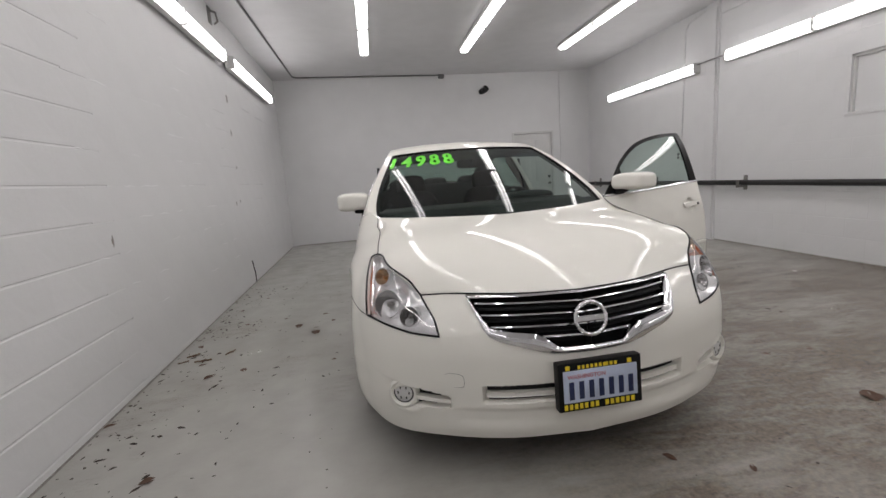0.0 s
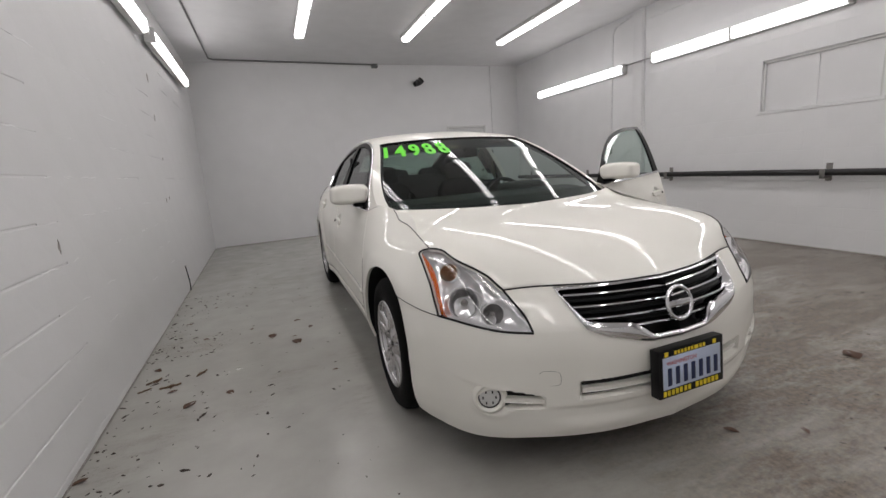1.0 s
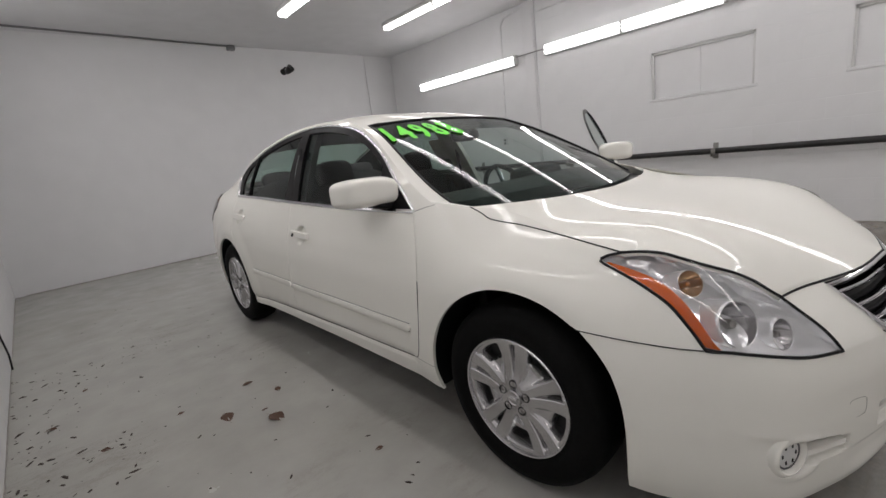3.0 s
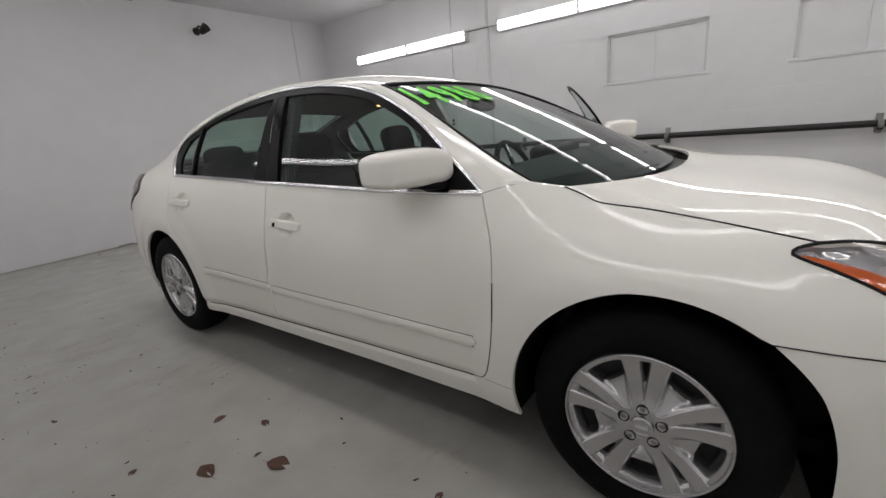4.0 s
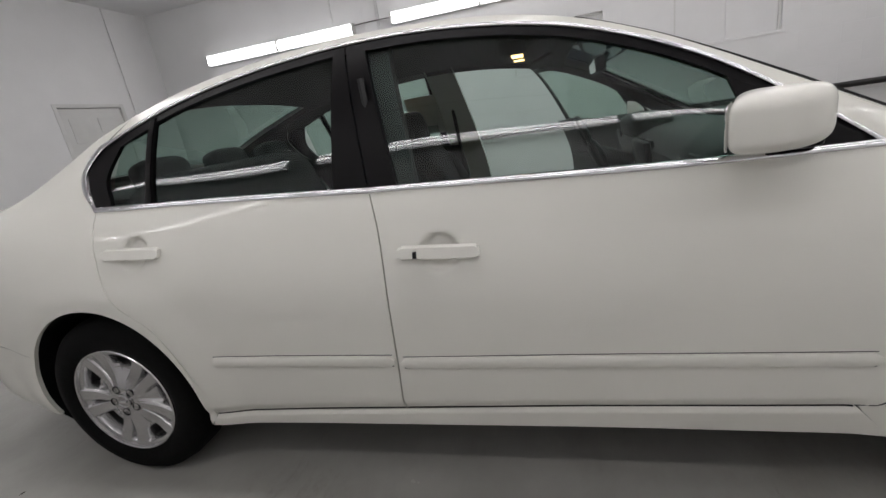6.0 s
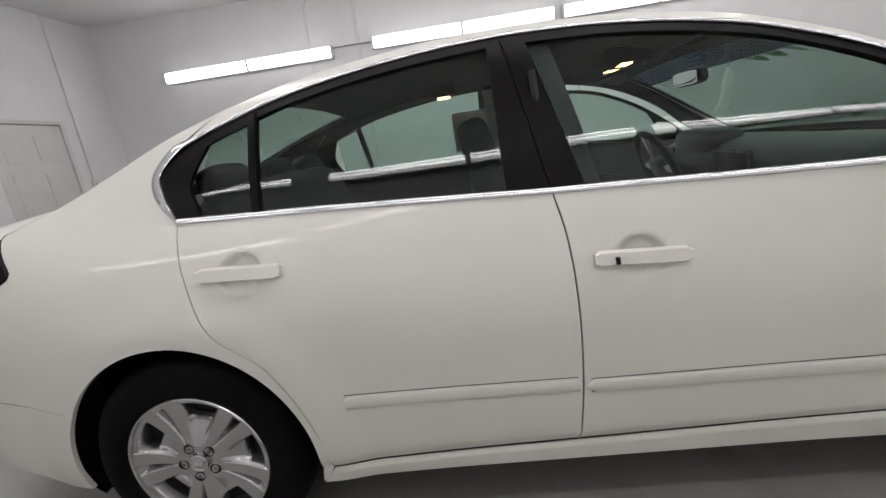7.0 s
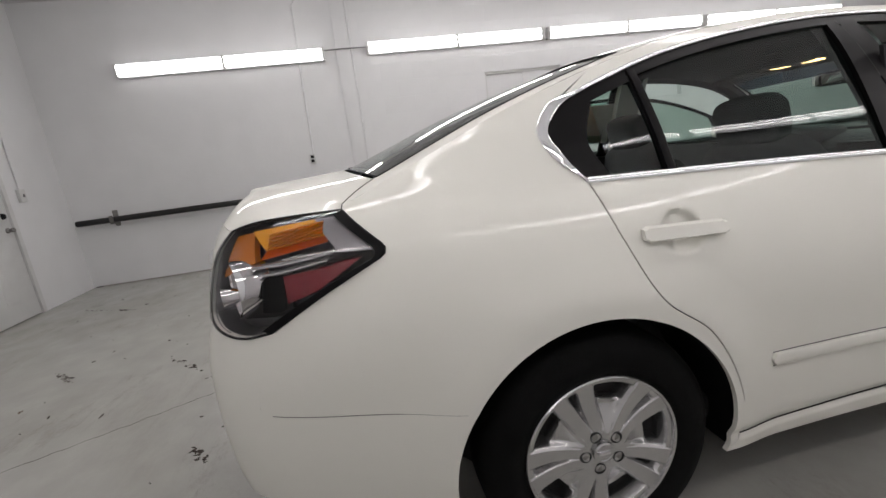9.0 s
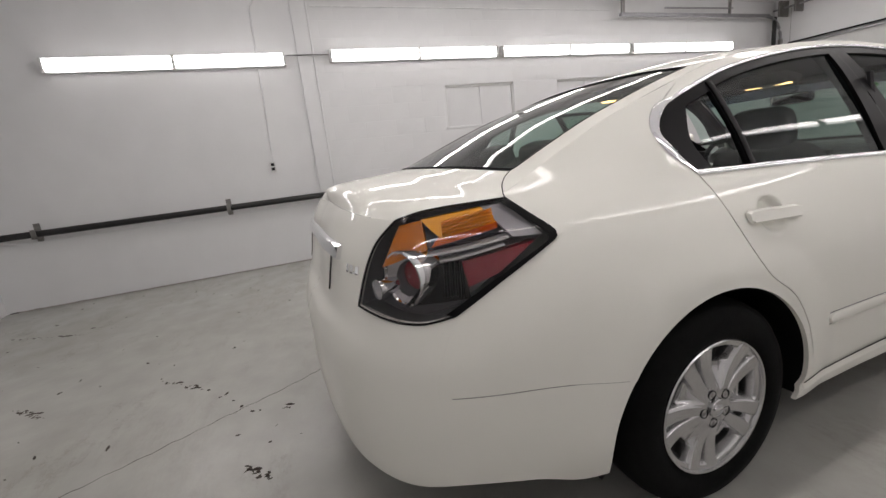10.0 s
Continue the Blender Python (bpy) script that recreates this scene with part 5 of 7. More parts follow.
# boot lid
face_t = az((atf(0.69), 1.000), (atf(0.4), 1.014), (A_TAIL, 1.024))
face_b = az((atf(0.578), 0.784), (atf(0.3), 0.772), (A_TAIL, 0.770))
lid_face = panel(face_b, face_t, tl_in, az((A_TAIL, 0.770), (A_TAIL, 1.024)), 50, 24, out=0.001, skirt=0.0)
e_top = on_skin(face_t)
p_end = e_top(np.array([1.0]))[0]
lid_c = curve((0, 3.372, 1.086), (0, 3.50, 1.086), (0, 3.62, 1.078), (0, 3.70, 1.060), tuple(p_end))
edge_tail = on_skin(tl_top)
seam = lambda u: top_point(seam_ys(np.asarray(u, float))[..., 0], seam_ys(np.asarray(u, float))[..., 1])  # noqa: E731
lid_e = chain(seam, on_skin(az((ayf(3.362), 1.035), (ayf(3.362), 1.024))), edge_tail)
bw_low = lambda u: top_point(np.full(np.shape(u), BW1 + 0.012), KB * np.asarray(u, float))  # noqa: E731
lid_c = curve(tuple(bw_low(np.array([0.0]))[0]), (0, 3.50, 1.092), (0, 3.62, 1.082), (0, 3.70, 1.062), tuple(p_end))
LG = coons(lid_c, lid_e, bw_low, lambda u: e_top(1 - np.asarray(u, float)), 44, 34)
uu, vv = np.meshgrid(np.linspace(0, 1, 45), np.linspace(0, 1, 35), indexing="ij")
LG[..., 2] += 0.014 * np.sin(np.pi * uu) * np.sin(np.pi * np.clip(vv, 0, 1)) + 0.006 * np.exp(-(((uu - 0.86) / 0.08) ** 2)) * (1 - vv**4)
LG = relaxed(LG, 40)
V, F, nrm = sheet(LG)
lid_top = (V, F) if nrm[2] > 0 else (V, [tuple(reversed(f)) for f in F])
lid = part("boot_lid", both(joined(lid_top, lid_face)), PAINT, car, sharp=42)
part("boot_garnish", both(band(az((A_TAIL, 0.915), (atf(0.25), 0.913), (atf(0.44), 0.908)), 0.020, 0.016, 40, taper=0.0)), CHROME, lid, "chrome bar across the boot lid")
for k, (w, h) in enumerate(((0.016, 0.011), (0.005, 0.004), (0.016, 0.011), (0.014, 0.012))):
    x = 0.572 - (0, 0.020, 0.030, 0.056)[k]
    part("boot_badge", sided(band(az((atf(x), 0.862 + h), (atf(x - w), 0.862 + h)), h, 0.004, 4), -1), CHROME, lid, "small chrome badge")
for s in (-1, 1):
    part("plate_recess", sided(panel(az((atf(0.31), 0.775), (A_TAIL, 0.775)), az((atf(0.33), 0.893), (A_TAIL, 0.893)), az((atf(0.31), 0.775), (atf(0.33), 0.893)), az((A_TAIL, 0.775), (A_TAIL, 0.893)), 20, 6, out=0.0024, skirt=0.01), s), PAINT, lid)
    part("recess_gap", sided(tube(skin(az((atf(0.335), 0.893), (atf(0.318), 0.83), (atf(0.312), 0.775))(np.linspace(0, 1, 12)), 0.002)[0], 0.004, 6), s), DARK, lid)
for s in (-1, 1):
    part("boot_gap", sided(tube(np.concatenate([seam(np.linspace(0, 1, 24)), [first(edge_tail)]]) + (0, 0, 0.0004), 0.0015, 6), s), DARK, car)

# ---- wheels ----
def cover(off, nr=92, nt=600):
    """A moulded cover: five pairs of flat spokes with a slot in each pair, dished between the pairs, open towards the rim."""
    r, th = np.meshgrid(0.026 + 0.1815 * np.linspace(0, 1, nr + 1), np.linspace(0, 2 * np.pi, nt + 1)[:-1], indexing="ij")

    def form(r, th):
        f = (th - radians(off) + radians(36)) % radians(72) - radians(36)
        lat = np.abs(r * np.sin(f))
        slot = 0.0006 + 0.118 * (r - 0.078).clip(0)   # half width of the slot, then the spoke's far edge
        far = 0.0290 + 0.250 * (r - 0.07)
        top = 0.001 - 0.012 * np.sin(np.pi * np.clip((r - 0.045) / 0.175, 0, 1)) - 0.004 * step(r, 0.055, 0.03)
        d_in, d_out = slot - lat, lat - far           # how deep in the slot, and how far out beside the pair
        groove = 0.011 * step(d_in, -0.0015, 0.0045) * step(r, 0.060, 0.105)
        dish = 0.020 * step(r, 0.046, 0.135) * step(d_out, -0.003, 0.013)
        lip = 0.0020 * np.exp(-(((r - 0.134) / 0.004) ** 2)) * step(d_out, 0.002, 0.010)
        ease = 0.0016 * (np.exp(-((d_in / 0.0022) ** 2)) + np.exp(-((d_out / 0.0022) ** 2))) * step(r, 0.06, 0.075)
        h = top - groove - dish + lip - ease
        h = np.where(r > 0.186, h + (dish - 0.004) * step(r, 0.186, 0.194) * (d_out > 0) + groove * 0.7 * step(r, 0.186, 0.194), h)
        open_out = np.minimum(np.minimum(d_out - 0.0045, r - 0.135 - 0.7 * (0.020 - d_out).clip(0)), 0.189 - r)
        open_in = np.minimum(np.minimum(d_in - 0.0020, r - 0.124), 0.186 - r)
        gap = np.maximum(open_out, open_in)           # above 0 in an opening
        h = h - 0.013 * step(gap, 0.0, 0.0050) - 0.020 * step(gap, 0.0075, 0.0095)
        return h, gap, open_in, open_out

    # the grid is drawn onto the edge of the openings, so that they are cut clean
    edge = 0.0042
    for _ in range(3):
        g = form(r, th)[1] - edge
        gr = (form(r + 1e-5, th)[1] - g - edge) / 1e-5
        gt = (form(r, th + 1e-5)[1] - g - edge) / 1e-5 / r
        size = np.maximum(gr**2 + gt**2, 0.2)
        near = np.abs(g) < 0.0011
        r, th = np.where(near, r - g * gr / size, r), np.where(near, th - g * gt / size / r, th)
    h, gap, open_in, open_out = form(r, th)
    V = np.stack([h, r * np.cos(th), r * np.sin(th)], -1).reshape(-1, 3)
    hole = gap > edge - 0.0003
    F, H = [], []
    for i in range(nr):
        for j in range(nt):
            q = (j + 1) % nt
            deep = hole[i, j] and hole[i + 1, j] and hole[i, q] and hole[i + 1, q]
            (H if deep else F).append((i * nt + j, (i + 1) * nt + j, (i + 1) * nt + q, i * nt + q))
    pieces = []
    turned = (np.linspace(0, 2 * np.pi, nt + 1)[:-1] - radians(off)) % (2 * np.pi)
    for k in range(5):                            # the openings of each pair of spokes, then the slots
        for slot_part in (True, False):
            mine = []
            for f in H:
                v = f[0]
                in_slot = open_in.flat[v] > open_out.flat[v]
                lead = 0.0 if in_slot else radians(36)
                sector = int(((turned[v % nt] - lead + radians(36)) % (2 * np.pi)) // radians(72))
                if in_slot == slot_part and sector == k:
                    mine.append(f)
            if len(mine) > 4:
                used = sorted({v for f in mine for v in f})
                at_new = {v: n for n, v in enumerate(used)}
                pieces.append((V[used], [tuple(at_new[v] for v in f) for f in mine]))
    return (V, F), pieces



def wheel(s, y):
    """Wheel on the +x side about the x axis, its outer face at x = 0."""
    hub_face = 0.872
    tyre = [(-0.205, 0.205), (-0.212, 0.25), (-0.205, 0.295), (-0.185, 0.318), (-0.15, 0.327), (-0.107, TYRE), (-0.064, 0.327), (-0.03, 0.318), (-0.010, 0.298), (-0.002, 0.262), (-0.006, 0.232), (-0.018, 0.212), (-0.03, 0.205)]
    w = part("wheel", sided(moved(flipped(lathe(tyre, 72, "x")), 0.885, y, HUB), s), RUBBER, car, "black road tyre on a silver wheel cover")
    at = lambda VF: sided(moved(VF, hub_face, y, HUB), s)  # noqa: E731
    part("rim", at(flipped(lathe([(-0.03, 0.2115), (-0.010, 0.2115), (0.001, 0.214), (0.005, 0.211), (0.003, 0.206), (-0.006, 0.2035)], 72, "x"))), SILVER, w, "silver wheel rim")
    # barrel and back disc are near black: the wheel's inner shade as colour
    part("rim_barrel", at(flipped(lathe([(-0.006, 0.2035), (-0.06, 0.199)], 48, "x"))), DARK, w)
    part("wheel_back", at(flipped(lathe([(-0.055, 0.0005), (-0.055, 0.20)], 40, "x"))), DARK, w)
    part("centre_cap", at(flipped(lathe([(-0.004, 0.031), (0.004, 0.029), (0.006, 0.024), (0.004, 0.020), (0.005, 0.0005)], 36, "x"))), SILVER, w, "round centre cap with a plain emblem")
    part("cap_bar", at(box(0.003, 0.008, -0.016, 0.016, -0.004, 0.004, 0.001)), CHROME, w)
    off = 18 if y < 1 else -5
    for k in range(5):
        th = 72 * k + off
        nut = flipped(lathe([(-0.02, 0.0105), (-0.010, 0.010), (-0.007, 0.0005)], 6, "x"))
        c, sn = math.cos(radians(th)), math.sin(radians(th))
        part("wheel_nut", at(moved(nut, 0.0085, 0.050 * c, 0.050 * sn)), STEEL, w)
        well = flipped(lathe([(-0.006, 0.0170), (0.0004, 0.0155), (-0.002, 0.011), (-0.002, 0.0005)], 16, "x"))
        part("nut_well", at(moved(well, 0.0, 0.050 * c, 0.050 * sn)), BLACK, w)
    moulding, openings = cover(off)
    part("wheel_cover", at(moulding), SILVER, w, "silver moulded wheel cover with paired spokes", sharp=32)
    # opening faces coloured dark, in place of the shade behind the cover
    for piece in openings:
        part("cover_opening", at(piece), DARK, w, "recess in the wheel cover coloured dark for its shade")
    return w


for s in (-1, 1):
    for y in (AXLE_F, AXLE_R):
        wheel(s, y)
        # liner
        r = F_ARCH if y < 1 else R_ARCH
        q = np.radians(np.linspace(-12, 200, 40) if y < 1 else np.linspace(-20, 191, 40))
        ly, lz = y + (ARCH_Y if y < 1 else 0.0) + (r + 0.001) * np.where((q > math.pi) & (y < 1), -1.0, np.where((q < 0) & (y > 1), 1.0, np.cos(q))) + (0.013 * step(q, 0.6, 0.0) if y > 1 else 0.0), HUB + (r + 0.001) * np.sin(q)
        edge = skin(np.stack([ay(ly), np.clip(lz, 0.19, None)], -1), -0.009)[0][:, 0]
        lin = np.stack([np.stack([xx, ly, lz], -1) for xx in (edge, edge - 0.03, np.full(40, 0.55))], 1)
        V, F, nrm = sheet(lin)
        part("arch_liner", sided((V, F), s), BLACK, car, "black plastic wheel-arch liner")
        # added disc behind the wheel, near black to give the arch's deep shade
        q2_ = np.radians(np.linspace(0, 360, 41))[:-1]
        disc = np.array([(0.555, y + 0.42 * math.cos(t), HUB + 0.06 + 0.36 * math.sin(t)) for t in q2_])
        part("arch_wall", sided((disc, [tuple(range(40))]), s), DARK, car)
part("underbody", joined(box(-0.62, 0.62, -0.70, 3.55, 0.20, 0.26, 0.02), box(-0.80, 0.80, 0.46, 2.30, 0.215, 0.30, 0.02)), DARK, car, "dark underbody")

# ---- mirrors, the open door ----
for s in (-1, 1):
    d = DOORS[s, True]
    V, F = cushion(0.108, 0.092, 0.064, 0.42, 0.34, 28, 44)
    V = V.copy()
    fore = (-V[:, 1] / 0.092).clip(0, 1)  # the cap narrows towards the front and towards the door
    V[:, 2] *= np.where(V[:, 2] > 0, 1.0 - 0.12 * (V[:, 0] / 0.108).clip(0, 1) ** 2 - 0.30 * (-V[:, 0] / 0.108).clip(0, 1) ** 1.5 * fore, 0.92 - 0.22 * fore**2)
    V[:, 0] *= 1 - 0.10 * fore**2
    V[:, 1] += 0.045 * (V[:, 0] / 0.108) + 0.012 * (V[:, 0] / 0.108) ** 2
    sh = moved((V, F), 0.868, 0.722, 1.030, 0, 0, 0)
    part("mirror_housing", sided(sh, s), PAINT, d, "white door mirror housing")
    part("mirror_glass", sided(moved(cushion(0.092, 0.004, 0.048, 0.4, 0.5, 10, 24), 0.872, 0.822, 1.028, 0, 0, 23), s), MIRROR, d, "silvered mirror glass")
    part("mirror_arm", sided(moved(cushion(0.062, 0.048, 0.014, 0.6, 0.6, 12, 20), 0.800, 0.672, 0.970), s), GLOSSBLACK, d, "black mirror foot")
hinge = (0.865, 0.470)
DOORS[1, True].matrix_basis = pose(hinge[0], hinge[1], 0, 0, 0, -68.5) @ pose(-hinge[0], -hinge[1], 0)

# ---- inside of the car ----
for s in (-1, 1):
    inner = joined(panel(yz(dlo_top[0], *shift(dlo_top[1:-1], 0, -0.030), (2.757, 1.200)), yz(*rail[:12]), yz((0.492, 0.938), (0.33, 0.926)), yz((2.757, 1.200), (2.61, 1.308)), 60, 5, out=-0.035, skirt=-0.03),
                   panel(yz((2.725, 1.010), (3.0, 1.036), (3.362, 1.024)), yz((2.61, 1.308), (2.85, 1.232), (3.10, 1.134), (3.35, 1.036)), yz((2.725, 1.010), (2.775, 1.075), (2.803, 1.145), (2.757, 1.212), (2.61, 1.308)), yz((3.362, 1.024), (3.35, 1.036)), 30, 12, out=-0.035, skirt=-0.03))
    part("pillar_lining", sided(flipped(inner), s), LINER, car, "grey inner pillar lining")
    post = panel(yz((1.53, 0.33), (1.72, 0.33)), yz((1.64, 1.385), (1.79, 1.388)), yz((1.53, 0.33), (1.53, 0.7), (1.56, 0.97), (1.64, 1.385)), yz((1.72, 0.33), (1.715, 0.7), (1.745, 0.97), (1.79, 1.388)), 6, 40, out=-0.032, skirt=0.04)
    part("centre_post", sided(post, s), PAINT if s > 0 else VINYL, car)
    part("belt_strap", sided(tube([(0.66, 1.70, 1.28), (0.70, 1.68, 0.95), (0.72, 1.66, 0.5)], 0.011, 6), s), VINYL, car)
    part("sill_lining", sided(box(0.66, 0.80, 0.50, 2.45, 0.28, 0.36, 0.02), s), VINYL, car)
Y, S = np.meshgrid(np.linspace(WS1 - 0.02, BW0 + 0.03, 30), np.linspace(-0.97, 0.97, 30), indexing="ij")
P = top_point(Y, S) + (0, 0, -0.042)
V, F, nrm = sheet(P)
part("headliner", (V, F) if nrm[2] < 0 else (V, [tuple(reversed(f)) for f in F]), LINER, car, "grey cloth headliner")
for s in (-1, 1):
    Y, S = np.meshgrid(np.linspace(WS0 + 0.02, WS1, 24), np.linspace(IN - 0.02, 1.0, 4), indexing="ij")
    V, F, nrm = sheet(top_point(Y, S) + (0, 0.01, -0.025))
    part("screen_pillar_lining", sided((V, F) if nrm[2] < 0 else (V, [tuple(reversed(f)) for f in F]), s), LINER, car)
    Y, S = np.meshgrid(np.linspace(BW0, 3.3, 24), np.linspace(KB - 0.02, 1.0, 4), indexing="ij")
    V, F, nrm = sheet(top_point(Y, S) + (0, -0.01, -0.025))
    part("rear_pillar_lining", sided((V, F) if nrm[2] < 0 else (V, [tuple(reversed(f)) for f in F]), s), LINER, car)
part("cabin_floor", box(-0.70, 0.70, 0.30, 2.75, 0.27, 0.31, 0.01), VINYL, car, "dark carpeted cabin floor")
part("bulkhead", box(-0.70, 0.70, 0.24, 0.28, 0.27, 0.90, 0.01), DARK, car)


def across(profile, x0, x1, n=14, round_=0.03):
    """A body of that (y, z) profile drawn across the car from x0 to x1, its ends rounded off."""
    Pf = curve(*profile)(np.linspace(0, 1, 40))
    c = Pf.mean(0)
    V, rows = [], []
    for x in np.linspace(x0, x1, n):
        e = min(x - x0, x1 - x)
        k = 1 - 0.12 * (1 - min(e / max(round_, 1e-4), 1.0)) ** 2
        rows.append(np.concatenate([np.full((40, 1), x), c + (Pf - c) * k], 1))
    P = np.stack(rows, 0)
    V, F, nrm = sheet(P)
    m = 40
    F = F + [tuple(range(m)), tuple((n - 1) * m + j for j in range(m - 1, -1, -1))]
    return V, F


dash = part("dashboard", across([(0.16, 0.885), (0.35, 0.945), (0.58, 0.972), (0.74, 0.955), (0.80, 0.90), (0.775, 0.80), (0.80, 0.70), (0.74, 0.58), (0.62, 0.50), (0.30, 0.50), (0.16, 0.885)], -0.70, 0.70, 30, 0.05), VINYL, car, "charcoal moulded dashboard")
part("instrument_hood", moved(cushion(0.19, 0.10, 0.055, 0.6, 0.6), 0.37, 0.72, 0.965), VINYL, dash)
part("radio_panel", moved(box(-0.115, 0.115, -0.012, 0.012, -0.10, 0.10, 0.008), 0, 0.805, 0.83, -8), GLOSSBLACK, dash, "gloss black radio panel")
for x in (-0.075, 0.0, 0.075):
    part("heater_knob", moved(flipped(lathe([(0.0, 0.026), (-0.022, 0.023), (-0.024, 0.0005)], 20, "y")), x, 0.815, 0.745), SILVER, dash, "round heater control")
for x in (-0.60, -0.06, 0.06, 0.60):
    part("air_vent", moved(box(-0.05, 0.05, -0.006, 0.006, -0.03, 0.03, 0.005), x, 0.795, 0.905, -10), BLACK, dash)
part("centre_console", joined(box(-0.12, 0.12, 0.72, 1.30, 0.30, 0.60, 0.03), box(-0.11, 0.11, 1.25, 1.60, 0.30, 0.68, 0.04)), VINYL, car, "centre console with armrest")
part("gear_lever", joined(tube([(0, 0.95, 0.58), (0, 0.93, 0.72)], 0.012, 8), moved(cushion(0.025, 0.03, 0.04, 0.8, 0.8, 10, 14), 0, 0.93, 0.74)), BLACK, car)
# steering wheel
sw = part("steering_wheel", moved(tube([(0.187 * math.cos(q), 0, 0.187 * math.sin(q)) for q in np.linspace(0, 2 * math.pi, 40)[:-1]], 0.0165, 10, closed=True), 0.37, 0.955, 0.86, -24), VINYL, car, "black steering wheel")
part("wheel_boss", moved(cushion(0.075, 0.03, 0.06, 0.6, 0.7, 12, 20), 0.37, 0.945, 0.855, -24), VINYL, sw)
for q in (0, 180, 270):
    part("wheel_arm", moved(moved(box(0.05, 0.18, -0.008, 0.008, -0.016, 0.016, 0.004), 0, 0, 0, 0, q, 0), 0.37, 0.955, 0.86, -24), SILVER, sw)
part("steering_column", tube([(0.37, 0.94, 0.85), (0.37, 0.70, 0.76)], 0.045, 14), VINYL, sw)


def seat(x, name):
    st = part(name, moved(cushion(0.255, 0.27, 0.10, 0.5, 0.45), x, 1.42, 0.46, 6), CLOTH, car, "charcoal cloth car seat")
    part("backrest", moved(cushion(0.245, 0.085, 0.345, 0.5, 0.5), x, 1.735, 0.715, -19), CLOTH, st)
    for k in (-1, 1):
        part("bolster", moved(cushion(0.05, 0.075, 0.26, 0.7, 0.7, 14, 16), x + k * 0.215, 1.685, 0.70, -19), CLOTH, st)
        part("headrest_post", tube([(x + k * 0.055, 1.83, 0.99), (x + k * 0.055, 1.856, 1.085)], 0.006, 8), STEEL, st)
    part("headrest", moved(cushion(0.135, 0.055, 0.092, 0.55, 0.55), x, 1.858, 1.100, -14), CLOTH, st)
    return st


for x in (-0.37, 0.37):
    seat(x, "front_seat")
bench = part("rear_seat", moved(cushion(0.66, 0.27, 0.12, 0.35, 0.35), 0, 2.30, 0.47, 5), CLOTH, car, "charcoal cloth rear bench")
part("backrest", moved(cushion(0.64, 0.09, 0.34, 0.3, 0.35), 0, 2.62, 0.76, -22), CLOTH, bench)
for x in (-0.40, 0.0, 0.40):
    part("headrest", moved(cushion(0.135, 0.05, 0.075, 0.55, 0.55), x, 2.745, 1.085, -15), CLOTH, bench)
V, F, nrm = sheet(np.stack([np.stack([np.linspace(-0.62, 0.62, 20), np.full(20, yy), np.full(20, zz)], -1) for yy, zz in ((2.72, 1.03), (2.90, 1.035), (3.22, 1.045))], 1))
part("parcel_shelf", (V, F) if nrm[2] > 0 else (V, [tuple(reversed(f)) for f in F]), CLOTH, car, "dark cloth parcel shelf")
part("boot_bulkhead", box(-0.66, 0.66, 2.80, 2.83, 0.30, 1.03, 0.005), DARK, car)
# lamps and mirror under the roof
ohc = part("overhead_console", moved(cushion(0.13, 0.09, 0.035, 0.4, 0.4, 12, 24), -0.02, 1.255, 1.350), LINER, car, "grey overhead console")
for x in (-0.10, 0.05):
    part("map_lamp", moved(box(-0.035, 0.035, -0.022, 0.022, -0.004, 0.004, 0.003), x, 1.27, 1.318), DOME, ohc, "lit warm map lamp")
dome = part("dome_lamp", moved(box(-0.045, 0.045, -0.055, 0.055, -0.028, 0.028, 0.010), 0.40, 1.985, 1.372), LINER, car, "grey dome lamp housing")
part("dome_lens", moved(box(-0.026, 0.026, -0.032, 0.032, -0.006, 0.006, 0.004), 0.40, 1.985, 1.341), DOME, dome, "lit warm dome lamp")
cm = part("cabin_mirror", joined(moved(cushion(0.115, 0.022, 0.034, 0.5, 0.5, 12, 24), 0.03, 0.965, 1.245, -8), tube([(0.03, 0.95, 1.255), (0.03, 0.925, 1.285)], 0.011, 8)), BLACK, car, "black rear-view mirror")
part("cabin_mirror_glass", moved(cushion(0.103, 0.002, 0.027, 0.3, 0.5, 8, 24), 0.03, 0.987, 1.242, -8), MIRROR, cm, "silvered mirror glass")
for s in (-1, 1):
    part("sun_visor", moved(cushion(0.20, 0.075, 0.011, 0.4, 0.35, 10, 24), s * 0.33, 1.16, 1.325, -18), LINER, car)
PAPER = vary(principled("window_sticker_paper", (0.55, 0.56, 0.55), 0.7), 30.0, 0.06)
c2 = skin(np.array([[ayf(1.86), 1.16]]), -0.018)[0][0]
part("window_sticker", moved(box(-0.001, 0.001, -0.105, 0.105, -0.125, 0.125, 0.0003), c2[0] - 0.004, 1.86, 1.165, 0, -30, 0), PAPER, DOORS[1, False], "white paper sales sheet on the glass")


# ---- fittings of the room ----
def panel_box(name, VF, material, label, category, kind="", sharp=30):
    return tagged(part(name, VF, material, None, label, sharp), category=category, kind=kind)


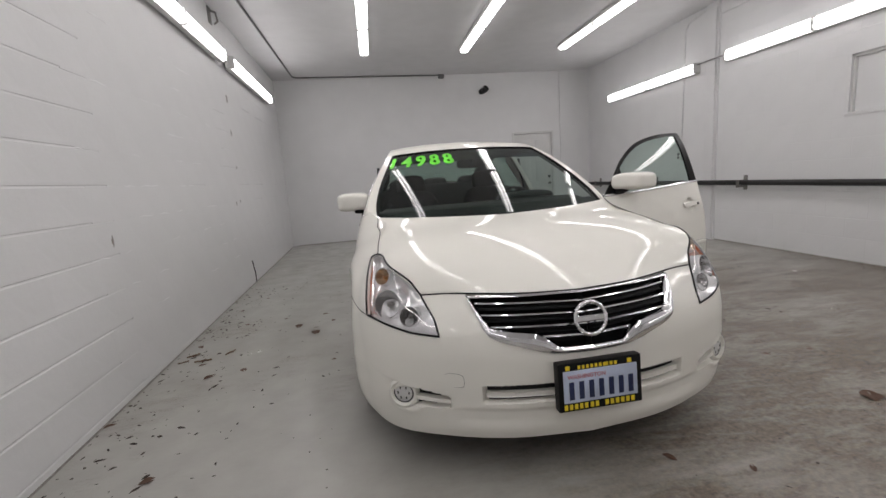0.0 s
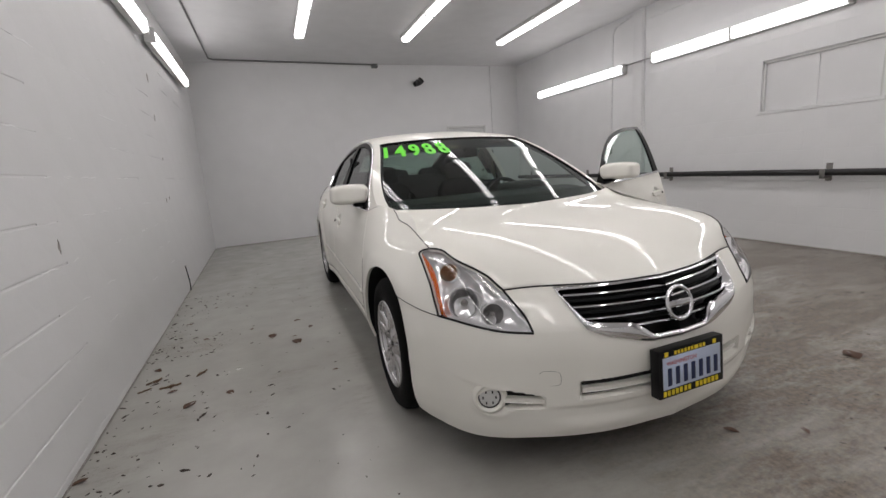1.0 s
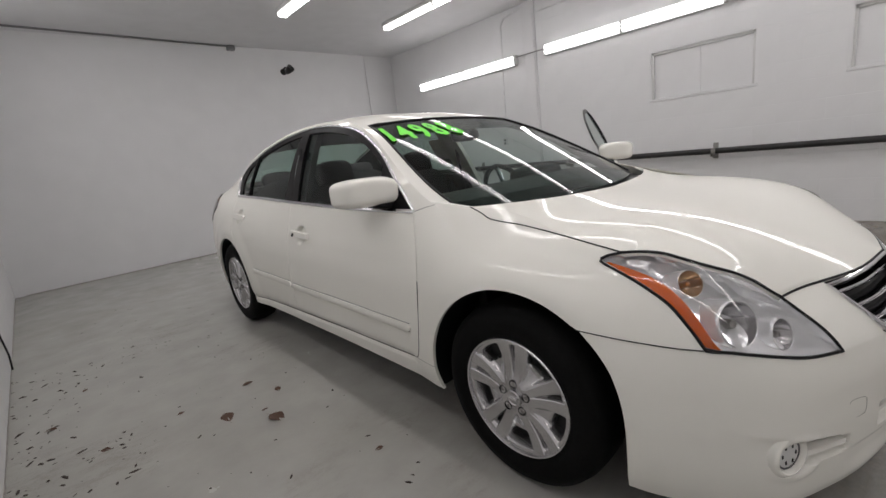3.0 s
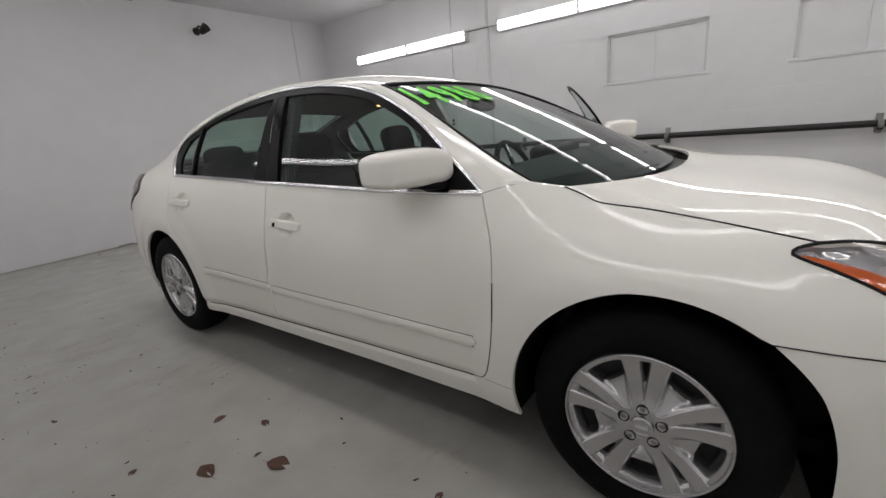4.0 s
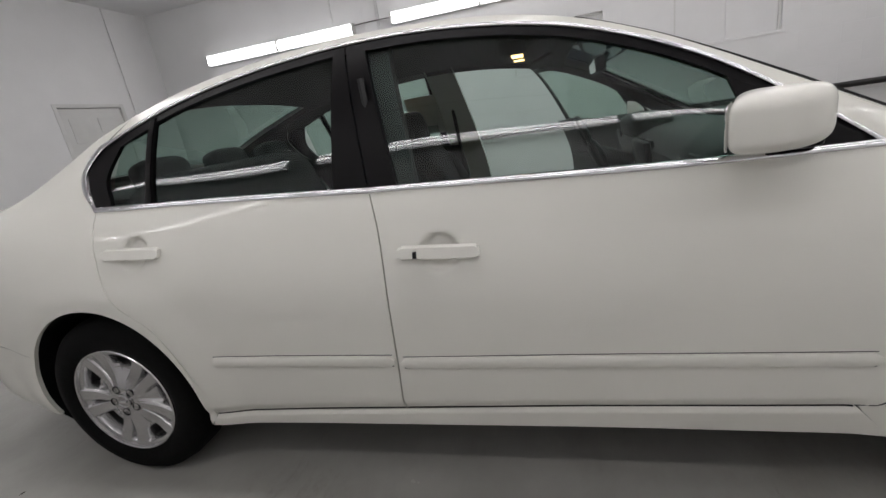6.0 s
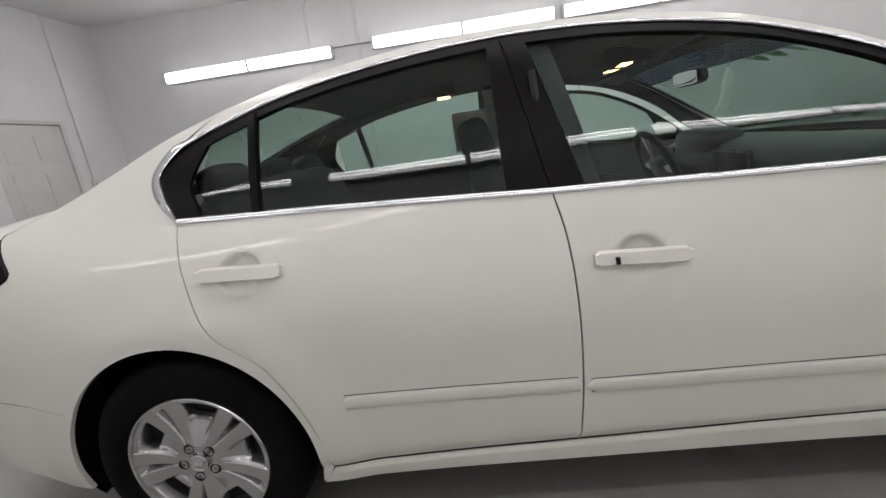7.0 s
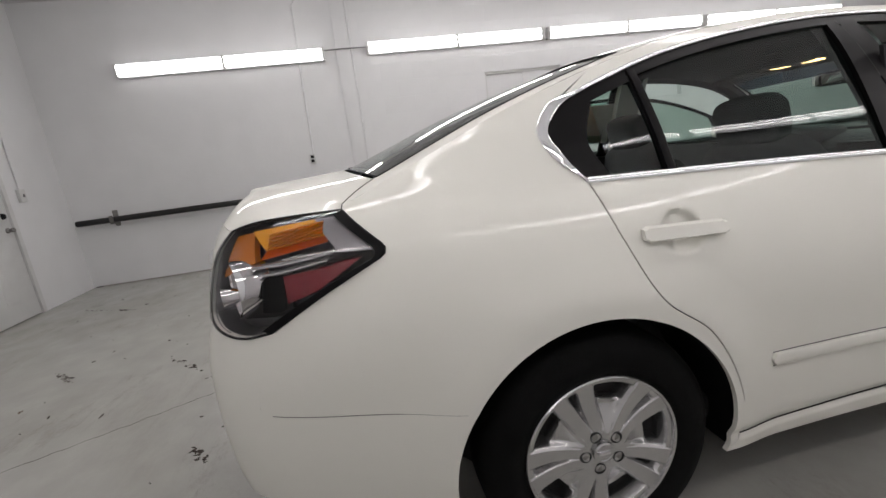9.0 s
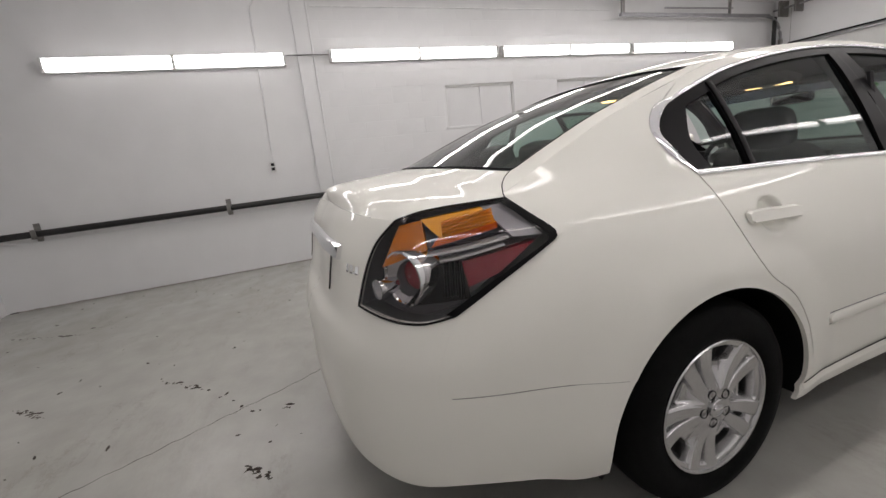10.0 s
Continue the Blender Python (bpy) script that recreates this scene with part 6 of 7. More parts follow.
# blocked-up windows in the block wall
for i, (a, b, z0, z1) in enumerate(WINS):
    w = structure("window_%d" % (i + 1), box(XR + 0.055, XR + 0.10, a - 0.02, b + 0.02, z0 - 0.02, z1 + 0.02), WALL, "painted-over window panel set back in the wall")
    part("window_pane", box(XR + 0.045, XR + 0.056, a + 0.012, (a + b) / 2 - 0.006, z0 + 0.012, z1 - 0.012, 0.003), WALL, w)
    part("window_pane", box(XR + 0.045, XR + 0.056, (a + b) / 2 + 0.006, b - 0.012, z0 + 0.012, z1 - 0.012, 0.003), WALL, w)
    part("window_sill", box(XR - 0.012, XR + 0.06, a - 0.03, b + 0.03, z0 - 0.03, z0 + 0.004, 0.006), WALL, w)
    part("window_frame", box(XR + 0.02, XR + 0.05, a, b, z1 - 0.03, z1, 0.004), TRIM, w)
    for y in (a, b - 0.025):
        part("window_frame", box(XR + 0.02, XR + 0.05, y, y + 0.025, z0, z1, 0.004), TRIM, w)

# pilaster and conduits on the east wall
structure("pilaster", box(XR - 0.035, XR + 0.01, 3.13, 3.33, 0.0, ZC, 0.004), WALL, "shallow white painted pilaster")
CONDUIT = vary(principled("painted_conduit", (0.70, 0.70, 0.705), 0.5), 20.0, 0.08)
DULL = vary(principled("dull_conduit", (0.20, 0.20, 0.20), 0.5, 0.4), 20.0, 0.15)


def pipe(name, pts, r, material, label, category="conduit"):
    return tagged(part(name, tube(pts, r, 10), material, None, label, 40), category=category)


pipe("conduit", [(XR - 0.012, 3.82, 1.26), (XR - 0.012, 3.80, 2.0), (XR - 0.012, 3.77, 3.0), (XR - 0.012, 3.70, 3.10), (XR - 0.012, 3.40, 3.15)], 0.010, CONDUIT, "thin white painted conduit down to the socket")
pipe("conduit", [(XR - 0.045, 3.15, 0.0), (XR - 0.045, 3.15, 3.12)], 0.008, CONDUIT, "thin white painted conduit beside the pilaster")
pipe("conduit", [(XR - 0.05, 3.47, 2.47), (XR - 0.05, 3.23, 2.475), (XR - 0.05, 2.97, 2.47)], 0.007, DULL, "grey cable joining two strip lights", "cable")
pipe("conduit", [(XR - 0.012, 3.10, 3.02), (XR - 0.012, 0.5, 3.02), (XR - 0.012, -1.4, 3.02)], 0.008, CONDUIT, "thin white painted conduit along the wall")
pipe("conduit", [(-1.93, -4.5, ZC - 0.014), (-1.97, 3.0, ZC - 0.014), (-2.0, 6.38, ZC - 0.014), (-1.93, 6.46, ZC - 0.014), (0.80, 6.66, ZC - 0.016)], 0.013, DULL, "grey metal conduit along the ceiling")
panel_box("junction_box", box(0.79, 0.90, 6.61, 6.70, ZC - 0.075, ZC - 0.005, 0.008), DULL, "small grey junction box near the ceiling", "junction box")
outlet = panel_box("power_socket", box(XR - 0.045, XR, 3.80, 3.87, 1.16, 1.28, 0.006), TRIM, "white double power socket on the wall", "socket")
for z in (1.195, 1.245):
    part("socket_face", box(XR - 0.049, XR - 0.044, 3.815, 3.855, z - 0.018, z + 0.018, 0.004), BLACK, outlet, "dark socket outlet")

# protective pipe along the east wall
RAILM = vary(principled("dark_pipe", (0.014, 0.0135, 0.0135), 0.42, 0.1), 15.0, 0.2)
rail_ob = panel_box("guard_pipe", tube([(XR - 0.085, 6.62, 0.80), (XR - 0.085, 2.0, 0.815), (XR - 0.085, -5.6, 0.81)], 0.034, 16), RAILM, "long dark steel guard pipe along the wall", "guard rail")
for y in (6.23, 4.40, 2.63, 0.735, -1.10, -2.95, -4.8):
    br = part("pipe_bracket", joined(box(XR - 0.012, XR, y - 0.028, y + 0.028, 0.715, 0.905, 0.003), box(XR - 0.13, XR - 0.01, y - 0.022, y + 0.022, 0.752, 0.775, 0.003), box(XR - 0.13, XR - 0.118, y - 0.022, y + 0.022, 0.752, 0.85, 0.003)), STEEL, rail_ob, "grey steel bracket")
structure("trim_ledge", box(XR - 0.012, XR + 0.002, -6.1, 6.6, 0.715, 0.727, 0.003), WALL, "thin painted ledge below the guard pipe")

# door in the end wall
dr = structure("door_1", box(2.335, 3.165, YB + 0.018, YB + 0.06, 0.008, 1.935, 0.003), TRIM, "closed white panelled door")
for x0, x1 in ((2.43, 2.70), (2.80, 3.07)):
    for z0, z1 in ((0.20, 0.78), (0.92, 1.40), (1.52, 1.82)):
        part("door_panel", joined(box(x0, x1, YB + 0.012, YB + 0.022, z0, z1, 0.006)), TRIM, dr)
for x0, x1 in ((2.285, 2.335), (3.165, 3.215)):
    part("door_frame", box(x0, x1, YB - 0.006, YB + 0.02, 0.0, 1.985, 0.004), TRIM, dr)
part("door_frame", box(2.335, 3.165, YB - 0.006, YB + 0.02, 1.94, 1.985, 0.004), TRIM, dr)
knob = flipped(lathe([(0.0, 0.028), (-0.01, 0.026), (-0.02, 0.012), (-0.04, 0.022), (-0.058, 0.024), (-0.066, 0.014), (-0.067, 0.0005)], 24, "y"))
part("door_knob", moved(knob, 3.10, YB + 0.02, 0.88), STEEL, dr, "dull steel door knob")
part("deadbolt", moved(flipped(lathe([(0.0, 0.03), (-0.018, 0.027), (-0.02, 0.0005)], 24, "y")), 3.095, YB + 0.02, 1.02), BLACK, dr, "dark deadbolt")
sw_ = panel_box("light_switch", box(3.33, 3.41, YB - 0.035, YB, 1.13, 1.26, 0.006), TRIM, "small light switch box on the wall", "switch")
part("switch_toggle", box(3.36, 3.38, YB - 0.045, YB - 0.034, 1.18, 1.21, 0.003), DULL, sw_)
pipe("conduit", [(3.37, YB - 0.012, 1.26), (3.37, YB - 0.012, ZC - 0.01)], 0.009, CONDUIT, "thin conduit up from the light switch")

# small floodlight on the end wall
fl = thing("floodlight", "small dark swivel floodlight fixed to the wall", "wall lamp", at=pose(1.67, YB, 2.84))
part("mount_plate", flipped(lathe([(0.0, 0.055), (-0.02, 0.05), (-0.024, 0.0005)], 24, "y")), RAILM, fl)
part("arm", tube([(0.0, -0.02, 0.03), (0.0, -0.09, 0.055), (0.015, -0.13, 0.03)], 0.014, 10), RAILM, fl)
part("lamp_head", moved(flipped(lathe([(0.06, 0.03), (0.03, 0.045), (-0.05, 0.062), (-0.075, 0.066), (-0.074, 0.058), (-0.05, 0.04), (-0.045, 0.0005)], 28, "y")), 0.02, -0.16, -0.01, -30, 0, 25), RAILM, fl, "dark bell-shaped lamp head")

# sectional door at the street end, its tracks and spring shaft
gd = structure("door_2", box(-1.6, 3.78, YF - 0.10, YF - 0.05, 0.0, 2.41), TRIM, "closed white sectional garage door")
for k in range(5):
    part("door_section", box(-1.59, 3.77, YF - 0.05, YF - 0.03, 0.005 + 0.48 * k, 0.475 + 0.48 * k, 0.008), TRIM, gd)
GALV = vary(principled("galvanised_steel", (0.30, 0.30, 0.31), 0.4, 0.8), 12.0, 0.15)
for x, name in ((-1.75, "galvanised steel garage door track"), (XR - 0.155, "galvanised steel door track hung along the side wall")):
    tr = thing("door_track", name, "track", "door tracks")
    part("upright_track", box(x - 0.025, x + 0.025, YF + 0.02, YF + 0.08, 0.0, 2.52, 0.004), STEEL, tr, "dark upright rail")
    arc = [(x, YF + 0.05 + 0.38 * (1 - math.cos(t)), 2.52 + 0.38 * math.sin(t)) for t in np.linspace(0, math.pi / 2, 10)]
    part("track_bend", tube(arc, 0.025, 8), GALV, tr)
    part("level_track", box(x - 0.025, x + 0.025, YF + 0.40, -1.48, 2.89, 2.94, 0.004), GALV, tr)
    part("track_hanger", box(x - 0.015, x + 0.015, -1.56, -1.50, 2.90, ZC, 0.004), STEEL, tr)
    part("track_hanger", box(x - 0.015, x + 0.015, -3.9, -3.86, 2.94, ZC, 0.003), STEEL, tr)
    part("drop_hanger", box(x - 0.02, x + 0.02, -5.10, -5.03, 2.30, 2.90, 0.004), RAILM, tr, "dark steel post")
    part("lift_tube", tube([(x, -2.4, 3.02), (x, -3.95, 3.03)], 0.014, 8), GALV, tr)
shaft = thing("spring_shaft", "steel torsion shaft over the garage door", "shaft")
part("shaft", tube([(-1.7, YF + 0.12, 3.02), (XR - 0.06, YF + 0.12, 3.02)], 0.016, 10), GALV, shaft)
for x in (0.1, 2.3):
    part("spring", tube([(x, YF + 0.12, 3.02), (x + 1.0, YF + 0.12, 3.02)], 0.034, 14), STEEL, shaft)
part("cable_drum", flipped(lathe([(3.68, 0.02), (3.68, 0.075), (3.70, 0.062), (3.74, 0.062), (3.76, 0.075), (3.76, 0.02)], 24, "x")), STEEL, shaft, "dark grooved cable drum")
shaft.children[-1].data.transform(pose(0, YF + 0.12, 3.02))
part("bearing_plate", box(3.80, 3.83, YF, YF + 0.25, 2.88, 3.14, 0.004), STEEL, shaft)
part("bearing_plate", box(3.56, 3.59, YF, YF + 0.22, 2.90, 3.12, 0.004), STEEL, shaft)
head = thing("door_header_rail", "galvanised strut along the top of the garage door", "door strut")
part("strut", box(-1.58, 3.76, YF - 0.028, YF + 0.012, 2.36, 2.40, 0.004), GALV, head)
part("weather_strip", box(-1.6, 3.78, YF + 0.001, YF + 0.014, 2.412, 2.440, 0.003), BLACK, head, "black rubber weather strip")
part("lift_cable", tube([(3.72, YF + 0.06, 0.2), (3.72, YF + 0.06, 3.0)], 0.003, 6), STEEL, head)

# bolts and old fixing marks on the block wall
SCAR = vary(principled("old_filler", (0.33, 0.31, 0.29), 0.8), 30.0, 0.25)


def on_west(y, z):
    return XL + 0.012 - y * math.tan(LEAN_L), y, z


for y, z, a, b in ((3.31, 2.25, 0.035, 0.05), (3.29, 1.86, 0.016, 0.04), (3.30, 1.45, 0.014, 0.022), (3.08, 1.03, 0.012, 0.03), (3.25, 1.05, 0.012, 0.02), (0.46, 0.93, 0.014, 0.03)):
    V, F = cushion(0.006, a, b, 0.9, 0.9, 8, 9)
    V = V * (1 + 0.35 * np.sin(7 * V[:, 1:2] / a + 3 * y))
    panel_box("wall_scar", moved((V, F), *on_west(y, z), 0, 0, 1.6), SCAR, "patch of chipped paint and old filler", "wall mark")
RIDGE = principled("thick_white_paint", (0.84, 0.84, 0.85), 0.35)
ridge_rnd = random.Random(5)
for k in range(64):
    y, z = ridge_rnd.uniform(0.2, 3.1), 0.0435 + 0.2 * ridge_rnd.choice((2, 3, 4, 5, 5, 6, 6, 7, 8, 9, 10, 11))
    V, F = cushion(0.0045, ridge_rnd.uniform(0.03, 0.15), ridge_rnd.uniform(0.003, 0.0055), 0.9, 0.9, 8, 14)
    V = V + np.stack([0 * V[:, 0], 0 * V[:, 0], 0.004 * np.sin(50 * V[:, 1] + k) + 0.05 * ridge_rnd.uniform(-1, 1) * V[:, 1]], -1)
    part("paint_ridge", moved((V, F), *on_west(y, z), 0, 0, 1.6), RIDGE, bpy.data.objects["wall_west"])
pipe("cable", [(on_west(3.06, 0)[0] + 0.07, 3.06, 2.69), (on_west(3.14, 0)[0] + 0.06, 3.14, 2.72), (on_west(3.26, 0)[0] + 0.06, 3.26, 2.68), (on_west(3.36, 0)[0] + 0.07, 3.36, 2.69)], 0.009, DULL, "grey cable joining two strip lights on the block wall", "cable")
bkt = thing("old_bracket", "dark bent metal bracket screwed to the wall", "bracket", at=pose(*on_west(3.10, 3.09)))
part("bracket_plate", box(0.0, 0.012, -0.05, 0.05, -0.09, 0.09, 0.004), STEEL, bkt)
part("bracket_hook", tube([(0.01, 0, 0.05), (0.07, 0.01, 0.03), (0.08, 0.02, -0.06), (0.04, 0.02, -0.09)], 0.012, 8), STEEL, bkt)
pipe("cable", [(on_west(3.36, 0)[0] + 0.012, 3.36, 0.30), (on_west(3.38, 0)[0] + 0.02, 3.40, 0.12), (on_west(3.38, 0)[0] + 0.01, 3.43, 0.004)], 0.006, RAILM, "short dark cable end at the wall foot", "cable")
# added dark strips stand in for the thin shadow at the wall feet
for y0, y1 in ((-6.0, 3.4), (3.42, 6.6)):
    structure("baseboard_gap", moved(box(0.0, 0.006, y0, y1, 0.001, 0.010), XL + 0.012, 0, 0, 0, 0, 1.6), SCAR, "dark strip for the thin shadow along the wall foot")
structure("baseboard_gap", box(-2.3, 2.25, YB - 0.006, YB + 0.001, 0.001, 0.010), SCAR, "dark strip for the thin shadow along the wall foot")
structure("baseboard_gap", box(XR - 0.006, XR + 0.001, -6.0, 6.6, 0.001, 0.012), SCAR, "dark strip for the thin shadow along the wall foot")

# ---- leaves and crumbs on the floor ----
LEAF = vary(principled("dry_leaf", (0.075, 0.036, 0.02), 0.75), 25.0, 0.4)
rnd = random.Random(7)


def leaf_mesh(k):
    """A dry leaf: pointed, folded along its rib, its edges curled."""
    V, F = [], []
    n, m = 10, 5
    wav = [rnd.uniform(-1, 1) for _ in range(6)]
    for i in range(n + 1):
        t = i / n
        w = 0.36 * math.sin(math.pi * t) ** 0.8 * (1 - 0.35 * t) + 0.004
        for j in range(m):
            v = (j / (m - 1)) * 2 - 1
            z = 0.10 * abs(v) * w * 2.2 + 0.05 * math.sin(5 * t + wav[0] * 3) * (0.4 + 0.6 * abs(v)) * w * 2 + 0.05 * wav[1] * t * t + 0.03
            V.append((t - 0.5, v * w * (1 + 0.18 * wav[2] * math.sin(9 * t + wav[3] * 4)), z))
    F = [(i * m + j, (i + 1) * m + j, (i + 1) * m + j + 1, i * m + j + 1) for i in range(n) for j in range(m - 1)]
    V += [(-0.5, -0.006, 0.03), (-0.72, 0.03 * wav[4], 0.03), (-0.72, 0.03 * wav[4] + 0.014, 0.03), (-0.5, 0.006, 0.03)]
    q = len(V)
    F.append((q - 4, q - 3, q - 2, q - 1))
    me = mesh_of("leaf", np.array(V), F, 70)
    me.materials.append(LEAF)
    return me


leaf_meshes = [leaf_mesh(k) for k in range(7)]
SPOTS = [(-1.29, 1.158, 11), (-1.455, 1.375, 10), (-1.265, 1.642, 6), (-1.175, 1.428, 6), (-1.30, 1.28, 4), (-2.12, 2.07, 6), (-1.875, 0.53, 9), (-1.87, 0.935, 6), (-2.02, 0.833, 7),
         (-2.15, 1.13, 7), (-2.12, 0.95, 5), (-2.0, 0.75, 6), (-1.68, 0.57, 6), (-1.10, 0.555, 4), (-1.765, -0.485, 7), (1.485, -0.74, 12), (0.326, -0.89, 6), (1.447, -0.223, 5), (1.73, -0.243, 5), (0.575, -1.02, 5),
         (0.81, 5.34, 4), (-1.95, 2.48, 5), (-1.93, 1.59, 5), (-2.2, 0.05, 6), (-1.61, 1.63, 4)]
for i, (x, y, cm) in enumerate(SPOTS):
    ob = new("dry_leaf", leaf_meshes[i % 7])
    k = cm / 100
    ob.matrix_basis = pose(x, y, 0.0, 0, 0, rnd.uniform(0, 360)) @ Matrix.Diagonal((k, k * rnd.uniform(0.7, 1.1), k * 0.9, 1)) @ pose(0, 0, -0.026)
    tagged(ob, "curled brown dry leaf lying on the floor", "leaf", "fallen leaves")
TWIG = vary(principled("dry_twig", (0.13, 0.085, 0.05), 0.8), 30.0, 0.3)
for (xa, ya), (xb, yb), r in (((-1.895, 0.897), (-1.850, 0.969), 0.0045), ((-2.078, 0.821), (-1.970, 0.836), 0.0055), ((-2.167, 0.927), (-2.100, 0.979), 0.0055), ((-2.19, 0.83), (-2.13, 0.86), 0.004)):
    line = [(xa + (xb - xa) * k / 6, ya + (yb - ya) * k / 6 + 0.004 * math.sin(2.3 * k), r * 0.85) for k in range(7)]
    tagged(part("twig", tube(line, r, 7), TWIG, None, "short dry brown twig lying on the floor"), category="twig", group="fallen twigs")
CRUMB = vary(principled("dirt_crumb", (0.04, 0.03, 0.023), 0.9), 40.0, 0.4)
V, F = [], []


def crumb(x, y, r):
    k = len(V)
    t = rnd.uniform(0, 6.28)
    e = rnd.uniform(1.0, 3.2)
    for j in range(5):
        q = t + j * 1.2566
        dx, dy = r * e * math.cos(q) * rnd.uniform(0.6, 1.2), r * math.sin(q) * rnd.uniform(0.6, 1.2)
        V.append((x + dx * math.cos(t) - dy * math.sin(t), y + dx * math.sin(t) + dy * math.cos(t), 0.0))
    V.append((x, y, r * rnd.uniform(0.3, 0.8)))
    F.extend((k + j, k + (j + 1) % 5, k + 5) for j in range(5))


for _ in range(330):  # swept up along the block wall
    y = rnd.uniform(-1.6, 3.2)
    x = -2.22 - 0.028 * y + abs(rnd.gauss(0, 0.28))
    if x < -1.0:
        crumb(x, y, rnd.choice((0.003, 0.004, 0.005, 0.007, 0.010)))
for _ in range(150):
    crumb(rnd.uniform(-1.9, -0.95), rnd.uniform(-1.0, 4.5), rnd.choice((0.002, 0.003, 0.004, 0.006)))
for _ in range(120):
    crumb(rnd.uniform(-0.6, 3.9), rnd.uniform(3.9, 6.5), rnd.choice((0.002, 0.003, 0.004, 0.006, 0.009)))
for _ in range(240):
    crumb(rnd.uniform(0.2, 3.9), rnd.uniform(-3.0, 2.5), rnd.choice((0.003, 0.004, 0.006, 0.009)))
for x, y, along, turn, n in ((1.24, 5.38, 0.16, -0.9, 16), (1.14, 5.30, 0.12, -0.8, 12), (1.05, 4.55, 0.30, -0.75, 22), (0.02, 4.14, 0.09, -0.7, 14), (0.06, 4.17, 0.05, -0.7, 6), (0.47, 4.01, 0.03, 0.0, 5), (0.62, 4.24, 0.20, -0.6, 6), (2.75, 5.8, 0.5, -1.1, 26)):
    for _ in range(n):
        k = rnd.gauss(0, 0.45)
        crumb(x + along * k * math.cos(turn) + rnd.gauss(0, 0.006), y + along * k * math.sin(turn) * -1.0 + rnd.gauss(0, 0.010), rnd.choice((0.004, 0.006, 0.009)))
tagged(part("floor_debris", (np.array(V), F), CRUMB, None, "scattered dirt crumbs and leaf bits on the floor"), category="debris", kind="stuff")
# a long crack in the slab behind the car
pts = curve(*[(x, y, 0.0) for x, y in [(1.2, 3.45), (0.80, 3.81), (0.55, 4.30), (0.32, 4.79), (0.12, 5.25)]])(np.linspace(0, 1, 60))
pts[:, 0] += [0.006 * math.sin(1.9 * i) + rnd.uniform(-0.003, 0.003) for i in range(60)]
dirs = np.gradient(pts, axis=0)
nn = np.stack([-dirs[:, 1], dirs[:, 0], 0 * dirs[:, 0]], -1)
nn /= np.linalg.norm(nn, axis=1)[:, None]
wd = np.array([0.0022 * rnd.uniform(0.5, 1.4) for _ in range(60)])[:, None]
Vc, Fc, _ = sheet(np.stack([pts - nn * wd + (0, 0, 0.0006), pts + nn * wd + (0, 0, 0.0006)], 1))
structure("floor_crack", (Vc, Fc), CRUMB, "thin dark crack running across the concrete slab")
# the open dark joint between the floor and the feet of the walls, wider where the paint has broken away
foot = []
y = -1.5
while y < YB - 0.05:
    n = rnd.uniform(0.05, 0.22)
    h = rnd.uniform(0.010, 0.014) if y > 6.0 else rnd.uniform(0.003, 0.008)
    foot.append(box(XR - 0.003, XR + 0.002, y, min(y + n, YB), 0.0005, h))
    y += n
structure("wall_joint_east", joined(*foot), DARK, "dark open joint along the foot of the block wall")
foot = []
x = XL + 0.02
while x < 2.30:
    n = rnd.uniform(0.06, 0.25)
    h = rnd.uniform(0.016, 0.020) if -0.15 < x < 0.12 else rnd.uniform(0.003, 0.006)
    foot.append(box(x, min(x + n, 2.32), YB - 0.003, YB + 0.002, 0.0005, h))
    x += n
structure("wall_joint_north", joined(*foot), DARK, "dark open joint along the foot of the end wall")


# ---- painted concrete blocks of the two side walls ----
BLOCK = WALL.copy()
BLOCK.name = "block_paint"
nt = BLOCK.node_tree
info = nt.nodes.new("ShaderNodeObjectInfo")
rng = nt.nodes.new("ShaderNodeMapRange")
rng.inputs["To Min"].default_value, rng.inputs["To Max"].default_value = 0.992, 1.008
nt.links.new(info.outputs["Random"], rng.inputs["Value"])
bs = nt.nodes["Principled BSDF"]
old = bs.inputs["Base Color"].links[0].from_socket
sc = nt.nodes.new("ShaderNodeVectorMath")
sc.operation = "SCALE"
nt.links.new(old, sc.inputs[0])
nt.links.new(rng.outputs["Result"], sc.inputs["Scale"])
nt.links.new(sc.outputs["Vector"], bs.inputs["Base Color"])
BL = 0.4064


def block_shape(w, h, t, sx, side=1.0):
    """The proud face of a block w by h, of depth t, its edge eased (by side of that at its ends); sx: the way it faces."""
    V = []
    for k, d in ((0.0, 0.0), (0.0016, 0.65 * t), (0.0050, t)):
        V += [(sx * d, y, z) for y, z in ((-w / 2 + side * k, -h / 2 + k), (w / 2 - side * k, -h / 2 + k), (w / 2 - side * k, h / 2 - k), (-w / 2 + side * k, h / 2 - k))]
    F = [(8, 9, 10, 11)] + [(4 * r + j, 4 * r + (j + 1) % 4, 4 * r + 4 + (j + 1) % 4, 4 * r + 4 + j) for r in (0, 1) for j in range(4)]
    return np.array(V), (F if sx > 0 else [tuple(reversed(f)) for f in F])


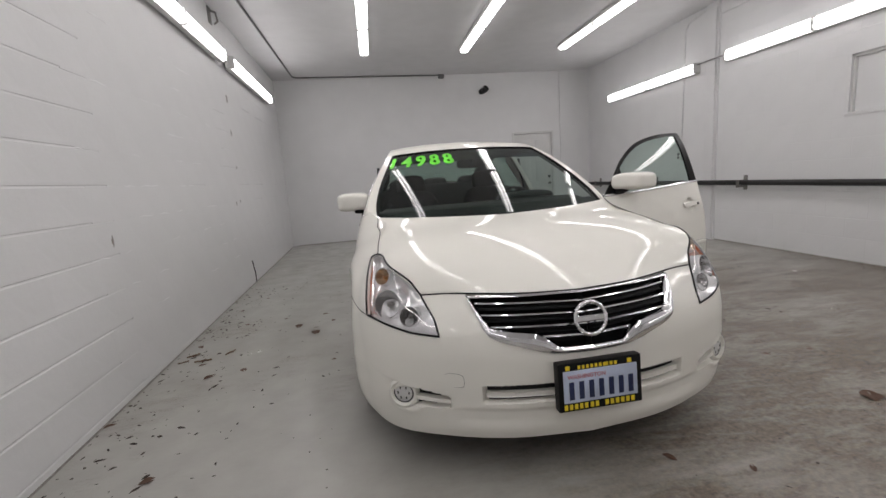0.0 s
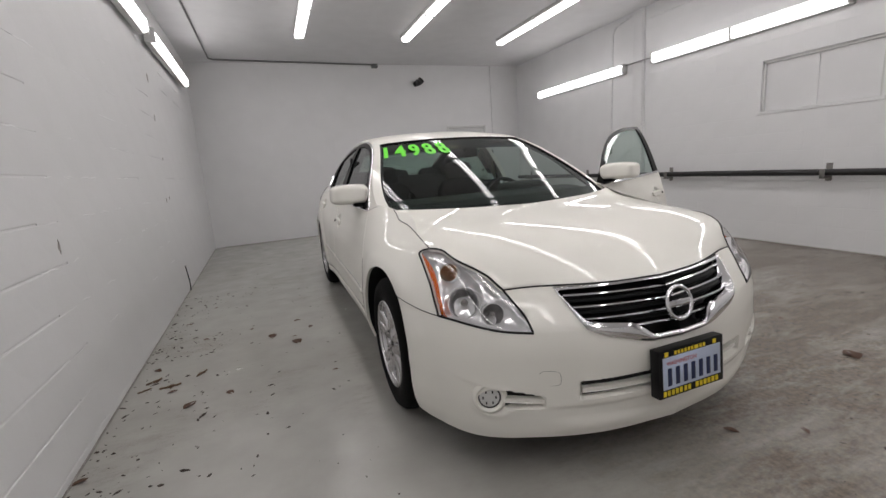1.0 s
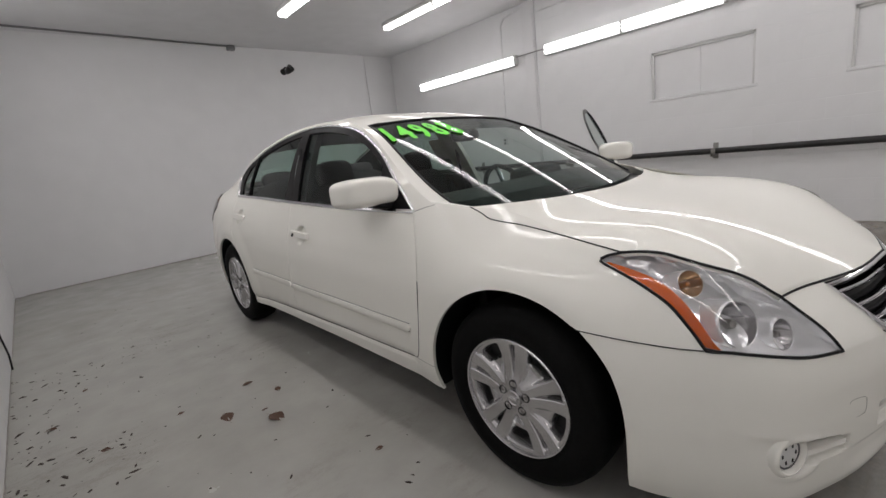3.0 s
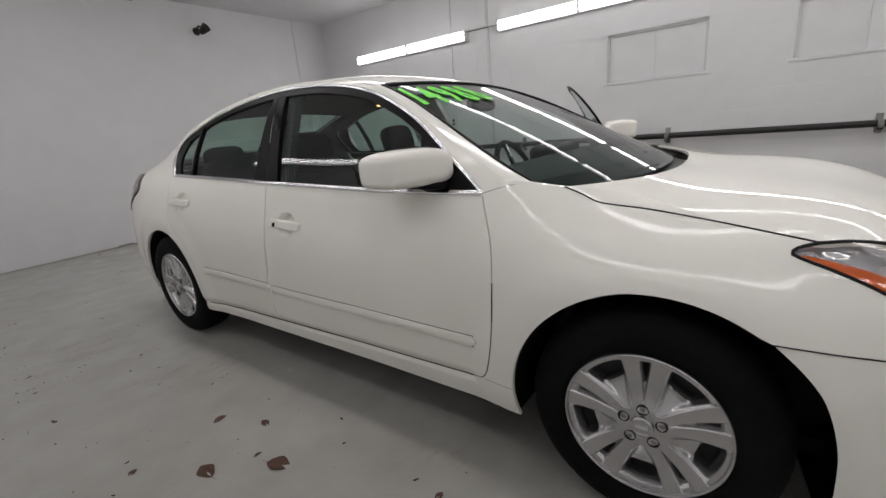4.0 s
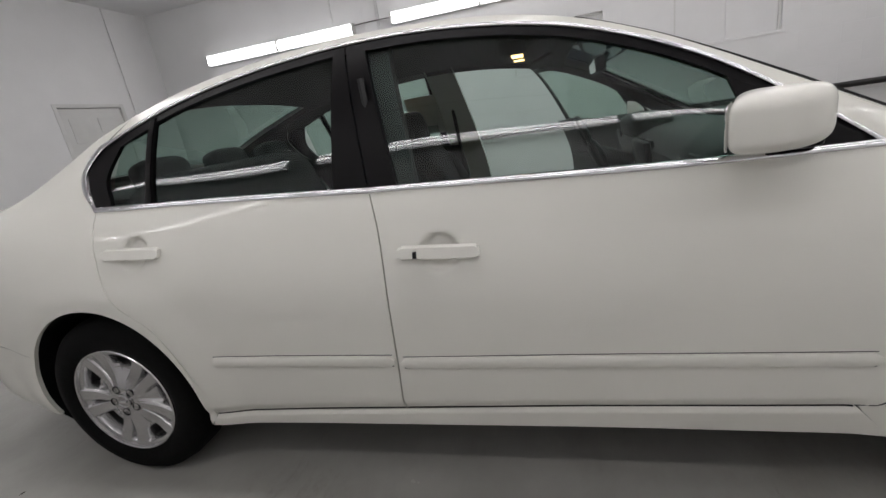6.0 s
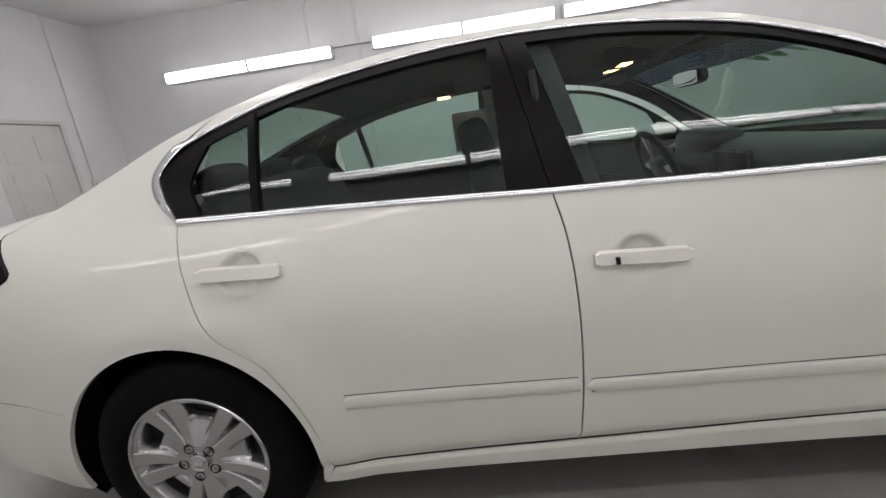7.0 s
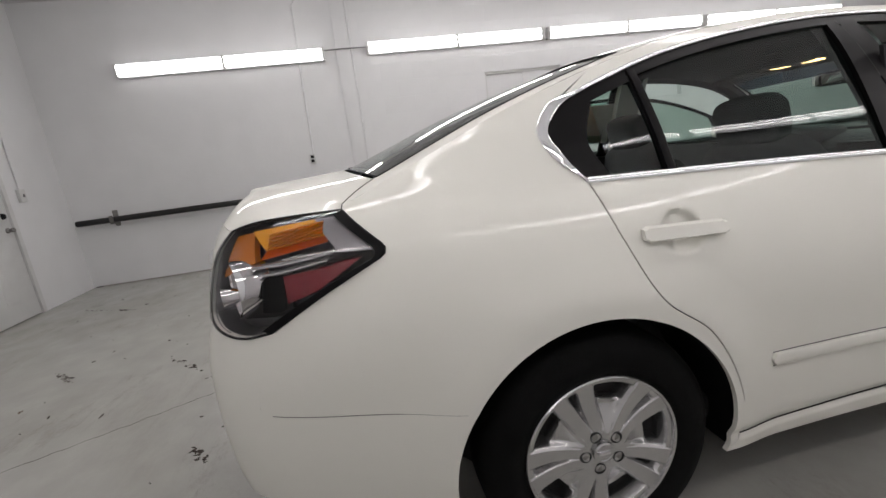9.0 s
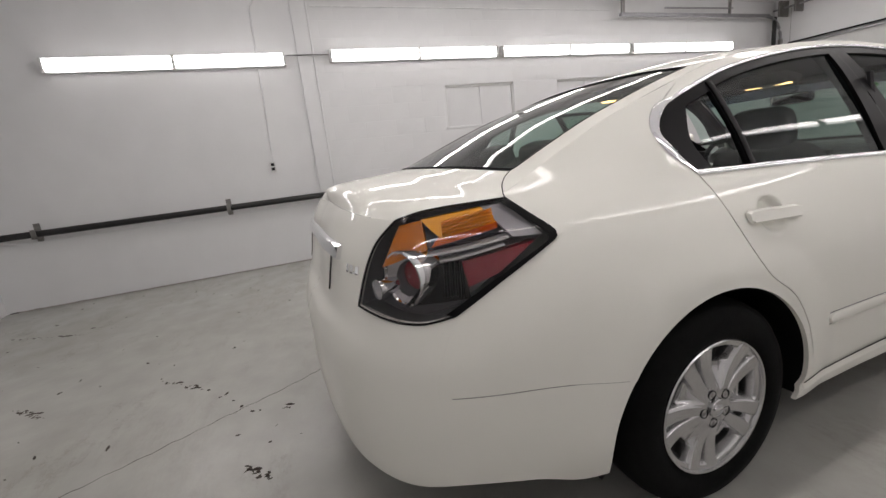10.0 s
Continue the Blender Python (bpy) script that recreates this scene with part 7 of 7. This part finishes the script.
def lay(wall_ob, sx, y_lo, y_hi, near, phase, BH, clear, place, filled=False):
    """Courses of blocks on a wall: those within near as objects under it, the rest as one joined part. filled: thick paint hides the upright joints."""
    shapes, rest = {}, []
    for row in range(17):
        z0, z1 = max(phase + BH * (row - 1), 0.0), min(phase + BH * row, ZC)
        if z1 - z0 < 0.02:
            continue
        y = y_lo + (0.0 if row % 2 else BL / 2)
        while y < y_hi - 0.05:
            ya, yb = y, min(y + BL, y_hi)
            y += BL
            for (p, q) in clear(ya, yb, z0, z1):
                yc, zc = (p + q) / 2, (z0 + z1) / 2
                if filled:
                    # level joints stay open along the near stretch; further on paint has closed most of them
                    low = 0.006 if yc < 0.34 or rnd.random() < 0.10 else 0.0
                    w, h, t, side = round(q - p, 4), round(z1 - z0 - low, 4), 0.0032, 0.0
                    zc += low / 2
                else:
                    w, h, t, side = round(q - p - 0.0022, 4), round(z1 - z0 - 0.0034, 4), rnd.choice((0.0006, 0.0008, 0.0011)), 1.0
                if w < 0.03:
                    continue
                if near[0] < yc < near[1] and zc < 2.95:
                    if (w, h, t) not in shapes:
                        V, F = block_shape(w, h, t, sx, side)
                        if filled and h > 0.197:  # closed joint: a flush face
                            V[:, 2] = np.where(V[:, 2] > 0, h / 2, -h / 2)
                        me = mesh_of("block", V, F, 4)
                        me.materials.append(BLOCK)
                        shapes[w, h, t] = me
                    ob = new("block", shapes[w, h, t])
                    ob.parent = wall_ob
                    ob.matrix_basis = place(yc, zc)
                else:
                    V, F = block_shape(w, h, t, sx, side)
                    if filled and h > 0.197:
                        V[:, 2] = np.where(V[:, 2] > 0, h / 2, -h / 2)
                    m = np.array(place(yc, zc))
                    rest.append((V @ m[:3, :3].T + m[:3, 3], F))
    if rest:
        tagged(part("blocks", joined(*rest), BLOCK, wall_ob, "more painted blocks", sharp=4), kind="stuff")


def clear_west(ya, yb, z0, z1):
    return [(ya, yb)]


def clear_east(ya, yb, z0, z1):
    spans = [(ya, yb)]
    cuts = [(3.12, 3.34)] + [(a - 0.031, b + 0.031) for a, b, lo, hi in WINS if z1 > lo - 0.028 and z0 < hi + 0.002]
    for c0, c1 in cuts:
        spans = [s for p, q in spans for s in ((p, min(q, c0)), (max(p, c1), q)) if s[1] - s[0] > 0.03]
    return spans


west, east = bpy.data.objects["wall_west"], bpy.data.objects["wall_east"]
lay(west, 1, -6.4, 6.9, (-1.7, 5.0), 0.0435, 0.2, clear_west, lambda y, z: pose(XL + 0.012, 0, 0, 0, 0, 1.6) @ pose(0, y, z), True)
lay(east, -1, YF, 3.12, (-3.2, 3.2), 0.040, 0.2025, clear_east, lambda y, z: pose(XR, y, z))
